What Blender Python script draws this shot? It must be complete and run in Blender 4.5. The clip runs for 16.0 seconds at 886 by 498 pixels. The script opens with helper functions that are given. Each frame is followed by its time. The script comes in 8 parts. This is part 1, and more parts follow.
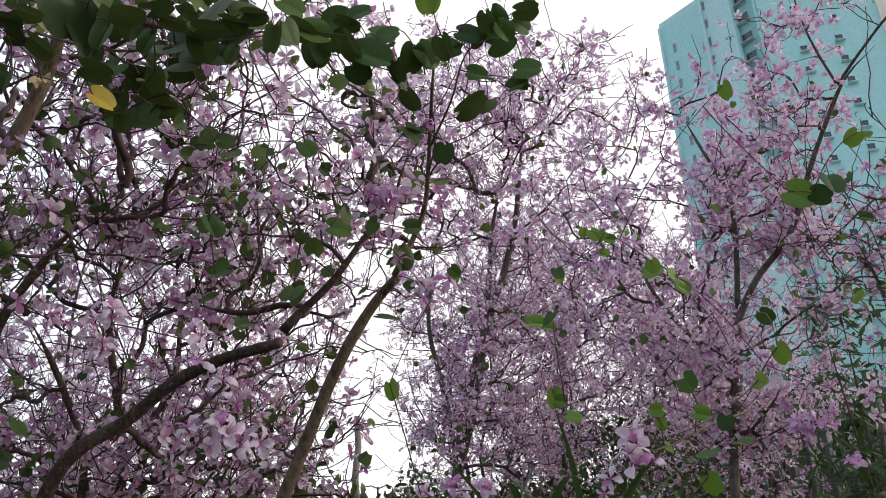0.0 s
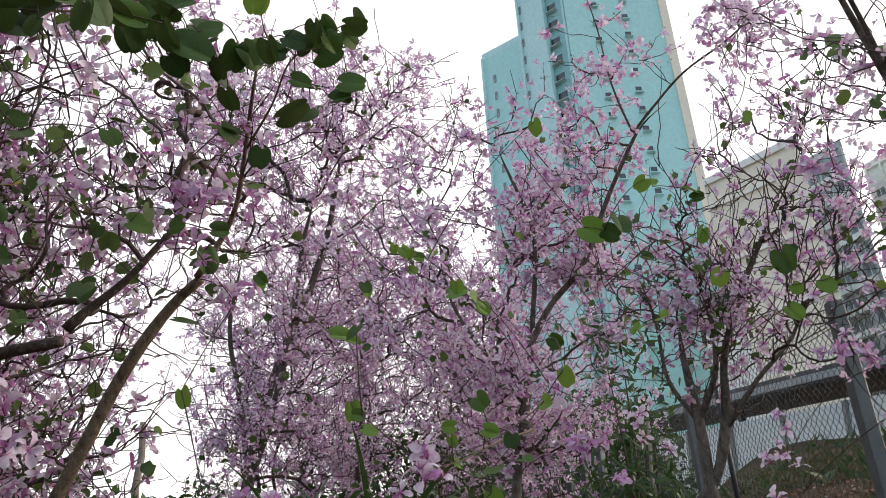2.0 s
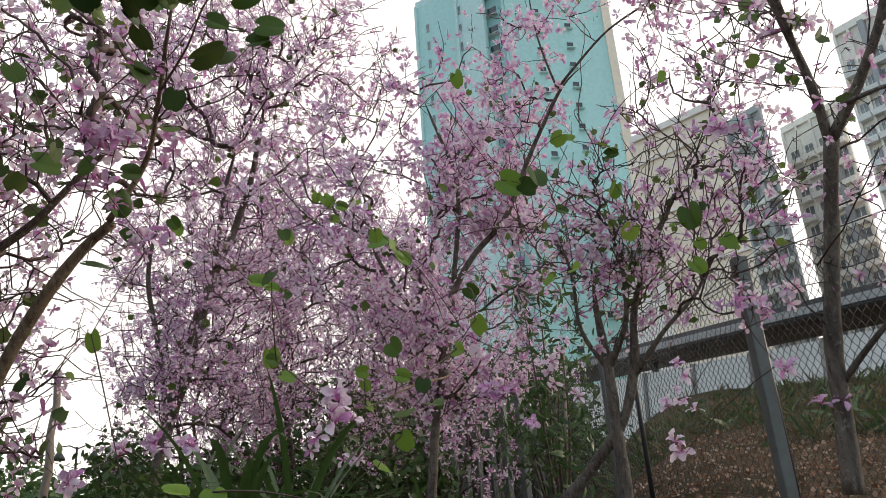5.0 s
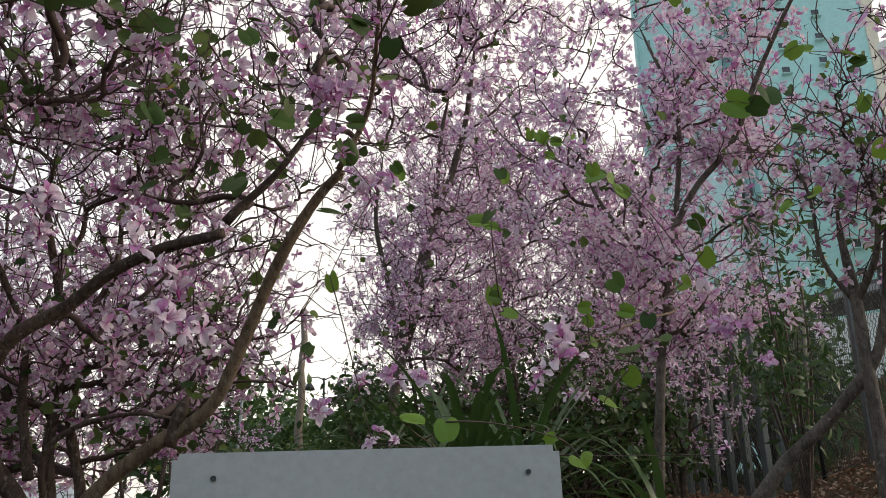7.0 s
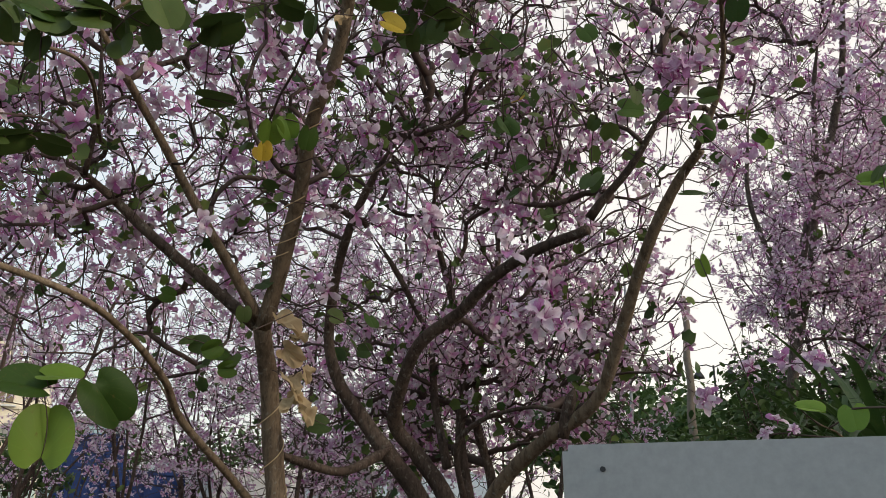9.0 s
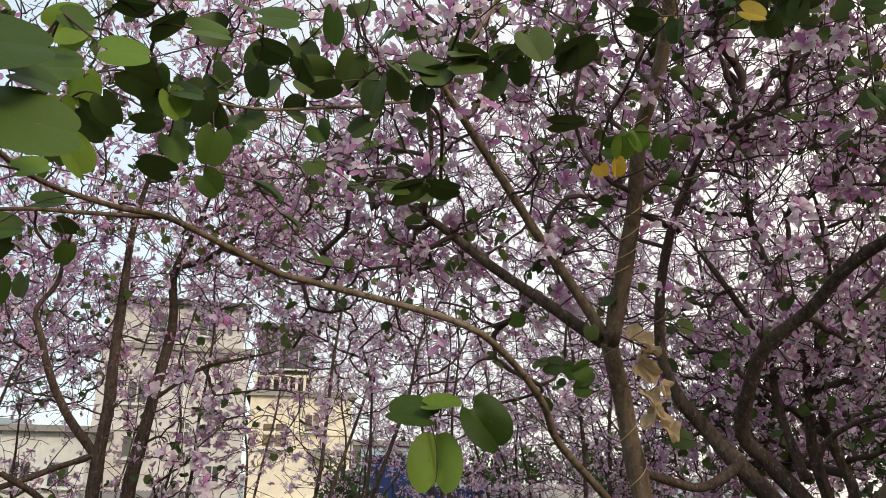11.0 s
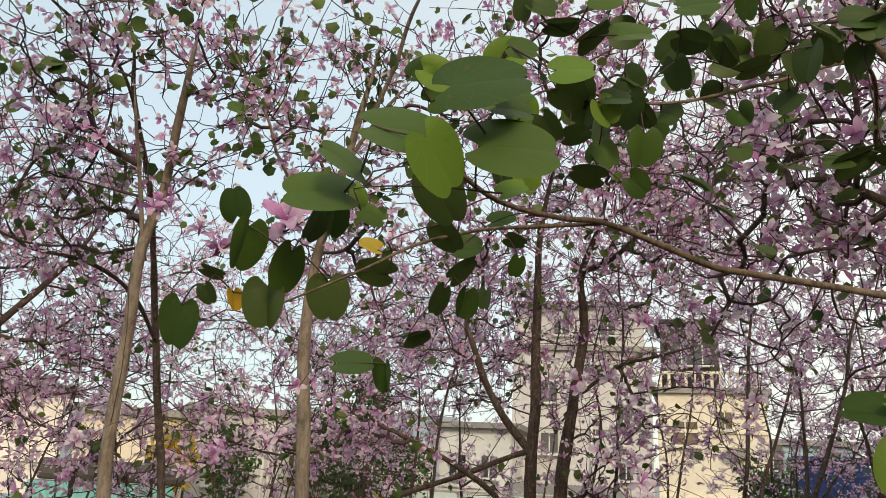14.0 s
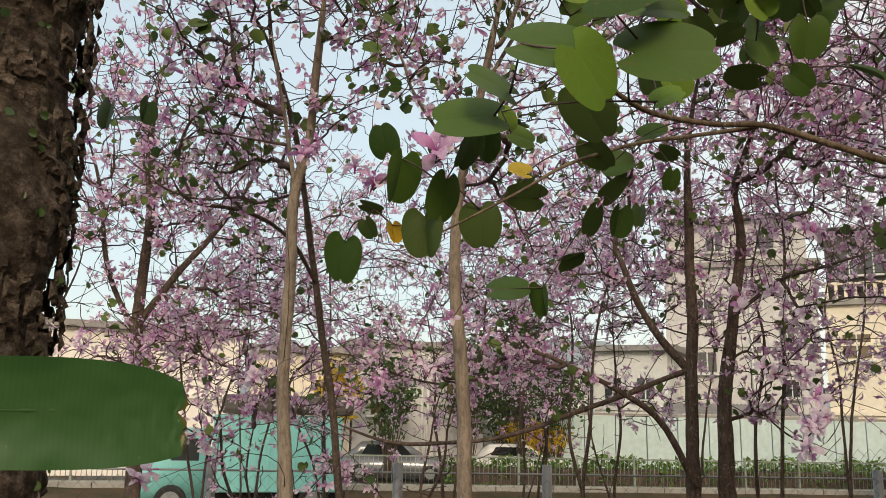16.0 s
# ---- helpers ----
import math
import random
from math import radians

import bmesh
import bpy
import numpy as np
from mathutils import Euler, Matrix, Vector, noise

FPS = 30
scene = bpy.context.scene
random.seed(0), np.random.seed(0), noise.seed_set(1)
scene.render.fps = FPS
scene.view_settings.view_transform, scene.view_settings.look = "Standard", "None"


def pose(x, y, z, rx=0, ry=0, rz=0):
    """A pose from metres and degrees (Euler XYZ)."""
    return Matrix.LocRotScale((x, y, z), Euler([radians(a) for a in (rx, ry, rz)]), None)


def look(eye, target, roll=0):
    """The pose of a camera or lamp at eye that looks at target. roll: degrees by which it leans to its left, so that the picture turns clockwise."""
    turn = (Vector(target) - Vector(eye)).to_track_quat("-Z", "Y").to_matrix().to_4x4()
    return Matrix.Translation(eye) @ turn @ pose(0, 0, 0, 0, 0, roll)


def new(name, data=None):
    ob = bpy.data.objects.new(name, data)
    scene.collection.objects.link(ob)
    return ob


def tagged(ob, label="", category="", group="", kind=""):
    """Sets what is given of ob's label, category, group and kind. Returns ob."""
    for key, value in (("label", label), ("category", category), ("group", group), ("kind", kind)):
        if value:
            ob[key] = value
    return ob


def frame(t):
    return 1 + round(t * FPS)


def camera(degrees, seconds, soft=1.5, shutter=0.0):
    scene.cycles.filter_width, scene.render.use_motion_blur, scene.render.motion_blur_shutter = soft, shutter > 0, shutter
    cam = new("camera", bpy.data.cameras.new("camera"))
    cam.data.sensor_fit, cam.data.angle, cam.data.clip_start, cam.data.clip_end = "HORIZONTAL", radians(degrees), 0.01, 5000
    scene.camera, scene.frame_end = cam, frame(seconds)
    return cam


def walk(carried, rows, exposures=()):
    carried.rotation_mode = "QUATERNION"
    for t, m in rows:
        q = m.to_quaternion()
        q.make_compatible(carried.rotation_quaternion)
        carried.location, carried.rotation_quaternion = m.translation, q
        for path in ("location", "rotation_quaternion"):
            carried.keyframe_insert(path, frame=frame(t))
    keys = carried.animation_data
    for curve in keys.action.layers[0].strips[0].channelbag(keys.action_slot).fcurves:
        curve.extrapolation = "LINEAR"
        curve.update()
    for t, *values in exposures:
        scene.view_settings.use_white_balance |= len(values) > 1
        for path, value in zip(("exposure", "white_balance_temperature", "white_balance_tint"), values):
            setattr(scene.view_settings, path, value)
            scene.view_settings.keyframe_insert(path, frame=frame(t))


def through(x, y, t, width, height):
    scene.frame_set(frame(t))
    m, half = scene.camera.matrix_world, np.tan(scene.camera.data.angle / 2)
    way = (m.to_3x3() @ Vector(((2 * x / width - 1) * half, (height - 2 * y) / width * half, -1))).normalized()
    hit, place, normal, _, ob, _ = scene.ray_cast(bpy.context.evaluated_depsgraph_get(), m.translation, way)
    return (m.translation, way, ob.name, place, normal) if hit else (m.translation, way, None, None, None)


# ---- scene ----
cam = camera(58.6, 16.0, soft=0.6)
PATH = [
    (0.0, -0.030, 0.407, 1.636, 115.69, 0.90, 0.04),
    (0.5, -0.031, 0.406, 1.636, 115.68, 1.32, -3.72),
    (1.0, -0.026, 0.402, 1.636, 115.51, 1.91, -7.98),
    (1.5, -0.025, 0.403, 1.637, 115.33, 2.19, -12.13),
    (2.0, -0.027, 0.394, 1.638, 116.05, 2.67, -14.22),
    (2.5, -0.024, 0.392, 1.639, 116.54, 3.43, -16.73),
    (3.0, -0.018, 0.385, 1.638, 116.69, 4.41, -20.31),
    (3.2, -0.016, 0.385, 1.637, 116.66, 4.57, -21.18),
    (5.3, -0.000, 0.354, 1.614, 111.33, 3.51, -18.30),
    (5.5, -0.002, 0.355, 1.616, 110.84, 3.26, -16.70),
    (6.0, -0.004, 0.358, 1.616, 110.03, 2.19, -12.96),
    (6.5, -0.002, 0.367, 1.618, 108.54, 1.23, -8.98),
    (7.0, -0.003, 0.373, 1.617, 108.30, 0.45, -3.99),
    (7.5, -0.002, 0.380, 1.616, 107.75, -0.29, 1.74),
    (8.0, -0.000, 0.382, 1.616, 107.69, -0.55, 7.83),
    (8.5, 0.006, 0.377, 1.615, 107.63, -1.21, 15.53),
    (9.0, 0.016, 0.376, 1.618, 107.49, -1.15, 23.30),
    (9.2, 0.020, 0.372, 1.618, 107.50, -1.00, 26.64),
    (11.3, -0.277, 0.207, 1.632, 108.16, -0.34, 45.27),
    (11.5, -0.275, 0.200, 1.630, 108.12, -0.47, 47.54),
    (12.0, -0.274, 0.158, 1.621, 108.09, -1.01, 53.21),
    (12.5, -0.287, 0.176, 1.628, 107.94, -1.47, 57.12),
    (13.0, -0.292, 0.166, 1.627, 107.90, -1.76, 61.14),
    (13.5, -0.312, 0.159, 1.633, 107.71, -2.31, 65.44),
    (14.0, -0.316, 0.147, 1.632, 107.19, -3.03, 70.63),
    (14.5, -0.322, 0.144, 1.629, 105.33, -3.39, 73.96),
    (15.0, -0.321, 0.138, 1.626, 104.28, -3.29, 75.30),
    (15.5, -0.325, 0.135, 1.626, 103.00, -2.56, 77.03),
    (16.0, -0.327, 0.132, 1.625, 101.69, -1.36, 81.62),
]
walk(cam, [(r[0], pose(*r[1:])) for r in PATH], exposures=[(0.0, -0.17, 6550, 14), (1.5, -0.08, 6600, 14), (3.0, -0.04, 6950, 14), (5.5, -0.09, 7100, 14), (7.0, -0.26, 7050, 12), (8.0, -0.36, 6850, 10), (9.0, -0.36, 7000, 10), (11.5, -0.2, 7350, 12), (12.5, -0.27, 7500, 12), (14.5, -0.29, 7650, 11), (16.0, -0.32, 7700, 12)])

# ---- light ----
SUN_TURN, SUN_EL = radians(96), radians(22)      # clockwise from +y
world = bpy.data.worlds.new("world")
scene.world = world
world.use_nodes = True
wn = world.node_tree
sky = wn.nodes.new("ShaderNodeTexSky")
sky.sky_type = "NISHITA"
sky.sun_disc = False
sky.sun_elevation = SUN_EL
sky.sun_rotation = SUN_TURN
sky.air_density, sky.dust_density, sky.ozone_density = 1.2, 2.2, 1.5
haze = wn.nodes.new("ShaderNodeMix")
haze.data_type = "RGBA"
# the haze is thicker on the sunny side
way = wn.nodes.new("ShaderNodeTexCoord")
side = wn.nodes.new("ShaderNodeVectorMath")
side.operation = "DOT_PRODUCT"
side.inputs[1].default_value = (0.71, 0.71, 0)
wn.links.new(way.outputs["Generated"], side.inputs[0])
thick_haze = wn.nodes.new("ShaderNodeMath")
thick_haze.operation = "MULTIPLY_ADD"
thick_haze.inputs[1].default_value, thick_haze.inputs[2].default_value = 0.12, 0.64
wn.links.new(side.outputs["Value"], thick_haze.inputs[0])
wn.links.new(thick_haze.outputs[0], haze.inputs[0])
clear = wn.nodes.new("ShaderNodeMapRange")
clear.inputs["From Min"].default_value, clear.inputs["From Max"].default_value = -0.55, 0.5
wn.links.new(side.outputs["Value"], clear.inputs["Value"])
veil = wn.nodes.new("ShaderNodeMix")
veil.data_type = "RGBA"
veil.inputs[6].default_value = (6.3, 8.2, 9.9, 1)
veil.inputs[7].default_value = (9.9, 9.6, 9.4, 1)
wn.links.new(clear.outputs[0], veil.inputs[0])
wn.links.new(veil.outputs[2], haze.inputs[7])
wn.links.new(sky.outputs[0], haze.inputs[6])
back = wn.nodes["Background"]
back.inputs[1].default_value = 0.172
wn.links.new(haze.outputs[2], back.inputs[0])

lamp = bpy.data.lights.new("sun", "SUN")
lamp.energy, lamp.angle, lamp.color = 1.9, radians(12), (1.0, 0.90, 0.77)
sun = new("sun", lamp)
sd = Vector((math.sin(SUN_TURN) * math.cos(SUN_EL), math.cos(SUN_TURN) * math.cos(SUN_EL), math.sin(SUN_EL)))
sun.matrix_world = look(sd * 50, (0, 0, 0))


# ---- materials ----
def material(name, rough=0.7, metal=0.0, spec=0.4):
    m = bpy.data.materials.new(name)
    m.use_nodes = True
    b = m.node_tree.nodes["Principled BSDF"]
    b.inputs["Roughness"].default_value = rough
    b.inputs["Metallic"].default_value = metal
    b.inputs["Specular IOR Level"].default_value = spec
    return m, m.node_tree, b


def node(tree, kind, **values):
    n = tree.nodes.new(kind)
    for k, v in values.items():
        n.inputs[k].default_value = v
    return n


def ramp(tree, source, stops):
    r = tree.nodes.new("ShaderNodeValToRGB")
    els = r.color_ramp.elements
    while len(els) < len(stops):
        els.new(0.5)
    for e, (p, c) in zip(els, stops):
        e.position, e.color = p, (*c, 1)
    tree.links.new(source, r.inputs[0])
    return r.outputs[0]


def mix(tree, fac, a, b, blend="MIX"):
    m = tree.nodes.new("ShaderNodeMix")
    m.data_type, m.blend_type = "RGBA", blend
    for s, v in ((0, fac), (6, a), (7, b)):
        if isinstance(v, (int, float)):
            m.inputs[s].default_value = v
        elif isinstance(v, tuple):
            m.inputs[s].default_value = (*v, 1)
        else:
            tree.links.new(v, m.inputs[s])
    return m.outputs[2]


def coords(tree, scale=(1, 1, 1), source="Object"):
    c = tree.nodes.new("ShaderNodeTexCoord")
    mp = tree.nodes.new("ShaderNodeMapping")
    mp.inputs["Scale"].default_value = scale
    tree.links.new(c.outputs[source], mp.inputs[0])
    return mp.outputs[0]


def noise_of(tree, vec, scale, detail=4, rough=0.6):
    n = node(tree, "ShaderNodeTexNoise", Scale=scale, Detail=detail, Roughness=rough)
    tree.links.new(vec, n.inputs["Vector"])
    return n.outputs["Fac"]


def bump(tree, b, height, strength=0.4, distance=0.01):
    n = node(tree, "ShaderNodeBump", Strength=strength, Distance=distance)
    tree.links.new(height, n.inputs["Height"])
    tree.links.new(n.outputs[0], b.inputs["Normal"])


def rough_paint(name, base, dark, scale=1.2, rough=0.75, metal=0.0, streak=0.0, grain=30, relief=0.2, depth=0.004, edge=(0.35, 0.75)):
    """A plain surface with stains at a large scale and grain at a small one."""
    m, t, b = material(name, rough, metal)
    v = coords(t)
    big = noise_of(t, v, scale, 5, 0.65)
    col = ramp(t, big, [(edge[0], dark), (edge[1], base)])
    fine = noise_of(t, v, grain, 3)
    col = mix(t, 0.25, col, ramp(t, fine, [(0.3, tuple(c * 0.6 for c in base)), (0.7, tuple(min(1, c * 1.15) for c in base))]))
    if streak:
        s = noise_of(t, coords(t, (3.0, 3.0, 0.12)), 2.2, 5, 0.7)
        col = mix(t, ramp(t, s, [(0.48, (0, 0, 0)), (0.75, (streak, streak, streak))]), col, dark)
    t.links.new(col, b.inputs["Base Color"])
    bump(t, b, fine, relief, depth)
    return m


def thin(name, build, through=0.45, rough=0.55, spec=0.3):
    """A leaf or petal: light passes through it."""
    m, t, b = material(name, rough, 0, spec)
    col = build(t)
    t.links.new(col, b.inputs["Base Color"])
    tr = t.nodes.new("ShaderNodeBsdfTranslucent")
    t.links.new(col, tr.inputs[0])
    mx = t.nodes.new("ShaderNodeMixShader")
    mx.inputs[0].default_value = through
    t.links.new(b.outputs[0], mx.inputs[1])
    t.links.new(tr.outputs[0], mx.inputs[2])
    t.links.new(mx.outputs[0], t.nodes["Material Output"].inputs[0])
    return m


def island(tree):
    return tree.nodes.new("ShaderNodeNewGeometry").outputs["Random Per Island"]


def obrandom(tree):
    return tree.nodes.new("ShaderNodeObjectInfo").outputs["Random"]


def uv_axis(tree, axis):
    c = tree.nodes.new("ShaderNodeTexCoord")
    s = tree.nodes.new("ShaderNodeSeparateXYZ")
    tree.links.new(c.outputs["UV"], s.inputs[0])
    return s.outputs[axis]


def bark_material(name, light, dark, moss, lines=60, patch=3.0):
    m, t, b = material(name, 0.85, 0, 0.2)
    v = coords(t)
    big = noise_of(t, v, patch, 6, 0.7)
    col = ramp(t, big, [(0.3, dark), (0.55, light), (0.72, moss)])
    crack = noise_of(t, coords(t, (1, 1, 0.25)), lines, 5, 0.75)
    col = mix(t, ramp(t, crack, [(0.35, (0.75, 0.75, 0.75)), (0.55, (0, 0, 0))]), col, tuple(c * 0.45 for c in dark))
    spots = noise_of(t, v, 48, 4, 0.65)
    col = mix(t, ramp(t, spots, [(0.58, (0, 0, 0)), (0.66, (0.4, 0.4, 0.4))]), col, (0.36, 0.35, 0.30))
    t.links.new(col, b.inputs["Base Color"])
    bump(t, b, crack, 0.7, 0.012)
    return m


BARK = bark_material("bark", (0.135, 0.098, 0.078), (0.055, 0.04, 0.035), (0.18, 0.148, 0.12))
BARK_PALE = bark_material("pale_bark", (0.235, 0.175, 0.12), (0.12, 0.083, 0.058), (0.29, 0.23, 0.17), 40, 2.0)
TAN_BARK = bark_material("tan_bark", (0.33, 0.27, 0.21), (0.20, 0.155, 0.12), (0.38, 0.33, 0.27), 40, 2.0)
BARK_MID = bark_material("grey_brown_bark", (0.185, 0.155, 0.13), (0.08, 0.066, 0.057), (0.24, 0.215, 0.18), 45, 2.5)
TWIG = rough_paint("twig_bark", (0.115, 0.078, 0.066), (0.05, 0.034, 0.03), 6, 0.8)


def petal_colour(pale, deep, heart):
    def build(t):
        r = island(t)
        drift = noise_of(t, coords(t), 1.6, 3, 0.6)
        add = t.nodes.new("ShaderNodeMath")
        add.operation = "MULTIPLY_ADD"
        t.links.new(r, add.inputs[0])
        add.inputs[1].default_value = 0.7
        t.links.new(drift, add.inputs[2])
        col = ramp(t, add.outputs[0], [(0.4, pale), (0.8, tuple((a + b) / 2 for a, b in zip(pale, deep))), (1.1, deep)])
        along = uv_axis(t, 0)
        vein = noise_of(t, coords(t, (4, 26, 1), "UV"), 1.0, 2)
        col = mix(t, ramp(t, along, [(0.0, (0.9, 0.9, 0.9)), (0.45, (0.25, 0.25, 0.25)), (0.85, (0.0, 0.0, 0.0))]), col, heart)
        return mix(t, ramp(t, vein, [(0.45, (0, 0, 0)), (0.7, (0.4, 0.4, 0.4))]), col, heart)
    return build


PETAL = thin("pale_lilac_petal", petal_colour((0.95, 0.89, 0.95), (0.62, 0.43, 0.62), (0.46, 0.07, 0.34)), 0.38)
PETAL_WHITE = thin("white_petal", petal_colour((0.96, 0.95, 0.96), (0.84, 0.76, 0.84), (0.54, 0.14, 0.41)), 0.38)
PETAL_DEEP = thin("magenta_petal", petal_colour((0.78, 0.54, 0.76), (0.64, 0.30, 0.58), (0.42, 0.03, 0.26)), 0.35)
CALYX = rough_paint("calyx_green_brown", (0.085, 0.075, 0.055), (0.045, 0.035, 0.03), 20)


def leaf_colour(a, b, spot, veins=True):
    def build(t):
        r = obrandom(t) if veins else island(t)
        col = ramp(t, r, [(0.0, a), (1.0, b)])
        v = coords(t)
        blot = noise_of(t, v, 22, 5, 0.7)
        col = mix(t, ramp(t, blot, [(0.56, (0, 0, 0)), (0.72, (0.55, 0.55, 0.55))]), col, spot)
        if veins:
            brown = noise_of(t, v, 7, 5, 0.7)
            col = mix(t, ramp(t, brown, [(0.6, (0, 0, 0)), (0.72, (0.6, 0.6, 0.6))]), col, (0.17, 0.105, 0.03))
            w = t.nodes.new("ShaderNodeMath")
            w.operation = "PINGPONG"
            w.inputs[1].default_value = 0.09
            t.links.new(uv_axis(t, 1), w.inputs[0])
            line = ramp(t, w.outputs[0], [(0.0, (0.08, 0.08, 0.08)), (0.012, (0.0, 0.0, 0.0))])
            col = mix(t, line, col, tuple(min(1, c * 1.9) for c in b))
        return col
    return build


LEAF = thin("green_leaf", leaf_colour((0.028, 0.064, 0.012), (0.07, 0.13, 0.022), (0.085, 0.095, 0.025)), 0.2, 0.5, 0.22)
# for yellow-green leaves and for sunlit ones, whose brightness is in the colour
LEAF_PALE_LIT = thin("light_green_leaf", leaf_colour((0.12, 0.23, 0.03), (0.18, 0.29, 0.045), (0.22, 0.22, 0.05)), 0.3, 0.5, 0.25)
# for leaves seen against the sky, with their shade put into the colour
LEAF_SHADED = thin("dark_green_leaf", leaf_colour((0.045, 0.078, 0.02), (0.08, 0.12, 0.03), (0.085, 0.08, 0.025)), 0.2, 0.5, 0.25)
LEAF_YELLOW = thin("yellow_leaf", leaf_colour((0.62, 0.36, 0.03), (0.55, 0.42, 0.06), (0.35, 0.16, 0.03)), 0.4)
LEAF_DRY = thin("dry_leaf", leaf_colour((0.62, 0.49, 0.31), (0.52, 0.38, 0.22), (0.32, 0.21, 0.12)), 0.3, 0.8)
CROWN_LEAF = thin("crown_leaf", leaf_colour((0.05, 0.10, 0.035), (0.16, 0.23, 0.06), (0.24, 0.21, 0.05), False), 0.35, 0.55, 0.25)
SHRUB_LEAF = thin("shrub_leaf", leaf_colour((0.034, 0.08, 0.025), (0.085, 0.145, 0.04), (0.07, 0.10, 0.03), False), 0.3, 0.45, 0.5)
DRY_GRASS = thin("dry_grass", leaf_colour((0.10, 0.085, 0.04), (0.20, 0.17, 0.08), (0.2, 0.13, 0.06), False), 0.25, 0.8, 0.2)
HEDGE_LEAF = thin("hedge_leaf", leaf_colour((0.06, 0.15, 0.03), (0.17, 0.28, 0.05), (0.12, 0.16, 0.04), False), 0.3, 0.5, 0.4)
STRAP_LEAF = thin("strap_leaf", leaf_colour((0.026, 0.068, 0.02), (0.062, 0.12, 0.03), (0.12, 0.15, 0.045), False), 0.3, 0.4, 0.5)
LITTER = thin("leaf_litter", leaf_colour((0.25, 0.125, 0.07), (0.43, 0.33, 0.245), (0.13, 0.075, 0.05), False), 0.12, 0.9, 0.1)
BUD = thin("pink_bud", leaf_colour((0.55, 0.22, 0.45), (0.42, 0.10, 0.34), (0.35, 0.12, 0.25), False), 0.25)


# ---- builders ----
def tri_mesh(name, verts, tris, mats, mat_index=None, uv=None, smooth=True):
    """A mesh from arrays of corners and triangles; uv is given for each corner."""
    me = bpy.data.meshes.new(name)
    v, f = np.asarray(verts, np.float32), np.asarray(tris, np.int32)
    me.vertices.add(len(v))
    me.vertices.foreach_set("co", v.ravel())
    me.loops.add(f.size)
    me.loops.foreach_set("vertex_index", f.ravel())
    me.polygons.add(len(f))
    me.polygons.foreach_set("loop_start", np.arange(0, f.size, 3, dtype=np.int32))
    me.polygons.foreach_set("use_smooth", np.full(len(f), smooth))
    for m in mats if isinstance(mats, (list, tuple)) else [mats]:
        me.materials.append(m)
    if mat_index is not None:
        me.polygons.foreach_set("material_index", np.asarray(mat_index, np.int32))
    if uv is not None:
        layer = me.uv_layers.new(name="UVMap")
        layer.data.foreach_set("uv", np.asarray(uv, np.float32)[f.ravel()].ravel())
    me.update(calc_edges=True)
    return me


def child(name, mesh, parent, label="", kind="", at=None):
    ob = new(name, mesh)
    ob.parent = parent
    if at is not None:
        ob.matrix_basis = at
    return tagged(ob, label, kind=kind)


def part(name, bm, mat, parent, label="", at=None, smooth=False):
    me = bpy.data.meshes.new(name)
    bm.to_mesh(me)
    bm.free()
    for m in mat if isinstance(mat, (list, tuple)) else [mat]:
        me.materials.append(m)
    if smooth:
        me.polygons.foreach_set("use_smooth", [True] * len(me.polygons))
    return child(name, me, parent, label, at=at)


def thing(name, label, category, group="", at=(0, 0, 0), turn=0, kind=""):
    ob = new(name)
    ob.empty_display_size = 0.1
    ob.matrix_basis = pose(*at, 0, 0, turn)
    return tagged(ob, label, category, group, kind)


def box(size, at=(0, 0, 0), bevel=0.0, bm=None, turn=0, rot=None):
    """A box with its middle at `at`, its edges rounded by bevel."""
    own = bmesh.new()
    bmesh.ops.create_cube(own, size=1.0)
    bmesh.ops.scale(own, vec=size, verts=own.verts)
    if bevel:
        bmesh.ops.bevel(own, geom=own.edges[:], offset=bevel, segments=2, profile=0.6, affect="EDGES")
    m = Matrix.Translation(at) @ (rot if rot is not None else pose(0, 0, 0, 0, 0, turn))
    bmesh.ops.transform(own, matrix=m, verts=own.verts)
    if bm is None:
        return own
    me = bpy.data.meshes.new("piece")
    own.to_mesh(me)
    own.free()
    bm.from_mesh(me)
    bpy.data.meshes.remove(me)
    return bm


def tube_arrays(points, radii, sides):
    """A round tube along points: corners and triangles."""
    p, r = np.asarray(points, float), np.asarray(radii, float)
    d = np.gradient(p, axis=0)
    d /= np.maximum(np.linalg.norm(d, axis=1), 1e-9)[:, None]
    ref = np.where(np.abs(d[:, 2:3]) > 0.9, [[1.0, 0, 0]], [[0, 0, 1.0]])
    a = np.cross(d, ref)
    a /= np.maximum(np.linalg.norm(a, axis=1), 1e-9)[:, None]
    for i in range(1, len(a)):
        a[i] = a[i - 1] - d[i] * np.dot(a[i - 1], d[i])
        a[i] /= max(np.linalg.norm(a[i]), 1e-9)
    b = np.cross(d, a)
    th = np.arange(sides) * 2 * np.pi / sides
    ring = np.cos(th)[None, :, None] * a[:, None, :] + np.sin(th)[None, :, None] * b[:, None, :]
    v = (p[:, None, :] + ring * r[:, None, None]).reshape(-1, 3)
    i, k = np.meshgrid(np.arange(len(p) - 1), np.arange(sides), indexing="ij")
    q0, q1 = i * sides + k, i * sides + (k + 1) % sides
    q2, q3 = q1 + sides, q0 + sides
    f = np.concatenate([np.stack([q0, q1, q2], -1).reshape(-1, 3), np.stack([q0, q2, q3], -1).reshape(-1, 3)])
    end = (len(p) - 1) * sides
    cap = [[end, end + j, end + j + 1] for j in range(1, sides - 1)] + [[0, j + 1, j] for j in range(1, sides - 1)]
    return v, np.concatenate([f, np.array(cap, int)])


def join(pieces):
    vs, fs, n = [], [], 0
    for v, f in pieces:
        vs.append(v)
        fs.append(np.asarray(f) + n)
        n += len(v)
    return np.concatenate(vs), np.concatenate(fs)


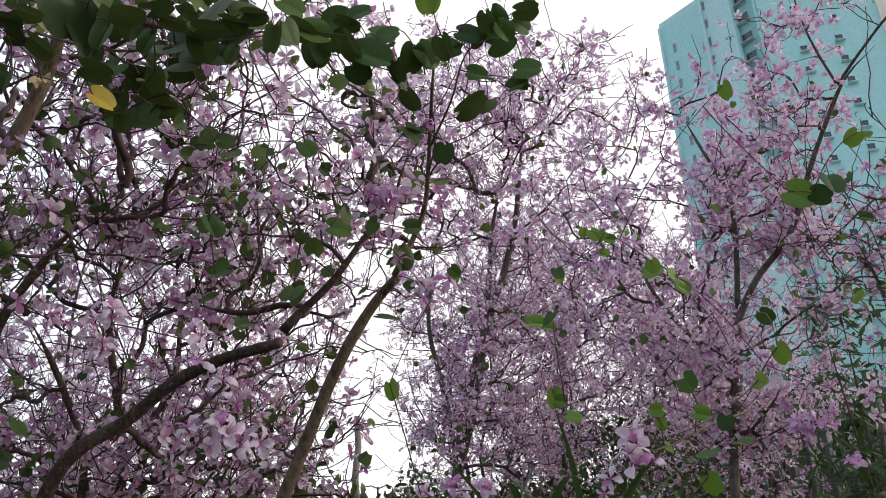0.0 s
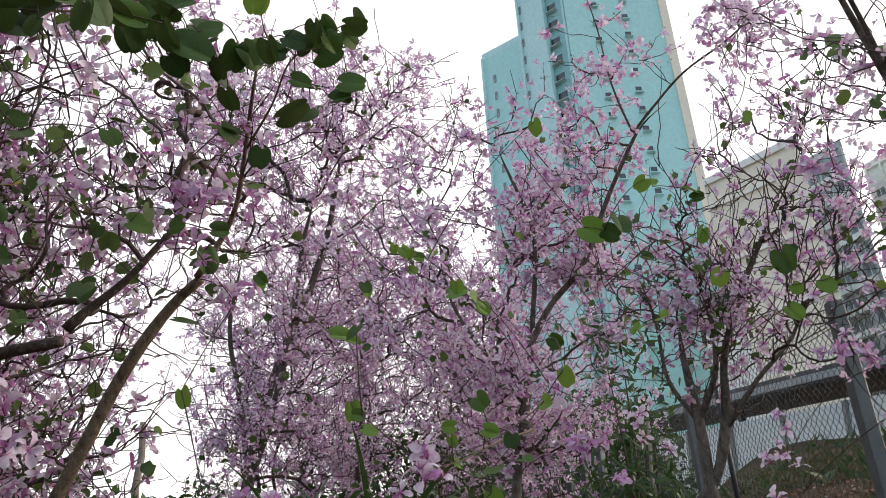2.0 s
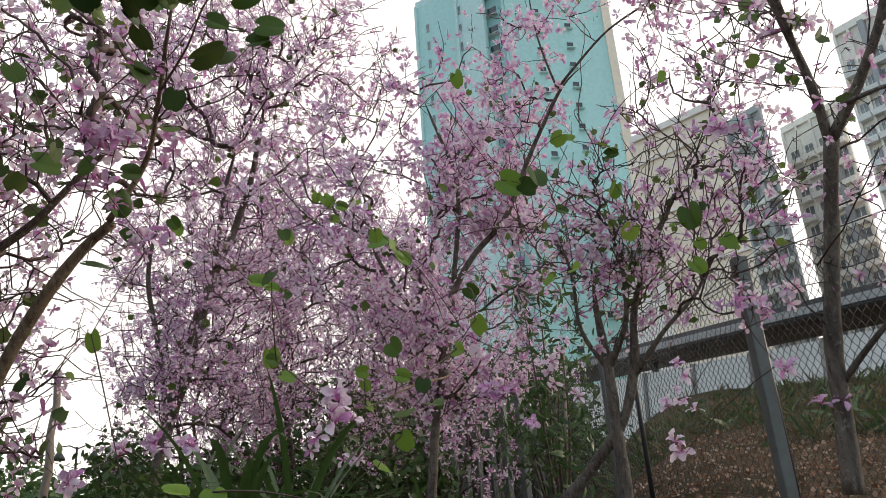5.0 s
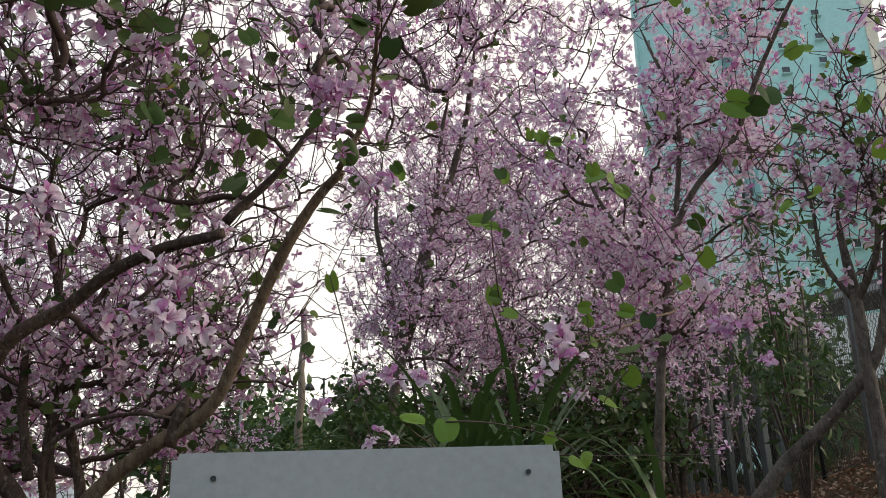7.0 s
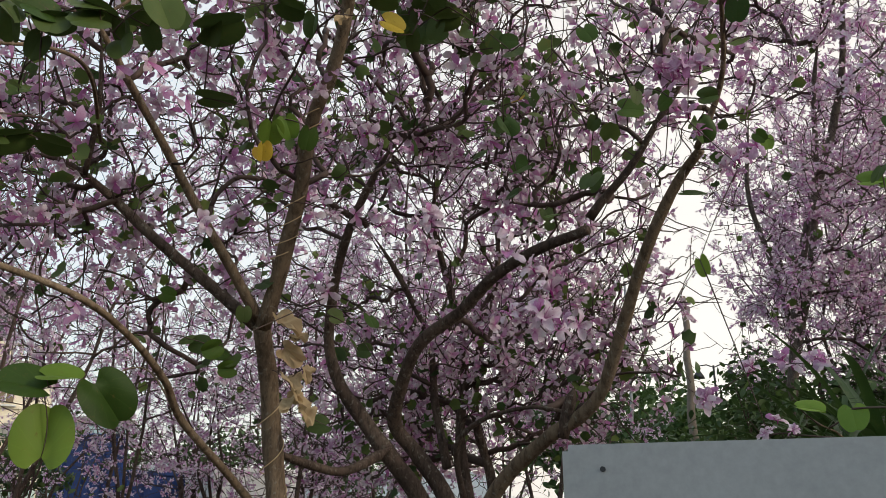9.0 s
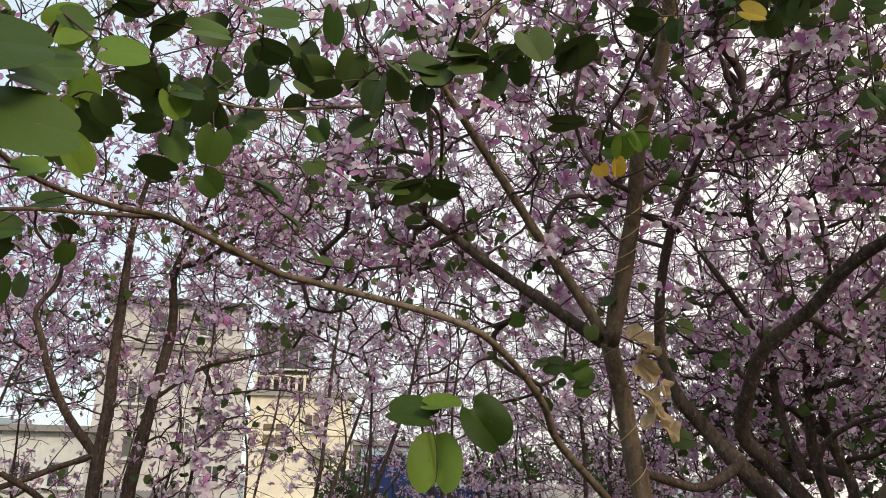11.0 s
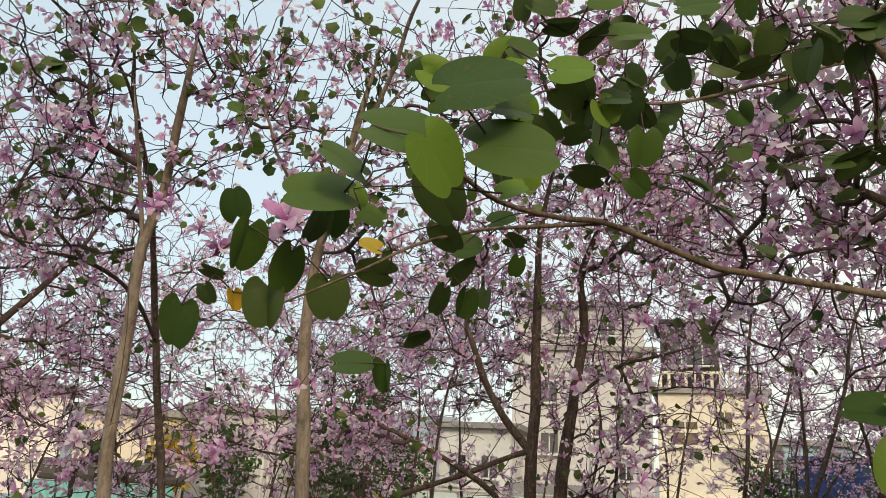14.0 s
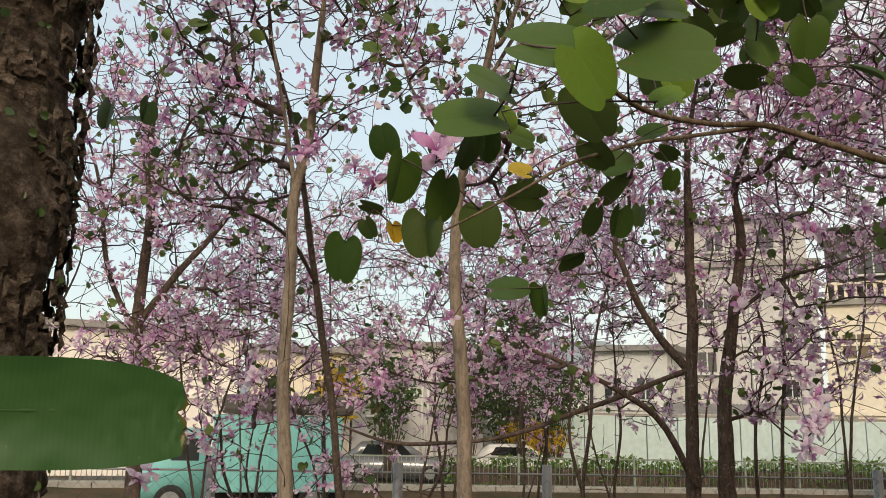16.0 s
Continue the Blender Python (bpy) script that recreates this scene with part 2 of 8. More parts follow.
def tube(points, radii, sides=10):
    if isinstance(radii, (int, float)):
        radii = [radii] * len(points)
    return tube_arrays(points, radii, sides)


def smooth_line(pts, step=0.06):
    """A smooth curve through points whose last column may be a radius."""
    p = np.asarray(pts, float)
    q = np.vstack([2 * p[0] - p[1], p, 2 * p[-1] - p[-2]])
    out = []
    for i in range(1, len(q) - 2):
        n = max(2, int(np.ceil(np.linalg.norm(q[i + 1, :3] - q[i, :3]) / step)))
        t = np.arange(n)[:, None] / n
        a, b, c, e = q[i - 1], q[i], q[i + 1], q[i + 2]
        out.append(0.5 * (2 * b + (c - a) * t + (2 * a - 5 * b + 4 * c - e) * t ** 2 + (3 * b - a - 3 * c + e) * t ** 3))
    out.append(p[-1:])
    return np.vstack(out)


def rotations(axis, spin):
    """Matrices whose z runs along each axis, turned by spin."""
    z = axis / np.maximum(np.linalg.norm(axis, axis=1), 1e-9)[:, None]
    ref = np.where(np.abs(z[:, 2:3]) > 0.9, [[1.0, 0, 0]], [[0, 0, 1.0]])
    x = np.cross(ref, z)
    x /= np.linalg.norm(x, axis=1)[:, None]
    y = np.cross(z, x)
    c, s = np.cos(spin)[:, None], np.sin(spin)[:, None]
    return np.stack([x * c + y * s, y * c - x * s, z], -1)


def petal_shape(length, width, lift, curl):
    """Corners of one petal along +x: a narrow claw, a broad blade, a drooping tip."""
    u = np.array([0.0, 0.42, 0.42, 0.78, 0.78, 1.0])
    w = np.array([0, -0.5, 0.5, -0.52, 0.52, 0.05]) * width
    z = lift * u * length - curl * u ** 2.4 * length + np.array([0, 0.16, 0.16, 0.05, 0.12, 0]) * width
    return np.stack([u * length, w, z], 1), np.stack([u, w / max(width, 1e-6) + 0.5], 1)


PETAL_TRIS = np.array([[0, 1, 2], [1, 3, 4], [1, 4, 2], [3, 5, 4]])


def flower_template(rng, openness):
    """A ragged flower: three to five petals of uneven length, folded and twisted."""
    vs, fs, uvs, mi, n = [], [], [], [], 0
    keep = rng.permutation(5)[:rng.integers(4, 6)]
    for k in range(5):
        if k not in keep:
            continue
        a = (k - 2) * 2 * np.pi / 5.6 + rng.uniform(-0.3, 0.3)
        v, uv = petal_shape(rng.uniform(0.65, 1.1), rng.uniform(0.38, 0.62), openness + rng.uniform(-0.5, 0.5), rng.uniform(0.1, 1.1))
        tw = rng.uniform(-0.7, 0.7)
        v = np.stack([v[:, 0], v[:, 1] * np.cos(tw) - v[:, 2] * np.sin(tw) * 0.4, v[:, 2] + v[:, 1] * np.sin(tw)], 1)
        c, s = np.cos(a), np.sin(a)
        v = np.stack([v[:, 0] * c - v[:, 1] * s, v[:, 0] * s + v[:, 1] * c, v[:, 2]], 1)
        vs.append(v)
        uvs.append(uv)
        fs.append(PETAL_TRIS + n)
        mi += [1 if k == 2 and rng.uniform() < 0.65 else 0] * 4
        n += 6
    return np.concatenate(vs), np.concatenate(fs), np.concatenate(uvs), np.array(mi)


def far_flower_template(rng, openness):
    """The same flower for trees further off: blunt petals on a narrow claw."""
    vs, fs, uvs, mi, n = [], [], [], [], 0
    for k in range(5):
        if rng.uniform() < 0.12:
            continue
        a = (k - 2) * 2 * np.pi / 5.4 + rng.uniform(-0.3, 0.3)
        l, w, o = rng.uniform(0.7, 1.1), rng.uniform(0.2, 0.31), openness + rng.uniform(-0.5, 0.5)
        tw, droop = rng.uniform(-0.6, 0.6), rng.uniform(0.1, 0.6)
        q = np.array([[0, 0, 0], [0.55 * l, -w, 0.55 * l * o - w * tw], [0.52 * l, w, 0.52 * l * o + w * tw],
                      [l, -w * 0.55, l * (o - droop) - w * tw * 0.5], [l * 0.96, w * 0.6, l * (o - droop) + w * tw * 0.5]])
        c, s = np.cos(a), np.sin(a)
        vs.append(np.stack([q[:, 0] * c - q[:, 1] * s, q[:, 0] * s + q[:, 1] * c, q[:, 2]], 1))
        uvs.append(np.array([[0, 0.5], [0.55, 0.0], [0.55, 1.0], [1.0, 0.2], [1.0, 0.8]]))
        fs.append(np.array([[0, 1, 2], [1, 3, 2], [3, 4, 2]]) + n)
        mi += [1 if k == 2 and rng.uniform() < 0.5 else 0] * 3
        n += 5
    return np.concatenate(vs), np.concatenate(fs), np.concatenate(uvs), np.array(mi)


def bud_template():
    v = np.array([[0, 0, 0], [0.12, 0, 0.4], [-0.06, 0.1, 0.4], [-0.06, -0.1, 0.4], [0, 0, 1.0]])
    return v, np.array([[0, 2, 1], [0, 3, 2], [0, 1, 3], [4, 1, 2], [4, 2, 3], [4, 3, 1]]), v[:, :2] + 0.5, np.full(6, 2)


def calyx_template():
    """An empty calyx: four narrow pointed sepals."""
    vs, fs = [], []
    for k in range(4):
        a = k * 1.57 + 0.4
        d, p = np.array([math.cos(a), math.sin(a), 0.5]), np.array([-math.sin(a), math.cos(a), 0])
        vs += [p * 0.1, -p * 0.1, d * 0.9]
        fs.append((3 * k, 3 * k + 1, 3 * k + 2))
    v = np.array(vs)
    return v, np.array(fs), v[:, :2] + 0.5, np.zeros(4, int)


def leaf_template(fold):
    v = np.array([[0, 0, 0], [-0.36, 0.12, 0], [-0.52, 0.55, 0], [-0.27, 1.0, 0], [0, 0.8, 0], [0.27, 1.0, 0], [0.52, 0.55, 0], [0.36, 0.12, 0]])
    v[:, 2] = fold * np.abs(v[:, 0]) - 0.12 * v[:, 1] ** 2
    return v, np.array([[0, 2, 1], [0, 3, 2], [0, 4, 3], [0, 5, 4], [0, 6, 5], [0, 7, 6]]), v[:, :2], np.zeros(6, int)


trng = np.random.default_rng(5)
FLOWERS = [flower_template(trng, o) for o in (0.1, 0.3, 0.6, 0.5, 1.2, 0.8, 0.2, 1.6, 0.4)]
FAR_FLOWERS = [far_flower_template(trng, o) for o in (0.1, 0.3, 0.6, 0.5, 1.0, 0.8, 0.2, 1.4, 0.4)]
BUDS, LEAVES = [bud_template(), calyx_template()], [leaf_template(f) for f in (0.15, 0.45, 0.9)]


def scatter(name, templates, at, axis, spin, size, mats, parent, rng, label="", kind="stuff"):
    """Many small pieces joined into one mesh."""
    if not len(at):
        return None
    rot = rotations(axis, spin)
    pick = rng.integers(0, len(templates), len(at))
    vs, fs, us, ms, n = [], [], [], [], 0
    for k, (v, f, uv, mi) in enumerate(templates):
        m = pick == k
        c = int(m.sum())
        if not c:
            continue
        w = np.einsum("nij,vj->nvi", rot[m], v) * size[m][:, None, None] + at[m][:, None, :]
        vs.append(w.reshape(-1, 3))
        fs.append((f[None] + (np.arange(c) * len(v))[:, None, None]).reshape(-1, 3) + n)
        us.append(np.tile(uv, (c, 1)))
        ms.append(np.tile(mi, c))
        n += c * len(v)
    me = tri_mesh(name, np.concatenate(vs), np.concatenate(fs), mats, np.concatenate(ms), np.concatenate(us))
    return child(name, me, parent, label, kind)


# ---- trees ----
TREE_NODES = {}


def rough_stem(line, rng, sides):
    """A stem with knots and an uneven outline."""
    v, f = tube_arrays(line[:, :3], line[:, 3], sides)
    c = np.repeat(line[:, :3], sides, axis=0)
    r = np.repeat(line[:, 3], sides)
    s = np.array([noise.noise(Vector(p * 7)) + 0.6 * noise.noise(Vector(p * 19)) for p in v])
    return c + (v - c) * (1 + 0.13 * s)[:, None], f


def blossom_tree(label, stems, crowns, seed, bark=None, flowers=2.0, leaves=0.25, white=0.62, size=0.042, step=0.15, stem_names=None,
                 leaf_size=0.075, group="orchid trees", reach=0.2, clump=0.0, bare=0.35, twig=0.0021, slim=0.84, shoots=0.3, far=False, pale=()):
    """A tree: stems with radii, then twigs grown from them to points spread through its crowns, with blossoms and leaves on the twigs."""
    rng = np.random.default_rng(seed)
    bark = bark or BARK
    base = np.array(stems[0][0][:3])
    root = thing("orchid_tree", label, "tree", group, tuple(base))
    pos, rad, par = [], [], []
    for k, s in enumerate(stems):
        line = smooth_line(s)
        line[:, 3] *= slim
        if not any(math.dist(o[0][:3], s[-1][:3]) < 0.16 for o in stems if o is not s):
            line[:, 3] *= np.clip(np.linspace(1, 0, len(line)) / 0.18, 0.2, 1)
        wob = np.array([[noise.noise(Vector(p[:3] * 2.3 + a * 9.0)) for a in np.eye(3)] for p in line])
        fade = np.minimum(1, np.arange(len(line)) / 6.0)[:, None]
        line[:, :3] += wob * 0.014 * fade
        sides = 14 if line[:, 3].max() > 0.035 else 8
        v, f = rough_stem(line, rng, sides)
        child("trunk" if k == 0 else "limb", tri_mesh("stem", v - base, f, BARK_PALE if k in pale else bark), root)
        start = len(pos)
        for i, q in enumerate(line):
            pos.append(q[:3])
            rad.append(q[3])
            par.append(start + i - 1 if i else -1)
    n_stem = len(pos)
    tips = []
    for c, r, n in crowns:
        got, tries = 0, 0
        while got < n and tries < n * 8:
            tries += 1
            u = rng.normal(size=3)
            u *= rng.uniform(0, 1) ** 0.42 / np.linalg.norm(u)
            p = np.array(c) + u * np.array(r)
            if noise.noise(Vector(p * 1.5) + Vector((seed, 0, 0))) < clump - 0.04 or p[2] < ground_z(p[0], p[1]) + 0.25:
                continue
            if (p[0] - 0.0) ** 2 + (p[1] - 0.2) ** 2 < 1.5 ** 2:
                continue
            tips.append(p)
            got += 1
    n_bloom = len(tips)
    for c, r, n in crowns:
        for _ in range(int(n * bare)):
            u = rng.normal(size=3)
            u *= rng.uniform(0, 1) ** 0.42 * 1.08 / np.linalg.norm(u)
            p = np.array(c) + u * np.array(r)
            if p[2] > ground_z(p[0], p[1]) + 0.25 and p[0] ** 2 + (p[1] - 0.2) ** 2 > 1.5 ** 2:
                tips.append(p)
    tips = np.array(tips)
    has = np.arange(len(tips)) < n_bloom
    cap = n_stem + len(tips) * 14 + 10
    P = np.zeros((cap, 3))
    P[:n_stem] = pos
    n = n_stem
    parent = list(par)
    near = np.array([np.min(np.sum((P[:n_stem] - t) ** 2, 1)) for t in tips])
    chains, ends = [], []
    thick = np.array(rad)
    usable = np.ones(cap, bool)
    usable[:n_stem] = thick < 0.06
    order = np.argsort(near)
    has = has[order]
    for t in tips[order]:
        d = P[:n] - t
        cost = np.sqrt((d ** 2).sum(1)) + 0.55 * np.maximum(0, d[:, 2] + 0.05) + np.where(usable[:n], 0, 0.6)
        j = int(np.argmin(cost))
        q = P[j]
        gap = np.linalg.norm(t - q)
        m = min(12, max(3, int(np.ceil(gap / step))))
        mid = (q + t) / 2 + rng.normal(size=3) * gap * 0.06 + np.array([0, 0, rng.uniform(-0.10, 0.05) * gap])
        s = np.linspace(0, 1, m + 1)[1:, None]
        line = (1 - s) ** 2 * q + 2 * s * (1 - s) * mid + s ** 2 * t + rng.normal(size=(m, 3)) * 0.005 * (1 - s)
        idx = list(range(n, n + m))
        P[n:n + m] = line
        parent += [j] + idx[:-1]
        n += m
        chains.append([j] + idx)
        ends.append(idx[-1])
    par_i = np.array(parent[:n])
    free = np.arange(n_stem, n)
    for _ in range(4):
        total, kids = np.zeros((n, 3)), np.zeros(n)
        np.add.at(total, par_i[free], P[free])
        np.add.at(kids, par_i[free], 1)
        inner = free[kids[free] > 0]
        P[inner] = 0.4 * P[inner] + 0.3 * P[par_i[inner]] + 0.3 * total[inner] / kids[inner][:, None]
    P[n_stem:n] += rng.normal(size=(n - n_stem, 3)) * 0.0045
    count = np.zeros(n)
    for e in ends:
        while e >= n_stem:
            count[e] += 1
            e = parent[e]
    tr = twig * 1.12 * np.maximum(count, 1) ** 0.42
    pieces = []
    for ch in chains:
        p = P[ch]
        r = tr[ch].copy()
        r[0] = r[1]
        r = np.minimum(r, r[0] * 1.0)
        pieces.append(tube_arrays(p - base, np.maximum(r, 0.0037 if far else 0.002), 5 if r[0] > 0.009 else 3))
    # short kinked shoots that fill the crown
    wide = [np.array(c) for c, r, k in crowns], [np.array(r) for c, r, k in crowns]
    more, grown = int(shoots * n_bloom), []
    starts = rng.integers(0, n, more * 3)
    for j in starts:
        if len(grown) >= more:
            break
        q = P[j]
        if j < n_stem and thick[j] > 0.035:
            continue
        if min(np.sum(((q - c) / r) ** 2) for c, r in zip(*wide)) > 1.5:
            continue
        out = q - P[max(par_i[j], 0)]
        out /= max(np.linalg.norm(out), 1e-6)
        go = out * 0.5 + rng.normal(size=3) * 0.6 + np.array([0, 0, 0.35])
        go /= np.linalg.norm(go)
        l = rng.uniform(0.18, 0.55)
        bend = np.cross(go, rng.normal(size=3)) * rng.uniform(0.1, 0.45) + np.array([0, 0, rng.uniform(-0.15, 0.25)])
        s = np.linspace(0, 1, 6)[:, None]
        kink = np.cross(go, rng.normal(size=3)) * 0.018 * l * np.array([0, 1, -1, 1, -1, 0.5])[:, None]
        line = q + go * s * l + bend * s ** 2 * l + kink
        if line[-1, 0] ** 2 + (line[-1, 1] - 0.2) ** 2 < 1.6 ** 2 or line[-1, 2] < ground_z(line[-1, 0], line[-1, 1]) + 0.3:
            continue
        grown.append(line)
        pieces.append(tube_arrays(line - base, np.linspace(max(twig * 1.9, 0.004), 0.0032 if far else 0.0022, 6), 3))
    v, f = join(pieces)
    child("twigwork", tri_mesh("twigwork", v, f, [TWIG, bark]), root, "thin dark branching twigs", "stuff")
    # blossoms and leaves along the outer part of each twig
    last = np.array([P[c[-1]] for c in chains])
    before = np.array([P[c[-2]] for c in chains])
    if grown:
        last = np.vstack([last, [g[-1] for g in grown], [g[3] for g in grown]])
        before = np.vstack([before, [g[-2] for g in grown], [g[2] for g in grown]])
        has = np.concatenate([has, rng.uniform(size=len(grown)) < 0.6, rng.uniform(size=len(grown)) < 0.45])
    way = last - before
    way /= np.maximum(np.linalg.norm(way, axis=1), 1e-6)[:, None]

    full = rng.uniform(size=len(last)) < 0.56

    def spots(mean, spread):
        k = rng.poisson(mean * 1.8, len(last)) * (has | (rng.uniform(size=len(last)) < 0.12)) * full
        i = np.repeat(np.arange(len(last)), k)
        back = rng.uniform(0, reach, len(i))[:, None]
        return i, last[i] - way[i] * back + rng.normal(size=(len(i), 3)) * spread - base

    i, at = spots(flowers * 0.86, 0.045)
    ax = way[i] * 0.5 + rng.normal(size=(len(i), 3)) * 0.7 + np.array([0, 0, 0.1])
    w = rng.uniform(size=len(i)) < white
    for k, pm in ((w, PETAL_WHITE), (~w, PETAL)):
        scatter("blossom", FAR_FLOWERS if far else FLOWERS, at[k], ax[k], rng.uniform(0, 6.3, k.sum()), size * rng.uniform(0.75, 1.2, k.sum()), [pm, PETAL_DEEP], root, rng,
                "clusters of white petals with lilac hearts" if pm is PETAL_WHITE else "clusters of pale pink and lilac blossoms")
    i, at = spots(flowers * 0.3, 0.035)
    scatter("bud_spray", BUDS, at, way[i] + rng.normal(size=(len(i), 3)) * 0.6, rng.uniform(0, 6.3, len(i)), rng.uniform(0.02, 0.04, len(i)), [CALYX, CALYX, BUD], root, rng)
    i, at = spots(leaves, 0.05)
    ax = rng.normal(size=(len(i), 3)) + np.array([0, -0.3, 0.4])
    scatter("foliage", LEAVES, at, ax, rng.uniform(0, 6.3, len(i)), leaf_size * rng.uniform(0.6, 1.1, len(i)), [CROWN_LEAF], root, rng, "green two-lobed leaves turning yellow")
    TREE_NODES[root.name] = P[:n].copy()
    return root


# ---- ground ----
def ease(t):
    t = min(1.0, max(0.0, t))
    return t * t * (3 - 2 * t)


def ground_z(x, y):
    """The bank rises to the front and the far side of the path; the other side falls gently to the road."""
    d = math.hypot(x, y)
    az = math.degrees(math.atan2(x, y))
    up = ease((az + 42) / 52) * (1 - ease((az - 95) / 60))
    hill = 1.42 * ease((d - 0.9) / 2.8) + (0.05 + 0.18 * ease((az - 24) / 14)) * max(0.0, min(d, 24) - 3.5)
    front = 1.0 * ease((d - 1.2) / 2.6) * ease((az + 75) / 35) * (1 - ease((d - 9) / 8))
    drop = -0.95 * ease((d - 5) / 17)
    low = max(front, 0) + drop * (1 - ease((az + 60) / 40) * (1 - ease((d - 6) / 8)))
    return up * hill + (1 - up) * low


# ---- setting ----
def ground_sheet():
    m, t, b = material("ground_soil_and_grass", 0.95, 0, 0.1)
    v = coords(t)
    big = noise_of(t, v, 0.5, 6, 0.7)
    col = ramp(t, big, [(0.3, (0.045, 0.06, 0.025)), (0.48, (0.10, 0.075, 0.045)), (0.62, (0.15, 0.10, 0.06)), (0.75, (0.07, 0.085, 0.035))])
    fine = noise_of(t, v, 24, 5, 0.75)
    col = mix(t, ramp(t, fine, [(0.35, (0.7, 0.7, 0.7)), (0.6, (0, 0, 0))]), col, (0.05, 0.035, 0.022))
    t.links.new(col, b.inputs["Base Color"])
    bump(t, b, fine, 0.8, 0.05)
    rings = [0.0] + list(np.geomspace(0.4, 45, 62)) + [60, 90, 150, 300, 700, 1800, 4200]
    sides = 140
    vs, fs = [], []
    for r in rings:
        for k in range(sides):
            a = 2 * math.pi * k / sides
            x, y = r * math.sin(a), r * math.cos(a)
            z = ground_z(x, y) + (0.05 * noise.noise(Vector((x * 1.3, y * 1.3, 0))) if r > 1 else 0)
            vs.append((x, y, z))
    for i in range(len(rings) - 1):
        for k in range(sides):
            a, b2 = i * sides + k, i * sides + (k + 1) % sides
            fs += [(a, a + sides, b2 + sides), (a, b2 + sides, b2)]
    ob = new("ground", tri_mesh("ground", vs, fs, m))
    tagged(ob, "brown soil bank with patchy grass and dry leaves", "ground", kind="structure")


ground_sheet()

# ---- the orchid trees ----
A_LABEL = "slender orchid tree with a pale brown forked trunk and dark leaves"
tree_a_stem = [(-1.68, 2.90, 1.38, 0.052), (-1.72, 2.88, 1.61, 0.045), (-1.75, 2.86, 1.85, 0.043), (-1.75, 2.83, 2.01, 0.042), (-1.74, 2.74, 2.21, 0.041)]
tree_a_limb_1 = [(-1.74, 2.74, 2.20, 0.038), (-1.64, 2.69, 2.40, 0.036), (-1.53, 2.61, 2.64, 0.033), (-1.43, 2.49, 2.86, 0.031), (-1.30, 2.41, 3.02, 0.03), (-1.18, 2.29, 3.19, 0.027), (-1.04, 2.09, 3.42, 0.02)]
tree_a_limb_2 = [(-1.75, 2.73, 2.23, 0.026), (-1.78, 2.59, 2.38, 0.022), (-1.83, 2.39, 2.60, 0.019), (-1.85, 2.18, 2.79, 0.017), (-1.85, 1.98, 2.96, 0.015), (-1.83, 1.81, 3.07, 0.012)]
tree_a_limb_3 = [(-1.77, 2.74, 2.21, 0.028), (-1.93, 2.68, 2.35, 0.026), (-2.16, 2.53, 2.56, 0.023), (-2.29, 2.39, 2.71, 0.019), (-2.40, 2.28, 2.80, 0.015), (-2.52, 2.14, 2.79, 0.01)]
tree_a_limb_4 = [(-2.31, 2.34, 2.74, 0.014), (-2.19, 2.25, 2.98, 0.012), (-2.13, 2.16, 3.19, 0.008)]
tree_a = blossom_tree(A_LABEL, [tree_a_stem, tree_a_limb_1, tree_a_limb_2, tree_a_limb_3, tree_a_limb_4],
    [((-1.84, 2.66, 3.32), (1.3, 1.0, 0.7), 130), ((-2.52, 2.47, 3.09), (1.0, 0.9, 0.8), 150), ((-2.55, 2.75, 2.45), (0.7, 0.7, 0.5), 70), ((-1.33, 2.43, 3.67), (1.2, 0.8, 0.5), 90), ((-1.90, 2.14, 3.18), (0.9, 0.8, 0.7), 90)],
    11, BARK, pale=(0, 1, 2), flowers=1.7, leaves=0.4, leaf_size=0.075, twig=0.002, bare=1.1)

tree_b_stem = [(-1.50, 4.01, 1.30, 0.07), (-1.61, 3.87, 1.62, 0.056), (-1.71, 3.76, 1.79, 0.05), (-1.83, 3.68, 1.97, 0.043), (-1.92, 3.61, 2.12, 0.035), (-1.96, 3.54, 2.32, 0.03), (-1.89, 3.46, 2.57, 0.027), (-1.78, 3.39, 2.79, 0.024), (-1.66, 3.37, 3.02, 0.02), (-1.57, 3.35, 3.14, 0.017), (-1.37, 3.34, 3.36, 0.011)]
tree_b_limb_1 = [(-1.43, 4.04, 1.32, 0.06), (-1.51, 3.96, 1.62, 0.05), (-1.64, 3.90, 1.82, 0.045), (-1.71, 3.80, 1.94, 0.04), (-1.61, 3.66, 2.11, 0.036), (-1.49, 3.58, 2.28, 0.034), (-1.29, 3.53, 2.40, 0.032), (-1.08, 3.46, 2.53, 0.03), (-0.86, 3.40, 2.62, 0.027), (-0.65, 3.33, 2.65, 0.024)]
tree_b_limb_2 = [(-0.64, 3.32, 2.69, 0.025), (-0.58, 3.31, 2.76, 0.021), (-0.47, 3.28, 2.86, 0.018), (-0.34, 3.23, 3.03, 0.014), (-0.21, 3.16, 3.18, 0.009), (-0.12, 3.04, 3.38, 0.005)]
tree_b_limb_3 = [(-1.34, 3.81, 1.39, 0.045), (-1.22, 3.76, 1.60, 0.04), (-1.09, 3.70, 1.74, 0.037), (-0.88, 3.59, 1.88, 0.035), (-0.78, 3.56, 1.93, 0.032), (-0.66, 3.48, 2.03, 0.029), (-0.53, 3.36, 2.27, 0.027), (-0.40, 3.21, 2.51, 0.025), (-0.27, 3.10, 2.71, 0.022), (-0.18, 3.02, 2.79, 0.02)]
tree_b_limb_4 = [(-0.84, 3.58, 1.86, 0.03), (-0.81, 3.55, 1.97, 0.029), (-0.78, 3.53, 2.05, 0.026)]
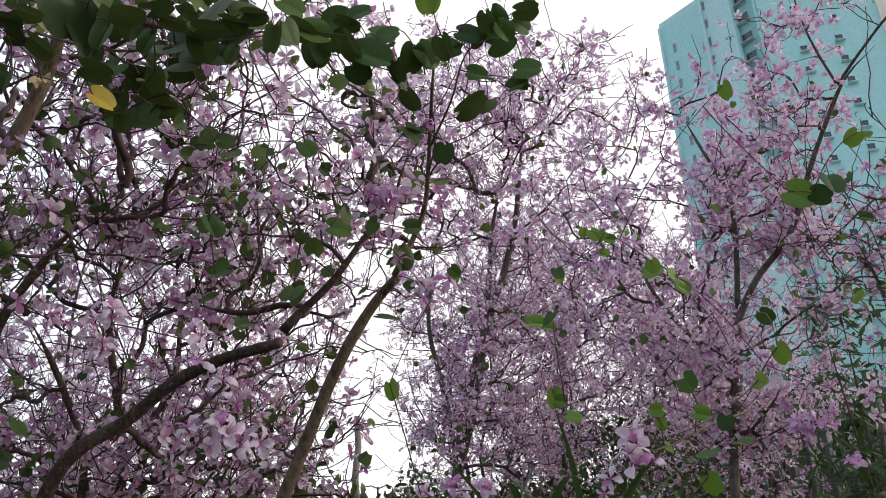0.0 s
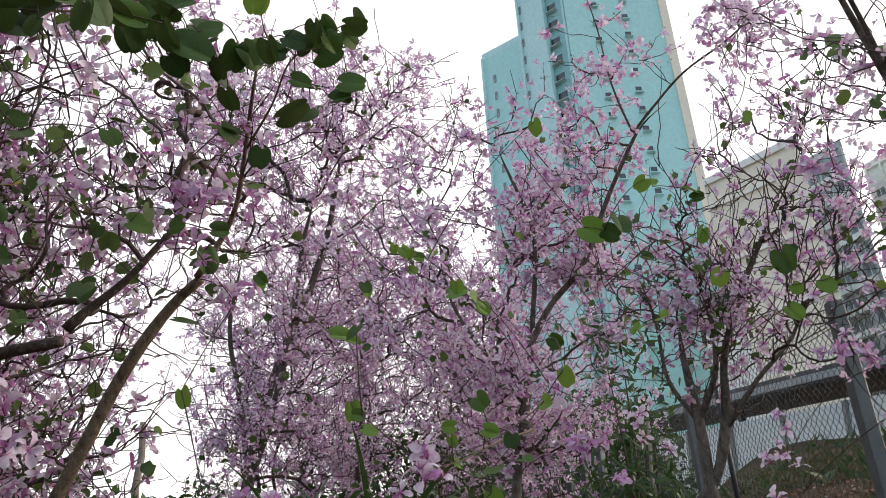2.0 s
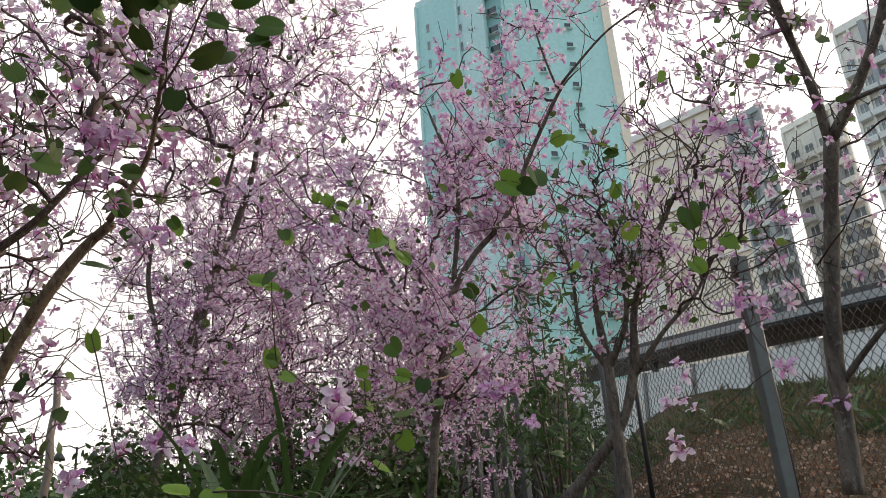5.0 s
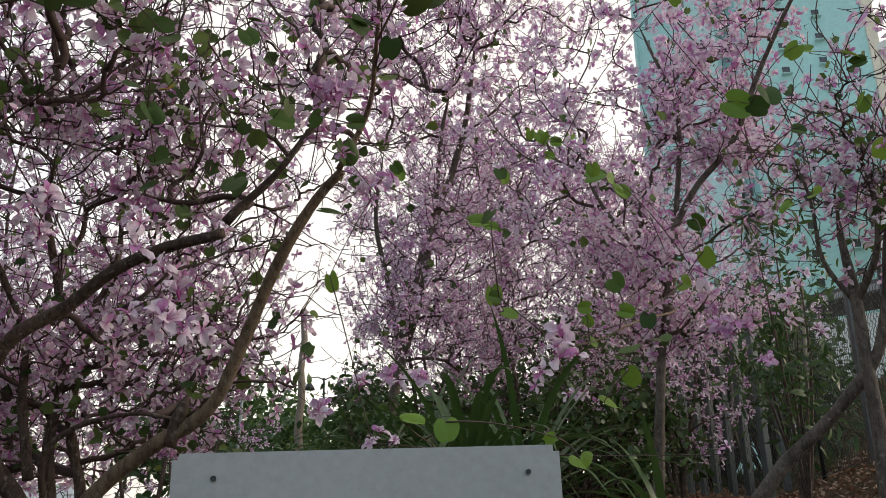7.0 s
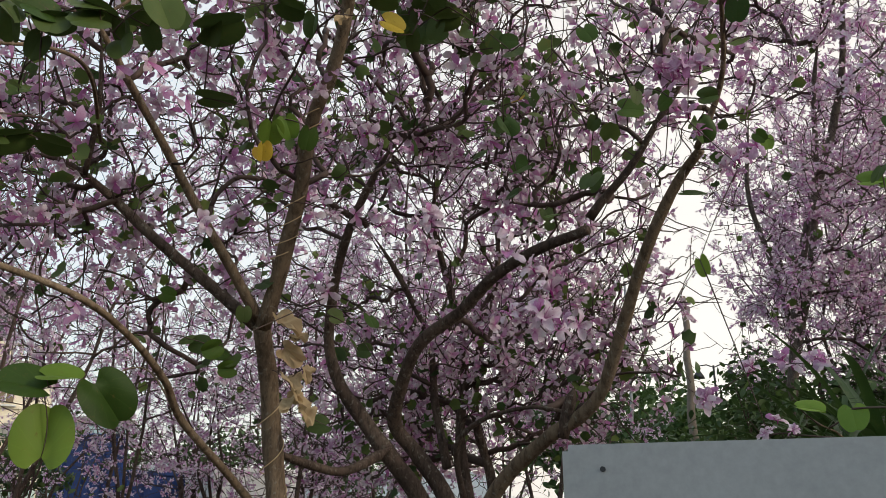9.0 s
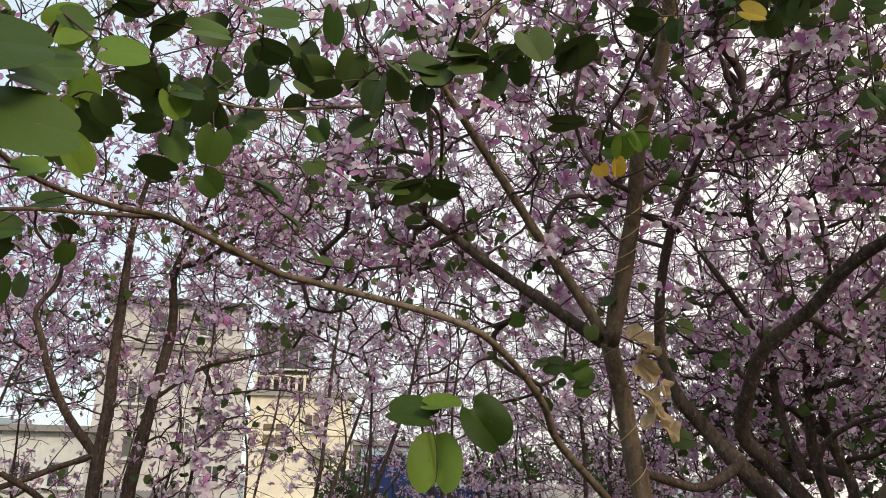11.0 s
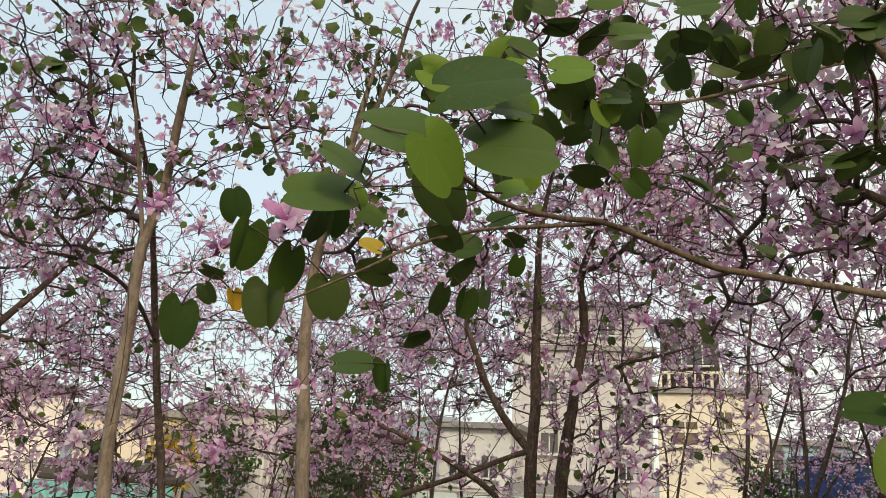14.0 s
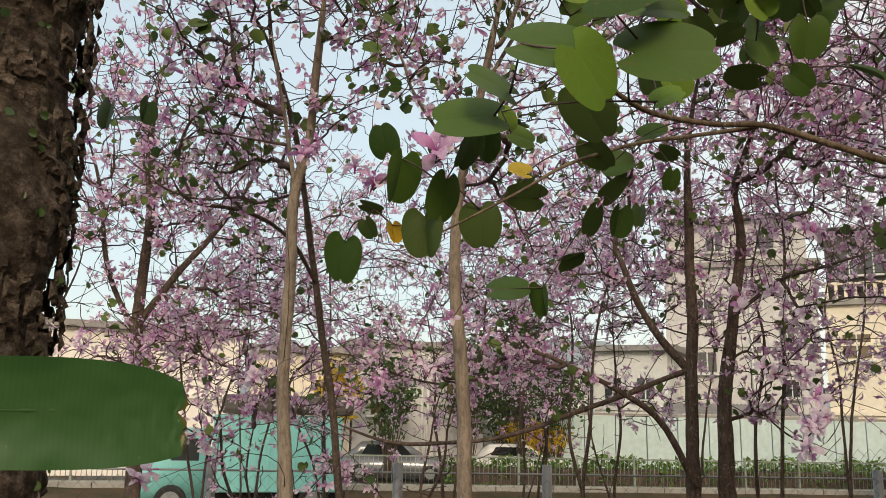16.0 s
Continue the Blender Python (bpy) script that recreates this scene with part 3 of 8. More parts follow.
tree_b_limb_5 = [(-0.19, 3.02, 2.79, 0.014), (-0.09, 2.92, 2.97, 0.011), (-0.06, 2.78, 3.12, 0.009), (-0.04, 2.61, 3.28, 0.007), (-0.02, 2.46, 3.47, 0.005)]
tree_b_limb_6 = [(-1.50, 4.39, 1.30, 0.045), (-1.56, 4.38, 1.62, 0.036), (-1.61, 4.35, 1.91, 0.032), (-1.59, 4.36, 2.30, 0.028), (-1.65, 4.30, 2.70, 0.024), (-1.69, 4.16, 3.09, 0.02), (-1.61, 4.02, 3.47, 0.014)]
tree_b_limb_7 = [(-1.49, 4.61, 1.29, 0.04), (-1.52, 4.61, 1.69, 0.034), (-1.60, 4.55, 2.05, 0.03), (-1.57, 4.55, 2.49, 0.026), (-1.46, 4.53, 2.94, 0.02), (-1.46, 4.34, 3.44, 0.013)]
tree_b_limb_8 = [(-1.59, 4.15, 1.76, 0.03), (-1.68, 4.19, 2.07, 0.026), (-1.70, 4.13, 2.42, 0.022), (-1.83, 3.97, 2.76, 0.018), (-1.94, 3.83, 2.98, 0.012)]
tree_b_limb_9 = [(-1.79, 2.95, 1.77, 0.018), (-1.74, 3.05, 1.74, 0.02), (-1.71, 3.30, 1.71, 0.022), (-1.69, 3.54, 1.77, 0.026), (-1.69, 3.76, 1.84, 0.03)]
tree_b_limb_10 = [(-1.44, 4.00, 1.62, 0.02), (-1.43, 3.88, 1.85, 0.017), (-1.29, 3.82, 1.96, 0.014), (-1.03, 3.69, 2.00, 0.011), (-0.85, 3.65, 1.97, 0.009)]
tree_b = blossom_tree("spreading orchid tree of many dark lichened stems in blossom", [tree_b_stem, tree_b_limb_1, tree_b_limb_2, tree_b_limb_3, tree_b_limb_4, tree_b_limb_5, tree_b_limb_6, tree_b_limb_7, tree_b_limb_8, tree_b_limb_9, tree_b_limb_10],
    [((-1.63, 4.07, 3.35), (1.1, 1.0, 0.9), 380), ((-2.17, 4.30, 2.61), (0.8, 0.8, 0.7), 180), ((-1.20, 4.43, 2.38), (0.7, 0.7, 0.55), 240), ((-0.82, 3.73, 3.60), (0.9, 0.9, 0.8), 270),
     ((-1.28, 3.41, 3.96), (1.0, 0.8, 0.8), 330), ((-0.13, 3.26, 3.38), (0.5, 0.5, 0.6), 40), ((-0.93, 4.35, 2.52), (0.7, 0.6, 0.6), 170), ((-2.13, 3.58, 3.55), (0.8, 0.7, 0.5), 140), ((-2.37, 4.98, 2.13), (0.8, 0.7, 0.45), 200), ((-1.89, 5.41, 2.11), (0.6, 0.6, 0.35), 110)],
    12, BARK, pale=(3, 5), flowers=1.4, leaves=0.28, twig=0.0021, white=0.7, bare=0.6)

tree_c_stem = [(0.02, 7.85, 1.92, 0.07), (0.03, 7.82, 2.40, 0.062), (0.13, 7.73, 2.99, 0.055), (0.21, 7.60, 3.54, 0.05), (0.44, 7.37, 4.25, 0.042), (0.67, 7.05, 4.93, 0.034), (0.75, 6.68, 5.57, 0.025), (0.79, 6.37, 6.03, 0.016)]
tree_c_limb_1 = [(0.13, 7.75, 2.89, 0.045), (0.31, 7.49, 3.57, 0.04), (0.41, 7.26, 4.26, 0.033), (0.46, 7.00, 4.84, 0.026), (0.57, 6.67, 5.43, 0.018)]
tree_c_limb_2 = [(0.13, 7.74, 2.94, 0.035), (0.01, 7.69, 3.62, 0.03), (-0.13, 7.48, 4.27, 0.024), (-0.05, 7.21, 4.90, 0.018)]
blossom_tree("tall slim orchid tree with twin grey stems", [tree_c_stem, tree_c_limb_1, tree_c_limb_2],
    [((0.62, 6.62, 5.70), (1.0, 1.2, 1.0), 300), ((0.39, 7.44, 4.33), (1.0, 1.0, 0.9), 330), ((-0.43, 6.75, 6.16), (1.0, 1.0, 1.0), 260), ((1.09, 6.51, 5.94), (1.2, 1.0, 0.8), 170), ((0.44, 7.78, 3.21), (0.9, 0.8, 0.5), 190)],
    13, BARK_MID, far=True, flowers=3.4, leaves=0.08)

tree_d_stem = [(1.83, 5.86, 1.56, 0.06), (1.89, 5.81, 2.16, 0.05), (1.92, 5.74, 2.62, 0.046), (1.98, 5.60, 3.09, 0.043), (2.01, 5.44, 3.56, 0.04)]
tree_d_limb_1 = [(2.00, 5.47, 3.48, 0.036), (2.13, 5.32, 3.74, 0.033), (2.32, 5.12, 3.98, 0.03), (2.45, 4.83, 4.38, 0.024), (2.58, 4.51, 4.74, 0.018), (2.72, 4.30, 4.88, 0.011)]
tree_d_limb_2 = [(2.01, 5.44, 3.56, 0.03), (1.99, 5.18, 4.16, 0.024), (1.83, 5.03, 4.53, 0.018), (1.64, 4.89, 4.84, 0.012)]
tree_d_limb_3 = [(2.56, 4.54, 4.76, 0.015), (2.72, 4.13, 4.95, 0.011), (2.91, 3.75, 5.03, 0.008), (3.08, 3.42, 5.18, 0.005)]
tree_d_limb_4 = [(2.56, 4.54, 4.76, 0.014), (2.39, 4.42, 5.04, 0.01), (2.23, 4.22, 5.37, 0.007), (2.02, 4.03, 5.66, 0.004)]
tree_d_limb_5 = [(1.96, 5.61, 3.10, 0.03), (1.68, 5.59, 3.47, 0.025), (1.43, 5.52, 3.83, 0.019), (1.31, 5.34, 4.28, 0.012)]
tree_d = blossom_tree("upright orchid tree densely covered in lilac blossom", [tree_d_stem, tree_d_limb_1, tree_d_limb_2, tree_d_limb_3, tree_d_limb_4, tree_d_limb_5],
    [((1.75, 5.39, 4.15), (1.3, 1.1, 1.1), 470), ((2.12, 5.06, 4.67), (0.8, 0.8, 0.8), 120), ((2.04, 5.69, 3.12), (0.7, 0.7, 0.5), 150), ((2.29, 4.44, 5.25), (0.6, 0.5, 0.5), 38), ((2.92, 3.77, 5.00), (0.5, 0.4, 0.35), 30), ((2.31, 5.65, 4.16), (0.6, 0.6, 1.2), 150), ((1.97, 5.91, 3.57), (0.6, 0.6, 0.8), 110), ((2.45, 5.46, 3.71), (0.4, 0.4, 0.5), 70)],
    14, BARK_MID, slim=0.7, shoots=0.1, bare=0.05, white=0.85, size=0.043, flowers=3.2, leaves=0.1)

tree_e_stem = [(2.38, 4.17, 1.53, 0.05), (2.40, 4.15, 1.89, 0.043), (2.38, 4.12, 2.26, 0.04), (2.34, 4.06, 2.62, 0.034), (2.29, 4.01, 2.92, 0.02), (2.24, 3.92, 3.21, 0.012)]
tree_e_limb_1 = [(1.92, 4.54, 1.64, 0.05), (2.07, 4.46, 1.85, 0.043), (2.27, 4.27, 2.08, 0.038), (2.41, 4.09, 2.32, 0.035), (2.46, 3.99, 2.60, 0.031), (2.46, 3.90, 2.89, 0.024), (2.52, 3.75, 3.16, 0.017), (2.61, 3.49, 3.50, 0.012), (2.69, 3.25, 3.76, 0.007)]
tree_e_limb_2 = [(2.35, 4.07, 2.59, 0.024), (2.37, 3.86, 2.81, 0.019), (2.34, 3.78, 3.09, 0.014), (2.24, 3.73, 3.33, 0.009)]
tree_e_limb_3 = [(2.46, 4.00, 2.54, 0.02), (2.54, 3.77, 2.73, 0.015), (2.67, 3.60, 2.92, 0.011), (2.71, 3.46, 3.14, 0.007)]
tree_e_limb_4 = [(2.34, 4.07, 2.59, 0.018), (2.22, 4.08, 2.81, 0.014), (2.16, 4.01, 3.11, 0.01), (2.06, 3.95, 3.38, 0.006)]
tree_e = blossom_tree("open orchid tree with a leaning limb and yellowing leaves", [tree_e_stem, tree_e_limb_1, tree_e_limb_2, tree_e_limb_3, tree_e_limb_4],
    [((2.38, 3.73, 3.40), (0.75, 0.7, 0.55), 120), ((2.58, 3.64, 2.99), (0.5, 0.6, 0.45), 90), ((2.14, 3.94, 3.28), (0.45, 0.5, 0.5), 50), ((2.61, 3.26, 4.09), (0.5, 0.5, 0.4), 60),
     ((2.50, 3.46, 3.54), (0.5, 0.5, 0.4), 80), ((2.60, 3.25, 3.25), (0.45, 0.4, 0.35), 60), ((2.43, 3.88, 3.35), (0.4, 0.4, 0.35), 60), ((2.50, 3.44, 3.04), (0.4, 0.35, 0.25), 60)],
    15, BARK_MID, shoots=0.3, bare=0.55, flowers=1.35, leaves=0.2, white=0.85, size=0.034, leaf_size=0.055, twig=0.0017)

tree_f_stem = [(2.31, 2.57, 1.77, 0.055), (2.31, 2.54, 2.03, 0.047), (2.30, 2.48, 2.33, 0.042), (2.28, 2.34, 2.71, 0.038), (2.24, 2.21, 2.98, 0.036)]
tree_f_limb_1 = [(2.24, 2.22, 2.97, 0.026), (2.17, 2.17, 3.15, 0.023), (2.06, 2.12, 3.35, 0.019), (1.93, 2.06, 3.54, 0.015), (1.80, 1.99, 3.72, 0.011)]
tree_f_limb_2 = [(2.16, 2.17, 3.17, 0.017), (1.99, 2.06, 3.40, 0.013), (1.80, 1.94, 3.61, 0.009)]
tree_f_limb_3 = [(2.24, 2.21, 2.97, 0.03), (2.27, 2.04, 3.15, 0.026), (2.25, 1.86, 3.34, 0.022), (2.15, 1.77, 3.54, 0.017), (2.05, 1.67, 3.71, 0.011)]
tree_f_limb_4 = [(2.32, 2.52, 2.14, 0.02), (2.33, 2.40, 2.23, 0.017), (2.37, 2.24, 2.34, 0.013), (2.46, 2.09, 2.41, 0.008)]
tree_f_limb_5 = [(2.24, 2.14, 3.07, 0.014), (2.27, 1.94, 3.04, 0.011), (2.33, 1.72, 2.95, 0.007)]
tree_f = blossom_tree("young orchid tree with a dark forked trunk and sparse blossom", [tree_f_stem, tree_f_limb_1, tree_f_limb_2, tree_f_limb_3, tree_f_limb_4, tree_f_limb_5],
    [((2.07, 2.26, 3.57), (0.6, 0.6, 0.45), 70), ((2.29, 1.96, 3.40), (0.5, 0.5, 0.45), 60), ((2.44, 2.12, 2.74), (0.5, 0.5, 0.5), 45)],
    16, BARK_MID, flowers=1.2, leaves=0.1, white=0.9, size=0.028, twig=0.0011, slim=0.72, shoots=0.15, bare=0.15)

tree_g_stem = [(-4.80, 0.94, 0.93, 0.055), (-4.86, 0.92, 1.47, 0.049), (-4.85, 0.90, 1.88, 0.046), (-4.80, 0.84, 2.43, 0.042), (-4.68, 0.85, 2.91, 0.034), (-4.51, 0.91, 3.37, 0.028), (-4.25, 0.98, 3.87, 0.022), (-4.06, 0.98, 4.17, 0.015)]
tree_g_limb_1 = [(-4.53, 0.89, 3.34, 0.016), (-4.38, 1.02, 3.60, 0.013), (-4.20, 1.20, 3.87, 0.009)]
tree_g_limb_2 = [(-4.59, 0.86, 3.04, 0.012), (-4.54, 0.68, 3.19, 0.011), (-4.44, 0.52, 3.38, 0.010), (-4.36, 0.44, 3.54, 0.009), (-4.20, 0.23, 3.78, 0.008), (-4.13, 0.16, 3.86, 0.007), (-4.03, 0.13, 3.99, 0.006)]
tree_g_limb_3 = [(-4.32, 0.97, 3.62, 0.018), (-4.24, 1.01, 3.66, 0.016), (-4.06, 1.06, 3.86, 0.014), (-3.89, 1.08, 4.03, 0.013), (-3.75, 1.10, 4.12, 0.011), (-3.62, 1.11, 4.21, 0.009)]
blossom_tree("straight pale-barked orchid tree beside the fence", [tree_g_stem, tree_g_limb_1, tree_g_limb_2, tree_g_limb_3],
    [((-4.41, 0.93, 3.81), (0.9, 0.9, 0.6), 229), ((-4.88, 1.18, 3.10), (0.8, 0.7, 0.5), 121)],
    17, TAN_BARK, flowers=1.4, leaves=0.5)

tree_h_stem = [(-4.47, -0.02, 0.98, 0.05), (-4.52, -0.08, 1.63, 0.04), (-4.47, -0.08, 2.27, 0.036), (-4.38, -0.08, 2.70, 0.033), (-4.30, -0.02, 2.99, 0.028), (-4.16, 0.01, 3.34, 0.025), (-4.01, 0.02, 3.64, 0.022), (-3.85, 0.05, 3.92, 0.016)]
tree_h_limb_1 = [(-4.38, -0.07, 2.70, 0.014), (-4.24, -0.15, 3.11, 0.011), (-4.08, -0.23, 3.47, 0.008)]
tree_h = blossom_tree("pale crooked orchid tree with a kinked trunk", [tree_h_stem, tree_h_limb_1],
    [((-4.24, -0.25, 3.61), (0.9, 0.9, 0.55), 150), ((-4.61, -0.55, 3.16), (0.7, 0.7, 0.5), 90)],
    18, TAN_BARK, flowers=1.3, leaves=0.5)

tree_k_stem = [(-5.92, 0.30, 0.70, 0.036), (-5.82, 0.21, 1.45, 0.032), (-5.71, 0.09, 2.13, 0.029), (-5.51, -0.04, 2.81, 0.025), (-5.28, -0.13, 3.29, 0.023), (-4.96, -0.24, 3.61, 0.02), (-4.78, -0.29, 3.77, 0.017), (-4.61, -0.31, 3.91, 0.014), (-4.40, -0.36, 4.09, 0.012), (-4.18, -0.39, 4.25, 0.009)]
tree_k_limb_1 = [(-4.93, -0.24, 3.61, 0.014), (-4.68, -0.33, 3.77, 0.012), (-4.54, -0.46, 3.86, 0.011), (-4.41, -0.59, 3.90, 0.01), (-4.29, -0.70, 3.93, 0.009), (-4.17, -0.78, 3.96, 0.008)]
tree_k_limb_2 = [(-5.63, 0.04, 2.44, 0.017), (-5.34, -0.14, 2.67, 0.016), (-5.20, -0.40, 2.80, 0.015), (-5.00, -0.73, 2.82, 0.013), (-4.80, -0.83, 2.94, 0.011)]
tree_k_limb_3 = [(-5.20, -0.40, 2.80, 0.014), (-5.15, -0.60, 2.98, 0.013), (-4.99, -0.55, 3.14, 0.011), (-4.83, -0.44, 3.28, 0.01), (-4.61, -0.37, 3.52, 0.008), (-4.40, -0.37, 3.68, 0.006)]
tree_k_limb_4 = [(-5.05, -0.70, 2.82, 0.013), (-5.12, -0.83, 3.08, 0.012), (-4.99, -0.77, 3.28, 0.011), (-4.89, -0.64, 3.38, 0.009), (-4.79, -0.53, 3.46, 0.008), (-4.66, -0.37, 3.60, 0.006)]
blossom_tree("slender dark-stemmed orchid tree with straight thin limbs", [tree_k_stem, tree_k_limb_1, tree_k_limb_2, tree_k_limb_3, tree_k_limb_4],
    [((-4.65, -0.45, 3.75), (0.8, 0.8, 0.55), 55), ((-4.95, -0.60, 3.10), (0.6, 0.6, 0.5), 50)],
    24, BARK, flowers=1.3, leaves=0.3, white=0.6, slim=0.8, leaf_size=0.08, bare=0.2, shoots=0.15)

tree_i_stem = [(-5.69, 2.69, 0.80, 0.065), (-5.74, 2.72, 1.47, 0.055), (-5.69, 2.72, 2.35, 0.046), (-5.61, 2.69, 2.87, 0.04), (-5.49, 2.63, 3.39, 0.03), (-5.30, 2.62, 3.87, 0.02), (-5.06, 2.65, 4.32, 0.012)]
tree_i_limb_1 = [(-5.77, 2.98, 0.79, 0.075), (-5.82, 3.01, 1.71, 0.06), (-5.74, 3.07, 2.37, 0.048), (-5.62, 3.09, 2.94, 0.04), (-5.55, 3.03, 3.30, 0.032), (-5.35, 3.10, 3.72, 0.022), (-5.11, 3.10, 4.22, 0.013)]
tree_i_limb_2 = [(-5.73, 2.71, 1.95, 0.036), (-5.80, 2.51, 2.21, 0.033), (-5.83, 2.36, 2.47, 0.03), (-5.82, 2.25, 2.76, 0.026), (-5.81, 2.20, 2.91, 0.022), (-5.72, 2.28, 3.13, 0.017), (-5.64, 2.20, 3.49, 0.011)]
tree_i_limb_3 = [(-5.63, 2.68, 1.17, 0.03), (-5.55, 2.40, 1.59, 0.026), (-5.48, 2.06, 1.80, 0.022), (-5.49, 1.67, 1.98, 0.017), (-5.45, 1.43, 2.08, 0.012), (-5.45, 1.27, 2.34, 0.007)]
tree_i_limb_4 = [(-5.73, 2.72, 1.97, 0.024), (-5.76, 2.16, 1.75, 0.022), (-5.68, 1.77, 1.62, 0.02), (-5.61, 1.24, 1.46, 0.017), (-5.59, 0.67, 1.42, 0.014), (-5.62, 0.31, 1.50, 0.011), (-5.62, -0.07, 1.65, 0.007)]
tree_i_limb_5 = [(-5.73, 3.07, 2.37, 0.02), (-5.46, 3.28, 2.59, 0.016), (-5.20, 3.47, 2.67, 0.012), (-4.99, 3.74, 2.76, 0.008)]
tree_i = blossom_tree("orchid tree with two upright stems and low arching limbs", [tree_i_stem, tree_i_limb_1, tree_i_limb_2, tree_i_limb_3, tree_i_limb_4, tree_i_limb_5],
    [((-5.40, 2.67, 3.87), (1.0, 1.0, 0.8), 290), ((-5.54, 3.40, 2.36), (0.8, 0.7, 0.6), 110), ((-6.00, 2.23, 2.97), (0.7, 0.7, 0.6), 80), ((-5.33, 3.44, 1.80), (0.6, 0.5, 0.4), 50), ((-5.77, 1.39, 1.95), (0.9, 0.5, 0.35), 94),
     ((-4.72, 3.52, 3.85), (0.9, 0.8, 0.7), 283), ((-4.60, 2.30, 4.55), (0.8, 0.8, 0.5), 200), ((-4.15, 3.10, 4.45), (0.7, 0.8, 0.45), 70)],
    19, BARK, white=0.35, flowers=1.9, leaves=0.25)

tree_j_stem = [(-7.10, -1.30, 0.58, 0.08), (-7.16, -1.39, 1.70, 0.065), (-7.11, -1.42, 2.34, 0.055), (-7.00, -1.38, 3.08, 0.045), (-6.86, -1.40, 3.63, 0.038), (-6.73, -1.37, 4.02, 0.028), (-6.48, -1.25, 4.66, 0.015)]
tree_j_limb_1 = [(-7.12, -1.41, 2.30, 0.04), (-7.12, -1.12, 2.74, 0.034), (-7.10, -0.87, 3.09, 0.027), (-7.03, -0.61, 3.49, 0.017), (-6.92, -0.44, 3.92, 0.01)]
tree_j_limb_2 = [(-7.13, -1.42, 2.16, 0.03), (-7.00, -1.68, 2.73, 0.025), (-6.85, -1.75, 3.31, 0.018), (-6.66, -1.88, 3.81, 0.011)]
blossom_tree("dark-stemmed orchid tree near the ivied palm", [tree_j_stem, tree_j_limb_1, tree_j_limb_2],
    [((-6.83, -1.34, 3.77), (1.1, 1.0, 1.1), 300), ((-7.38, -0.69, 2.80), (0.8, 0.8, 0.7), 180), ((-6.76, -1.30, 2.04), (0.8, 0.7, 0.4), 94)],
    20, BARK, far=True, white=0.3, flowers=2.4, leaves=0.3)


def grove_tree(az, d, height, seed, spread=1.2, tips=380, low=0.35, label="orchid tree in full lilac blossom among others", stem_count=0, **kw):
    """A tree of the grove: two to four leaning stems from one foot."""
    rng = np.random.default_rng(seed)
    a = radians(az)
    x, y = -d * math.sin(a), d * math.cos(a)
    z = ground_z(x, y) - 0.1
    stems = []
    for k in range(stem_count or int(rng.integers(2, 5))):
        h = height * rng.uniform(0.6, 0.85)
        lean = np.append(rng.normal(size=2) * spread * 0.3, 0)
        p = np.array([x, y, z]) + np.append(rng.normal(size=2) * 0.07, 0)
        r = rng.uniform(0.028, 0.046)
        rows = []
        for s in np.linspace(0, 1, 7):
            q = p + lean * s ** 1.3 * 1.4 + np.array([0, 0, h * s]) + np.append(rng.normal(size=2) * 0.07 * s, 0)
            rows.append((*q, r * (1 - 0.8 * s)))
        stems.append(rows)
    crowns = [((x, y, z + height * (0.5 + low / 2)), (spread, spread, height * (1 - low) / 2), int(tips * 0.75)),
              ((x + rng.normal() * 0.5, y + rng.normal() * 0.5, z + height * 0.8), (spread * 0.8, spread * 0.8, height * 0.22), int(tips * 0.25))]
    return blossom_tree(label, stems, crowns, seed, kw.pop("bark", BARK), **kw)


for k, (az, d, h, spread, tips, low) in enumerate([
        (-3, 9.5, 5.0, 1.4, 640, 0.08), (-9, 8.6, 4.6, 1.3, 720, 0.05), (-14.5, 9.6, 4.4, 1.4, 660, 0.05), (-20, 8.8, 4.0, 1.2, 480, 0.1), (-6, 12, 4.6, 1.7, 480, 0.05), (-13, 12.5, 4.4, 1.7, 460, 0.05), (-20, 12, 3.6, 1.5, 360, 0.05)] + [
        (15, 8.5, 5.2, 1.4, 420, 0.15), (24, 7.6, 5.4, 1.5, 560, 0.06), (33, 8.6, 5.6, 1.5, 610, 0.05), (43, 9.5, 5.4, 1.5, 540, 0.06), (29, 10, 4.0, 1.6, 420, 0.03), (39, 11, 4.0, 1.7, 420, 0.03), (49, 11, 4.0, 1.5, 300, 0.05), (52, 8.8, 5.6, 1.4, 360, 0.2), (13, 12, 4.6, 1.5, 320, 0.1), (19, 13, 5.0, 1.8, 420, 0.05), (28, 12.5, 5.0, 1.8, 420, 0.05),
        (37, 13, 5.2, 1.9, 380, 0.1), (47, 14, 5.2, 1.9, 300, 0.2), (31, 9.0, 2.6, 1.2, 190, 0.05), (37, 9.6, 2.5, 1.3, 170, 0.05), (26, 8.6, 2.4, 1.1, 220, 0.05)]):
    grove_tree(az, d, h, 40 + k, spread, int(tips * (0.8 if az > 22 else 1.1)), low, flowers=3.2, leaves=0.08, far=True, shoots=0.28, size=0.043, bare=0.35 if 22 < az < 54 else 0.25, slim=0.62 if az > 10 else 0.84, white=0.7)
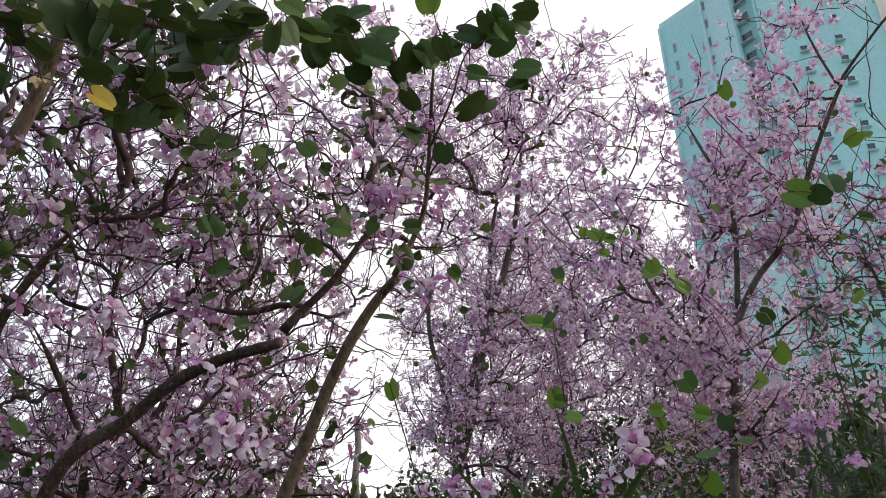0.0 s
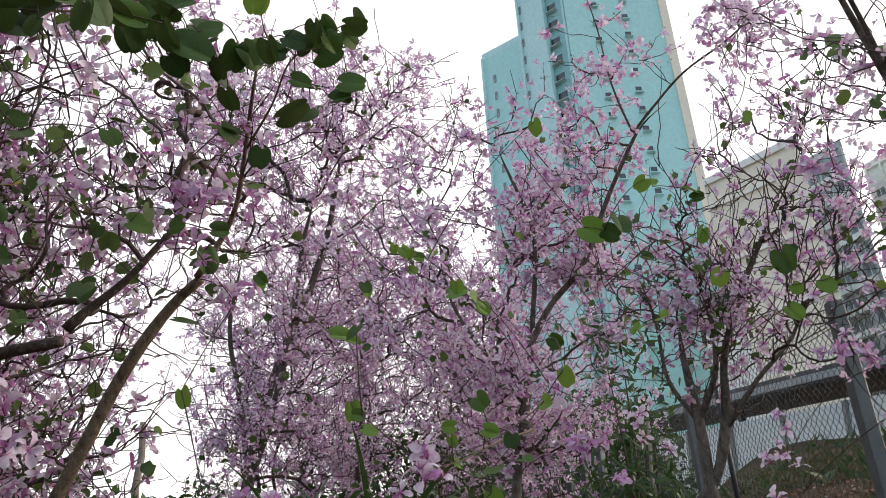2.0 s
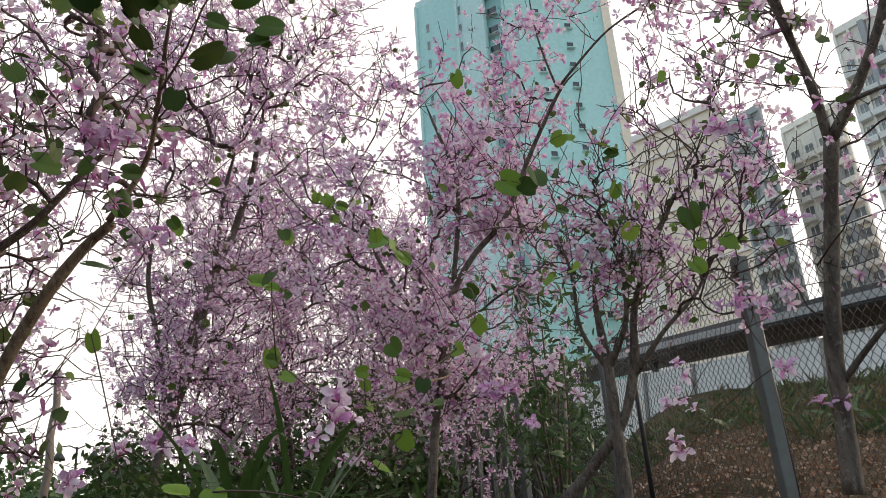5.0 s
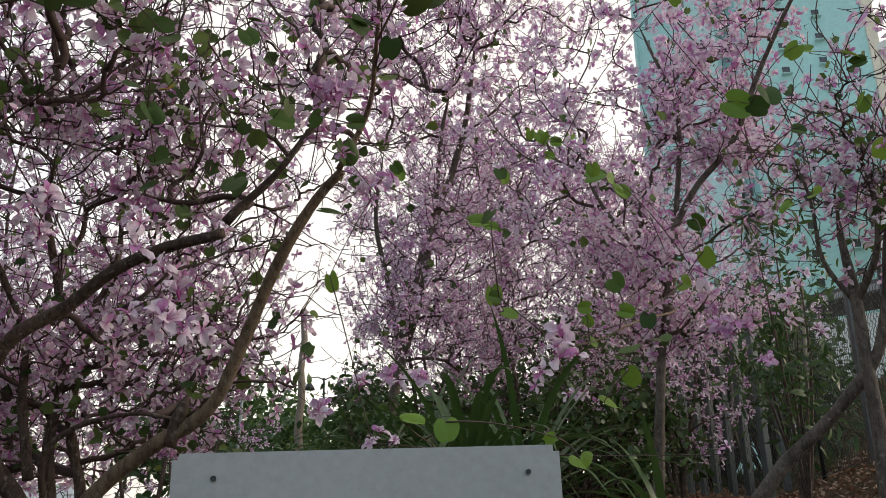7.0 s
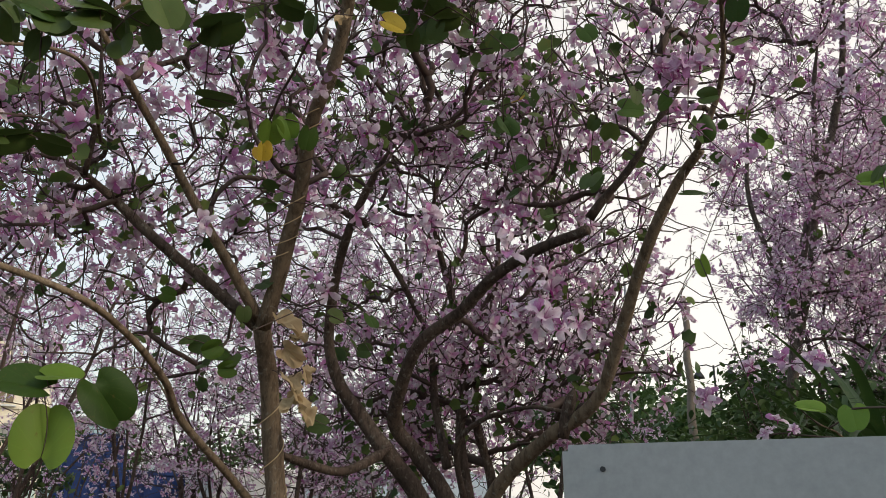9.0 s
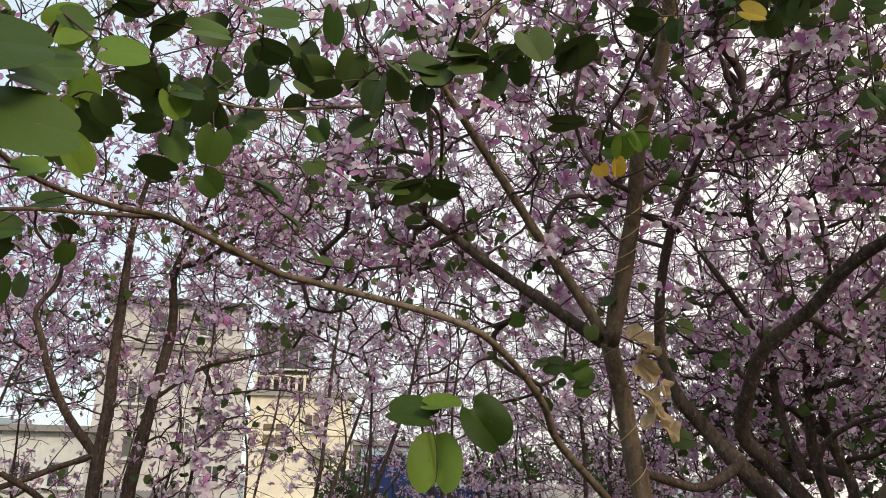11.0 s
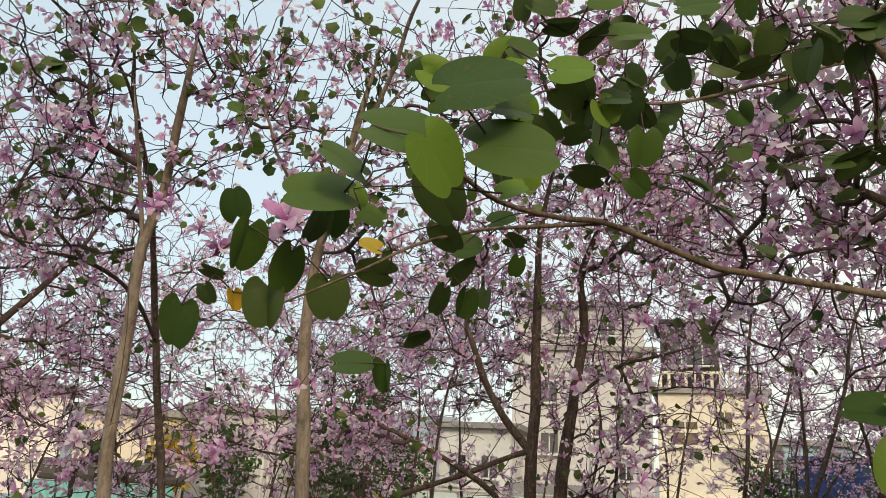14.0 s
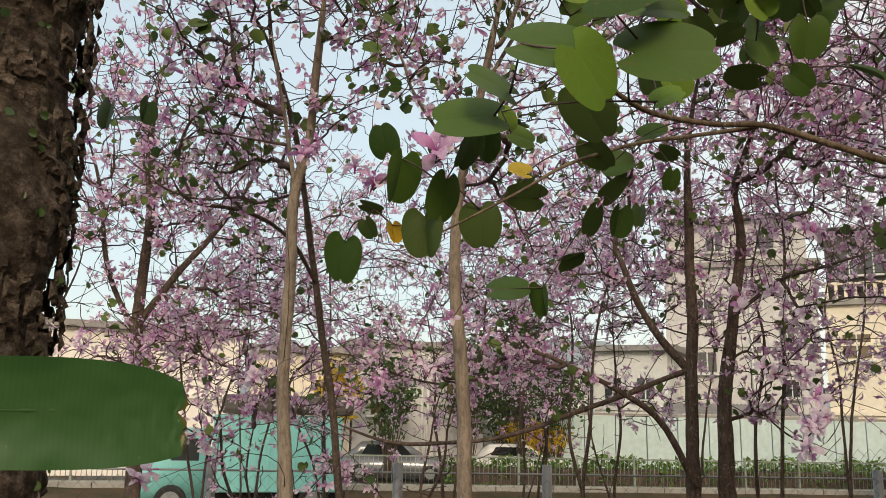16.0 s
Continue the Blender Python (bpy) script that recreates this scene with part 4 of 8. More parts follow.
for k, (az, d, h, spread, tips, low) in enumerate([
        (64, 10.5, 5.2, 1.5, 280, 0.5), (72, 7.5, 4.6, 1.2, 200, 0.5), (80, 9.0, 4.8, 1.4, 330, 0.3), (89, 9.5, 5.2, 1.4, 330, 0.25), (97, 8.5, 5.2, 1.3, 300, 0.25), (76, 12, 5.6, 1.8, 260, 0.5), (94, 12, 5.6, 1.8, 300, 0.4), (56, 10, 5.6, 1.6, 230, 0.52), (108, 8.0, 5.0, 1.4, 180, 0.3), (48, 6.5, 4.6, 1.1, 220, 0.3), (84, 6.8, 3.2, 1.0, 150, 0.3), (93, 6.2, 2.9, 0.9, 130, 0.3), (60, 7.2, 4.8, 1.3, 150, 0.55), (69.5, 9.0, 4.4, 1.2, 230, 0.3), (74.5, 10.5, 4.6, 1.3, 230, 0.3)]):
    grove_tree(az, d, h, 60 + k, spread, tips, low, flowers=2.6, leaves=0.2, white=0.5, stem_count=2, slim=0.55, far=True, shoots=0.3, size=0.043, label="orchid tree in pink blossom with scattered green leaves")


# ---- paints ----
SIGN_PAINT = rough_paint("grey_sign_back", (0.38, 0.40, 0.41), (0.33, 0.35, 0.36), 3, 0.45, 0.0, 0.0, 60, 0.06, 0.001)
STEEL = rough_paint("galvanised_steel", (0.30, 0.32, 0.33), (0.20, 0.215, 0.22), 4, 0.5, 0.35)
DARK_METAL = rough_paint("dark_metal", (0.05, 0.052, 0.055), (0.025, 0.025, 0.03), 4, 0.5, 0.3)
FENCE_GREY = rough_paint("grey_fence_paint", (0.17, 0.19, 0.185), (0.11, 0.125, 0.12), 4, 0.55, 0.2)
WIRE = rough_paint("fence_wire", (0.13, 0.13, 0.13), (0.07, 0.07, 0.07), 8, 0.45, 0.6)
CONCRETE = rough_paint("concrete", (0.40, 0.39, 0.36), (0.25, 0.24, 0.22), 0.8, 0.9, 0, 0.5)
ASPHALT = rough_paint("asphalt", (0.10, 0.10, 0.10), (0.06, 0.06, 0.06), 0.6, 0.9)
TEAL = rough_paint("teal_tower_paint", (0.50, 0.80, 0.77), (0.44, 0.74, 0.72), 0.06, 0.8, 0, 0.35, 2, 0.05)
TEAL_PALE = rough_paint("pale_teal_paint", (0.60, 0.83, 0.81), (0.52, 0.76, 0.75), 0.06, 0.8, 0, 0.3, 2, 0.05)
# tower teal darkened for the side face turned from the light
TEAL_SHADED = rough_paint("shaded_teal_paint", (0.36, 0.62, 0.61), (0.3, 0.54, 0.54), 0.1, 0.8, 0, 0.3, 2, 0.05)
BEIGE = rough_paint("beige_render", (0.93, 0.81, 0.67), (0.87, 0.75, 0.61), 0.08, 0.85, 0, 0.4, 2, 0.05)
# on the far blocks the paleness of this render includes painted haze
PINK_GREY = rough_paint("pinkish_grey_render", (0.92, 0.87, 0.81), (0.84, 0.79, 0.73), 0.1, 0.85, 0, 0.4, 2, 0.05)
BLOCK_GREY = rough_paint("grey_block_render", (0.42, 0.43, 0.45), (0.35, 0.36, 0.38), 0.1, 0.85, 0, 0.4, 2, 0.05)
GREY_WALL = rough_paint("grey_rendered_wall", (0.66, 0.65, 0.64), (0.52, 0.51, 0.50), 0.3, 0.85, 0, 0.7, 4, 0.1)
YELLOW_WALL = rough_paint("pale_yellow_wall", (0.90, 0.83, 0.69), (0.82, 0.74, 0.59), 0.3, 0.85, 0, 0.5, 4, 0.1)
CREAM_WALL = rough_paint("cream_wall", (0.86, 0.80, 0.67), (0.74, 0.67, 0.55), 0.3, 0.85, 0, 0.6, 4, 0.1)
WHITE_WALL = rough_paint("whitewashed_wall", (0.78, 0.79, 0.78), (0.60, 0.62, 0.60), 0.5, 0.85, 0, 0.5, 5, 0.1)
MINT_WALL = rough_paint("faded_mint_wall", (0.62, 0.76, 0.74), (0.48, 0.60, 0.58), 0.5, 0.85, 0, 0.6, 5, 0.1)
SKY_BLUE = rough_paint("light_blue_wall", (0.45, 0.62, 0.70), (0.36, 0.5, 0.58), 0.5, 0.85, 0, 0.5, 5, 0.1)
BLUE_PAINT = rough_paint("blue_steel_paint", (0.02, 0.06, 0.22), (0.015, 0.035, 0.13), 1.5, 0.5, 0.1, 0.4)
TURQ = rough_paint("turquoise_paint", (0.22, 0.62, 0.60), (0.18, 0.50, 0.50), 1.0, 0.5, 0.0, 0.4)
CAR_WHITE = rough_paint("white_car_paint", (0.75, 0.76, 0.76), (0.66, 0.66, 0.66), 2, 0.25)
CAR_GREY = rough_paint("grey_car_paint", (0.22, 0.23, 0.25), (0.17, 0.18, 0.19), 2, 0.25, 0.4)
RUBBER = rough_paint("rubber", (0.03, 0.03, 0.03), (0.02, 0.02, 0.02), 8, 0.9)
GREEN_RAIL = rough_paint("grey_green_rail_paint", (0.32, 0.36, 0.31), (0.20, 0.23, 0.20), 3, 0.6, 0.2)
ROOF_DARK = rough_paint("dark_sheet_roof", (0.11, 0.10, 0.095), (0.06, 0.055, 0.05), 0.8, 0.7, 0.1, 0.4)
ROOF_GREY = rough_paint("corrugated_grey_roof", (0.33, 0.32, 0.31), (0.20, 0.19, 0.18), 0.8, 0.7, 0.1, 0.4)
WOOD = rough_paint("weathered_pole_wood", (0.28, 0.24, 0.19), (0.15, 0.125, 0.10), 3, 0.9, 0, 0.6)
# the distance haze over the hill is put into this blue-grey colour
HILL = rough_paint("hazed_hill_paint", (0.30, 0.34, 0.36), (0.24, 0.28, 0.30), 0.02, 1.0)


def glass(name, colour, rough=0.08):
    m, t, b = material(name, rough, 0.0, 0.8)
    v = coords(t)
    col = ramp(t, noise_of(t, v, 0.9, 3), [(0.35, tuple(c * 0.5 for c in colour)), (0.7, colour)])
    t.links.new(col, b.inputs["Base Color"])
    return m


PANE = glass("dark_window_glass", (0.05, 0.06, 0.065))
PANE_WARM = glass("brown_curtained_glass", (0.20, 0.14, 0.07), 0.2)
# glass of the far blocks, lightened in colour to carry the haze
PANE_PALE = glass("haze_paled_glass", (0.30, 0.32, 0.33), 0.25)


# ---- sign, its back to the path ----
def sign_board():
    root = thing("sign_board", "plain grey metal sign seen from its back, with bolt holes", "sign", at=(-0.03, 1.955, ground_z(0, 1.95)))
    z = 1.73 - ground_z(0, 1.95)
    tilt = Matrix.Rotation(radians(-1.2), 4, "Y")
    bm = bmesh.new()
    bmesh.ops.create_cube(bm, size=1.0)
    bmesh.ops.scale(bm, vec=(0.742, 0.016, 0.5), verts=bm.verts)
    up = [e for e in bm.edges if abs(e.verts[0].co.x - e.verts[1].co.x) < 1e-4 and abs(e.verts[0].co.z - e.verts[1].co.z) < 1e-4]
    bmesh.ops.bevel(bm, geom=up, offset=0.012, segments=4, affect="EDGES")
    bmesh.ops.transform(bm, matrix=Matrix.Translation((0, 0, z - 0.25)) @ tilt, verts=bm.verts)
    part("board", bm, SIGN_PAINT, root, "flat grey panel")
    for x, dz in ((-0.296, -0.047), (0.303, -0.050)):
        v, f = tube([(x, -0.0125, z + dz + 0.021 * x), (x, -0.004, z + dz + 0.021 * x)], 0.0052, 12)
        child("bolt", tri_mesh("bolt", v, f, DARK_METAL, smooth=False), root, "small dark bolt head")
    for x in (-0.25, 0.25):
        v, f = tube([(x, 0.035, -0.05), (x, 0.035, z - 0.06)], 0.025, 12)
        child("post", tri_mesh("post", v, f, STEEL), root)


sign_board()


# ---- fences ----
def chain_link(p0, p1, height, mesh, wire, lift=0.0):
    """Zigzag wires between two ground points: corners and triangles."""
    p0, p1 = np.array(p0, float), np.array(p1, float)
    length = np.linalg.norm(p1 - p0)
    n, rows = int(length / mesh), int(height / mesh)
    out = []
    e = (p1 - p0) / length
    nrm = np.array([-e[1], e[0]])
    for k in range(n + 1):
        pts = []
        for j in range(rows + 1):
            s = (k + (0.5 if j % 2 else -0.5) * (1 if k % 2 else -1)) * mesh
            q = p0 + e * min(max(s, 0), length) + nrm * wire * 1.2 * (1 if j % 2 else -1)
            pts.append((q[0], q[1], ground_z(q[0], q[1]) + lift + j * mesh))
        out.append(tube_arrays(pts, [wire] * len(pts), 3))
    return join(out)


def bank_fence():
    root = thing("chain_link_fence", "tall chain-link fence with grey square posts on the bank", "fence")
    a, e = np.array([3.2, 3.85]), np.array([0.48, 2.4])
    post_h = 1.46
    for k in range(-3, 9):
        q = a + e * k
        z = ground_z(*q)
        bm = box((0.075, 0.075, post_h + 0.35), (q[0], q[1], z + (post_h - 0.35) / 2), 0.01, turn=-11)
        part("post", bm, FENCE_GREY, root, "grey square post")
    for k in np.arange(-2.35, 8, 0.78):
        q = a + e * k + np.array([0.03, 0])
        z = ground_z(*q)
        v, f = tube([(q[0], q[1], z - 0.2), (q[0], q[1], z + post_h)], 0.019, 8)
        child("line_post", tri_mesh("line_post", v, f, DARK_METAL), root, "thin dark pipe post")
    for h in (0.06, post_h - 0.03):
        pts = [(*(a + e * k), ground_z(*(a + e * k)) + h) for k in np.linspace(-3, 8, 45)]
        v, f = tube(pts, 0.0035, 6)
        child("tension_wire", tri_mesh("tension_wire", v, f, WIRE), root)
    for u0, u1, size in ((-3, -1.2, 0.05), (-1.2, 2.2, 0.031), (2.2, 8, 0.05)):
        v, f = chain_link(a + e * u0 + (0.07, 0), a + e * u1 + (0.07, 0), post_h - 0.06, size, 0.0026, 0.04)
        child("wire_mesh", tri_mesh("wire_mesh", v, f, WIRE), root, "diamond wire mesh")
    run = [(3.51, 7.69), (3.56, 8.21), (3.61, 8.72), (3.66, 9.24), (3.71, 9.75), (3.75, 10.27)]
    for x, y in run:
        z = ground_z(x, y)
        part("post", box((0.07, 0.07, 1.9), (x, y, z + 0.7), 0.01, turn=20), FENCE_GREY, root, "grey square post")
    v, f = chain_link(run[0], run[-1], 1.5, 0.06, 0.0026, 0.04)
    child("wire_mesh", tri_mesh("wire_mesh", v, f, WIRE), root, "diamond wire mesh")
    for k, (u, h, lean) in enumerate(((1.3, 1.9, 0.25), (2.1, 1.7, -0.3), (2.6, 2.0, 0.35), (3.4, 1.8, 0.1), (4.2, 2.0, -0.2))):
        q = a + e * u + np.array([-0.25, 0.1])
        z = ground_z(*q)
        v, f = tube([(q[0], q[1], z - 0.05), (q[0] + lean * 0.5, q[1] + 0.05, z + h * 0.5), (q[0] + lean, q[1] + 0.1, z + h)], [0.02, 0.018, 0.014], 8)
        pole = new("pole", tri_mesh("pole", v, f, WOOD))
        tagged(pole, "thin pale wooden pole leaning on the chain-link fence", "pole", "leaning poles")


bank_fence()


def low_fence():
    root = thing("chain_link_fence", "low chain-link fence with dark posts along the grove", "fence")
    for y in (-4.2, -1.0, 0.95, 2.6, 4.3, 6.6, 9.0, 11.4, 13.8):
        z = ground_z(-9.1, y)
        v, f = tube([(-9.1, y, z - 0.2), (-9.1, y, 1.08)], 0.055, 10)
        child("post", tri_mesh("post", v, f, STEEL), root, "round dark grey post")
    for z in (0.0, 0.98):
        v, f = tube([(-9.1, y, z + ground_z(-9.1, y) * (1 if z < 0.5 else 0)) for y in np.linspace(-4.2, 13.8, 30)], 0.012, 6)
        child("rail", tri_mesh("rail", v, f, STEEL), root)
    v, f = chain_link((-9.05, -4.2), (-9.05, 13.8), 1.05, 0.075, 0.0026, 0.03)
    child("wire_mesh", tri_mesh("wire_mesh", v, f, WIRE), root, "diamond wire mesh")


low_fence()


def road_rail():
    root = thing("roadside_railing", "grey-green metal railing of upright bars beside the road", "railing")
    y0, y1 = -12.0, 34.0
    bar = tri_mesh("bar", *tube([(-28, 0, -0.82), (-28, 0, 0.16)], 0.012, 4), GREEN_RAIL)
    for k in range(290):
        child("bar", bar, root, at=Matrix.Translation((0, y0 + 0.08 + k * 0.1585, 0)))
    for z in (-0.8, 0.14):
        part("rail", box((0.05, y1 - y0, 0.05), (-28, (y0 + y1) / 2, z), 0.006), GREEN_RAIL, root)
    for y in np.arange(y0, y1 + 0.1, 2.1):
        part("post", box((0.07, 0.07, 1.25), (-28, y, -0.35), 0.008), GREEN_RAIL, root)


road_rail()
kerb = new("kerb", None)
tagged(kerb, "grey concrete kerb along the road", "kerb", kind="structure")
for k in range(46):
    part("kerb_stone", box((0.18, 0.98, 0.3), (-27.6, -11.5 + k, -0.93), 0.015), CONCRETE, kerb)
road = part("road", box((5.6, 60, 0.1), (-31.0, 10, -0.98)), ASPHALT, None)
tagged(road, "grey asphalt village road", "road", kind="structure")


# ---- buildings ----
def wall_prism(points, z0, z1):
    bm = bmesh.new()
    lo = [bm.verts.new((*p, z0)) for p in points]
    hi = [bm.verts.new((*p, z1)) for p in points]
    n = len(points)
    for i in range(n):
        bm.faces.new((lo[i], lo[(i + 1) % n], hi[(i + 1) % n], hi[i]))
    bm.faces.new(hi)
    bm.faces.new(lo[::-1])
    bmesh.ops.recalc_face_normals(bm, faces=bm.faces)
    return bm


def facade_frame(a, b):
    a, b = Vector((*a, 0)), Vector((*b, 0))
    e = (b - a).normalized()
    n = Vector((e.y, -e.x, 0))
    if n.dot(-a) < 0:
        n = -n
    return a, e, n


def mesh_of(name, bm, mat):
    me = bpy.data.meshes.new(name)
    bm.to_mesh(me)
    bm.free()
    me.materials.append(mat)
    return me


def window_meshes(w, h, frame_mat, pane_mat, bars=1, depth=0.12, sill=True):
    """Frame, pane, mullion and sill of one window."""
    t = min(0.09, w * 0.09)
    bm = bmesh.new()
    bm.faces.new([bm.verts.new((sx * w / 2, depth / 2, sz * h / 2)) for sx, sz in ((-1, -1), (1, -1), (1, 1), (-1, 1))])
    bmesh.ops.inset_region(bm, faces=bm.faces[:], thickness=t)
    inner = min(bm.faces, key=lambda f: max(abs(v.co.x) for v in f.verts))
    bmesh.ops.delete(bm, geom=[inner], context="FACES_ONLY")
    ring = bmesh.ops.extrude_face_region(bm, geom=bm.faces[:])
    bmesh.ops.translate(bm, vec=(0, -depth, 0), verts=[v for v in ring["geom"] if isinstance(v, bmesh.types.BMVert)])
    bmesh.ops.recalc_face_normals(bm, faces=bm.faces)
    out = [mesh_of("window", bm, frame_mat), mesh_of("pane", box((w - 2 * t, 0.03, h - 2 * t), (0, depth * 0.15, 0)), pane_mat)]
    out.append(mesh_of("mullion", box((t * 0.7, depth * 0.6, h - 2 * t), (0, 0, 0)), frame_mat) if bars else None)
    out.append(mesh_of("window_sill", box((w * 1.15, depth * 2.2, 0.08), (0, -depth * 0.6, -h / 2 - 0.05)), frame_mat) if sill else None)
    return out


def put_windows(root, a, e, n, spots, meshes, out=0.05):
    """Windows that share a mesh, at (along, height) on a facade."""
    rot = Matrix((e, -n, Vector((0, 0, 1)))).transposed().to_4x4()
    for u, z in spots:
        p = a + e * u + n * out
        w = child("window", meshes[0], root, at=Matrix.Translation((p.x, p.y, z)) @ rot)
        for me in meshes[1:]:
            if me is not None:
                child(me.name.split(".")[0], me, w)


def polar(az, d):
    return (-d * math.sin(radians(az)), d * math.cos(radians(az)))


def teal_tower():
    root = thing("apartment_tower", "tall teal apartment tower with small windows and a beige edge", "tower block")
    c, r, l = polar(-27.8, 85), polar(-36.55, 90), polar(-19.9, 96)
    part("wall", wall_prism([c, r, polar(-36, 106), polar(-27.5, 104)], 5, 112), TEAL, root, "flat teal end wall")
    a, e, n = facade_frame(c, r)
    length = (Vector(r) - Vector(c)).length
    bm = box((1.1, 0.3, 107), (0, 0, 0))
    q = a + e * (length - 0.6) + n * 0.1
    bmesh.ops.transform(bm, matrix=Matrix.Translation((q.x, q.y, 58.5)) @ Matrix((e, -n, Vector((0, 0, 1)))).transposed().to_4x4(), verts=bm.verts)
    part("edge_strip", bm, BEIGE, root, "beige strip down the corner")
    small = window_meshes(0.95, 1.0, TEAL_PALE, PANE, 0, 0.25, True)
    floors = np.arange(14, 110, 3.05)
    put_windows(root, a, e, n, [(length * 0.285, z) for z in floors] + [(length * 0.57, z + 0.9) for z in floors], small, 0.12)
    # stepped wings; the one at the corner has its shade painted in
    for az0, az1, d0, d1, top, mat, along, wide, trim in ((-27.8, -25.95, 86.5, 88, 108, TEAL_SHADED, 0.62, 1.5, WHITE_WALL), (-25.95, -23.55, 87.2, 90.5, 89.5, TEAL_PALE, 0.9, 0.5, TEAL_PALE), (-23.55, -19.9, 91, 94.5, 78.5, TEAL, 0.72, 0.55, TEAL_PALE)):
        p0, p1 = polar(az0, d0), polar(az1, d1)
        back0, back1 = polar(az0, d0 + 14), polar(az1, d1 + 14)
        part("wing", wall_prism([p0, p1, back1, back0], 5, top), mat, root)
        a, e, n = facade_frame(p0, p1)
        w = (Vector(p1) - Vector(p0)).length
        wm = window_meshes(wide, 1.5, trim, PANE_PALE if trim is TEAL_PALE else PANE, 0, 0.3, trim is WHITE_WALL)
        put_windows(root, a, e, n, [(along * w, z) for z in np.arange(13, top - 2, 3.05)], wm, 0.12)
        for u in (0.12, w - 0.12):
            q = a + e * u + n * 0.12
            bm = box((0.35, 0.5, top - 5), (q.x, q.y, (top + 5) / 2), 0, turn=math.degrees(math.atan2(e.y, e.x)))
            part("rib", bm, TEAL_PALE, root)
        part("parapet", wall_prism([p0, p1, back1, back0], top, top + 1.0), TEAL_PALE, root)


teal_tower()


def apartment_block(label, az0, az1, d0, d1, base, top, bays, wall, ledge=None, spine=(), storey=2.9):
    """A housing block: windows in columns over projecting balconies, with piers between; spine: the piers that are broad and dark."""
    root = thing("apartment_block", label, "tower block", "housing blocks")
    p0, p1 = polar(az0, d0), polar(az1, d1)
    b0, b1 = polar(az0, d0 + 12), polar(az1, d1 + 12)
    part("wall", wall_prism([p0, p1, b1, b0], base, top), wall, root)
    part("roof_parapet", wall_prism([polar(az0 + 0.1, d0 - 0.4), polar(az1 - 0.1, d1 - 0.4), b1, b0], top, top + 0.9), wall, root)
    a, e, n = facade_frame(p0, p1)
    w = (Vector(p1) - Vector(p0)).length
    step = w / bays
    # panes paled by painted haze, not by anything behind them
    wm = window_meshes(step * 0.62, 1.5, WHITE_WALL, PANE_PALE, 1, 0.25, False)
    floors = np.arange(base + 8, top - 1.6, storey)
    put_windows(root, a, e, n, [((k + 0.5) * step, z) for z in floors for k in range(bays)], wm, 0.15)
    turn = math.degrees(math.atan2(e.y, e.x))
    for z in floors:
        for k in range(bays):
            q = a + e * ((k + 0.5) * step) + n * 0.45
            part("balcony", box((step * 0.86, 0.9, 0.75), (q.x, q.y, z - 1.25), 0, turn=turn), ledge or wall, root)
    for k in range(bays + 1):
        q = a + e * (k * step) + n * 0.2
        broad = k in spine
        part("pier", box((step * 0.4 if broad else 0.3, 1.3 if broad else 0.4, top - base), (q.x, q.y, (top + base) / 2), 0, turn=turn), BLOCK_GREY if broad else wall, root)
    return root


def plain_block(label, az0, az1, d0, d1, base, top, wall):
    root = thing("apartment_block", label, "building", "housing blocks")
    p0, p1, b0, b1 = polar(az0, d0), polar(az1, d1), polar(az0, d0 + 14), polar(az1, d1 + 14)
    part("wall", wall_prism([p0, p1, b1, b0], base, top), wall, root)
    part("coping", wall_prism([polar(az0 + .05, d0 - 0.3), polar(az1 - .05, d1 - 0.3), b1, b0], top, top + 0.7), PINK_GREY, root)
    a, e, n = facade_frame(p0, p1)
    w = (Vector(p1) - Vector(p0)).length
    for z in np.arange(base + 9, top, 6.0):
        q = a + e * (w / 2) + n * 0.1
        part("band", box((w, 0.25, 0.25), (q.x, q.y, z), 0, turn=math.degrees(math.atan2(e.y, e.x))), PINK_GREY, root)


plain_block("blank beige end wall of an apartment block", -36.4, -43.4, 74, 70, 5, 40.6, BEIGE)
apartment_block("grey housing block with columns of white balconies", -42.9, -46.2, 104, 100, 1, 55, 4, BLOCK_GREY, WHITE_WALL, (1, 3))
apartment_block("beige housing block with stacked windows", -47.3, -51.3, 112, 108, 1, 56.5, 4, PINK_GREY, None, (3,))
apartment_block("tall housing tower with stacked balconies", -52.3, -56.2, 92, 90, 1, 57, 4, PINK_GREY, WHITE_WALL, (2,))
apartment_block("tall grey housing tower seen at an angle", -56.2, -66.0, 90, 84, 1, 66, 8, PINK_GREY, None, (2, 5))


def roof_hut():
    root = thing("stair_house", "concrete rooftop stair house with a dark overhanging slab", "building")
    q = [polar(-34.15, 46), polar(-36.98, 46), polar(-36.98, 52), polar(-34.15, 52)]
    part("wall", wall_prism(q, 4, 17.92), PINK_GREY, root)
    part("roof", wall_prism([polar(-33.85, 45.2), polar(-37.28, 45.2), polar(-37.28, 53), polar(-33.85, 53)], 17.93, 18.37), ROOF_GREY, root, "thin dark roof slab")


roof_hut()


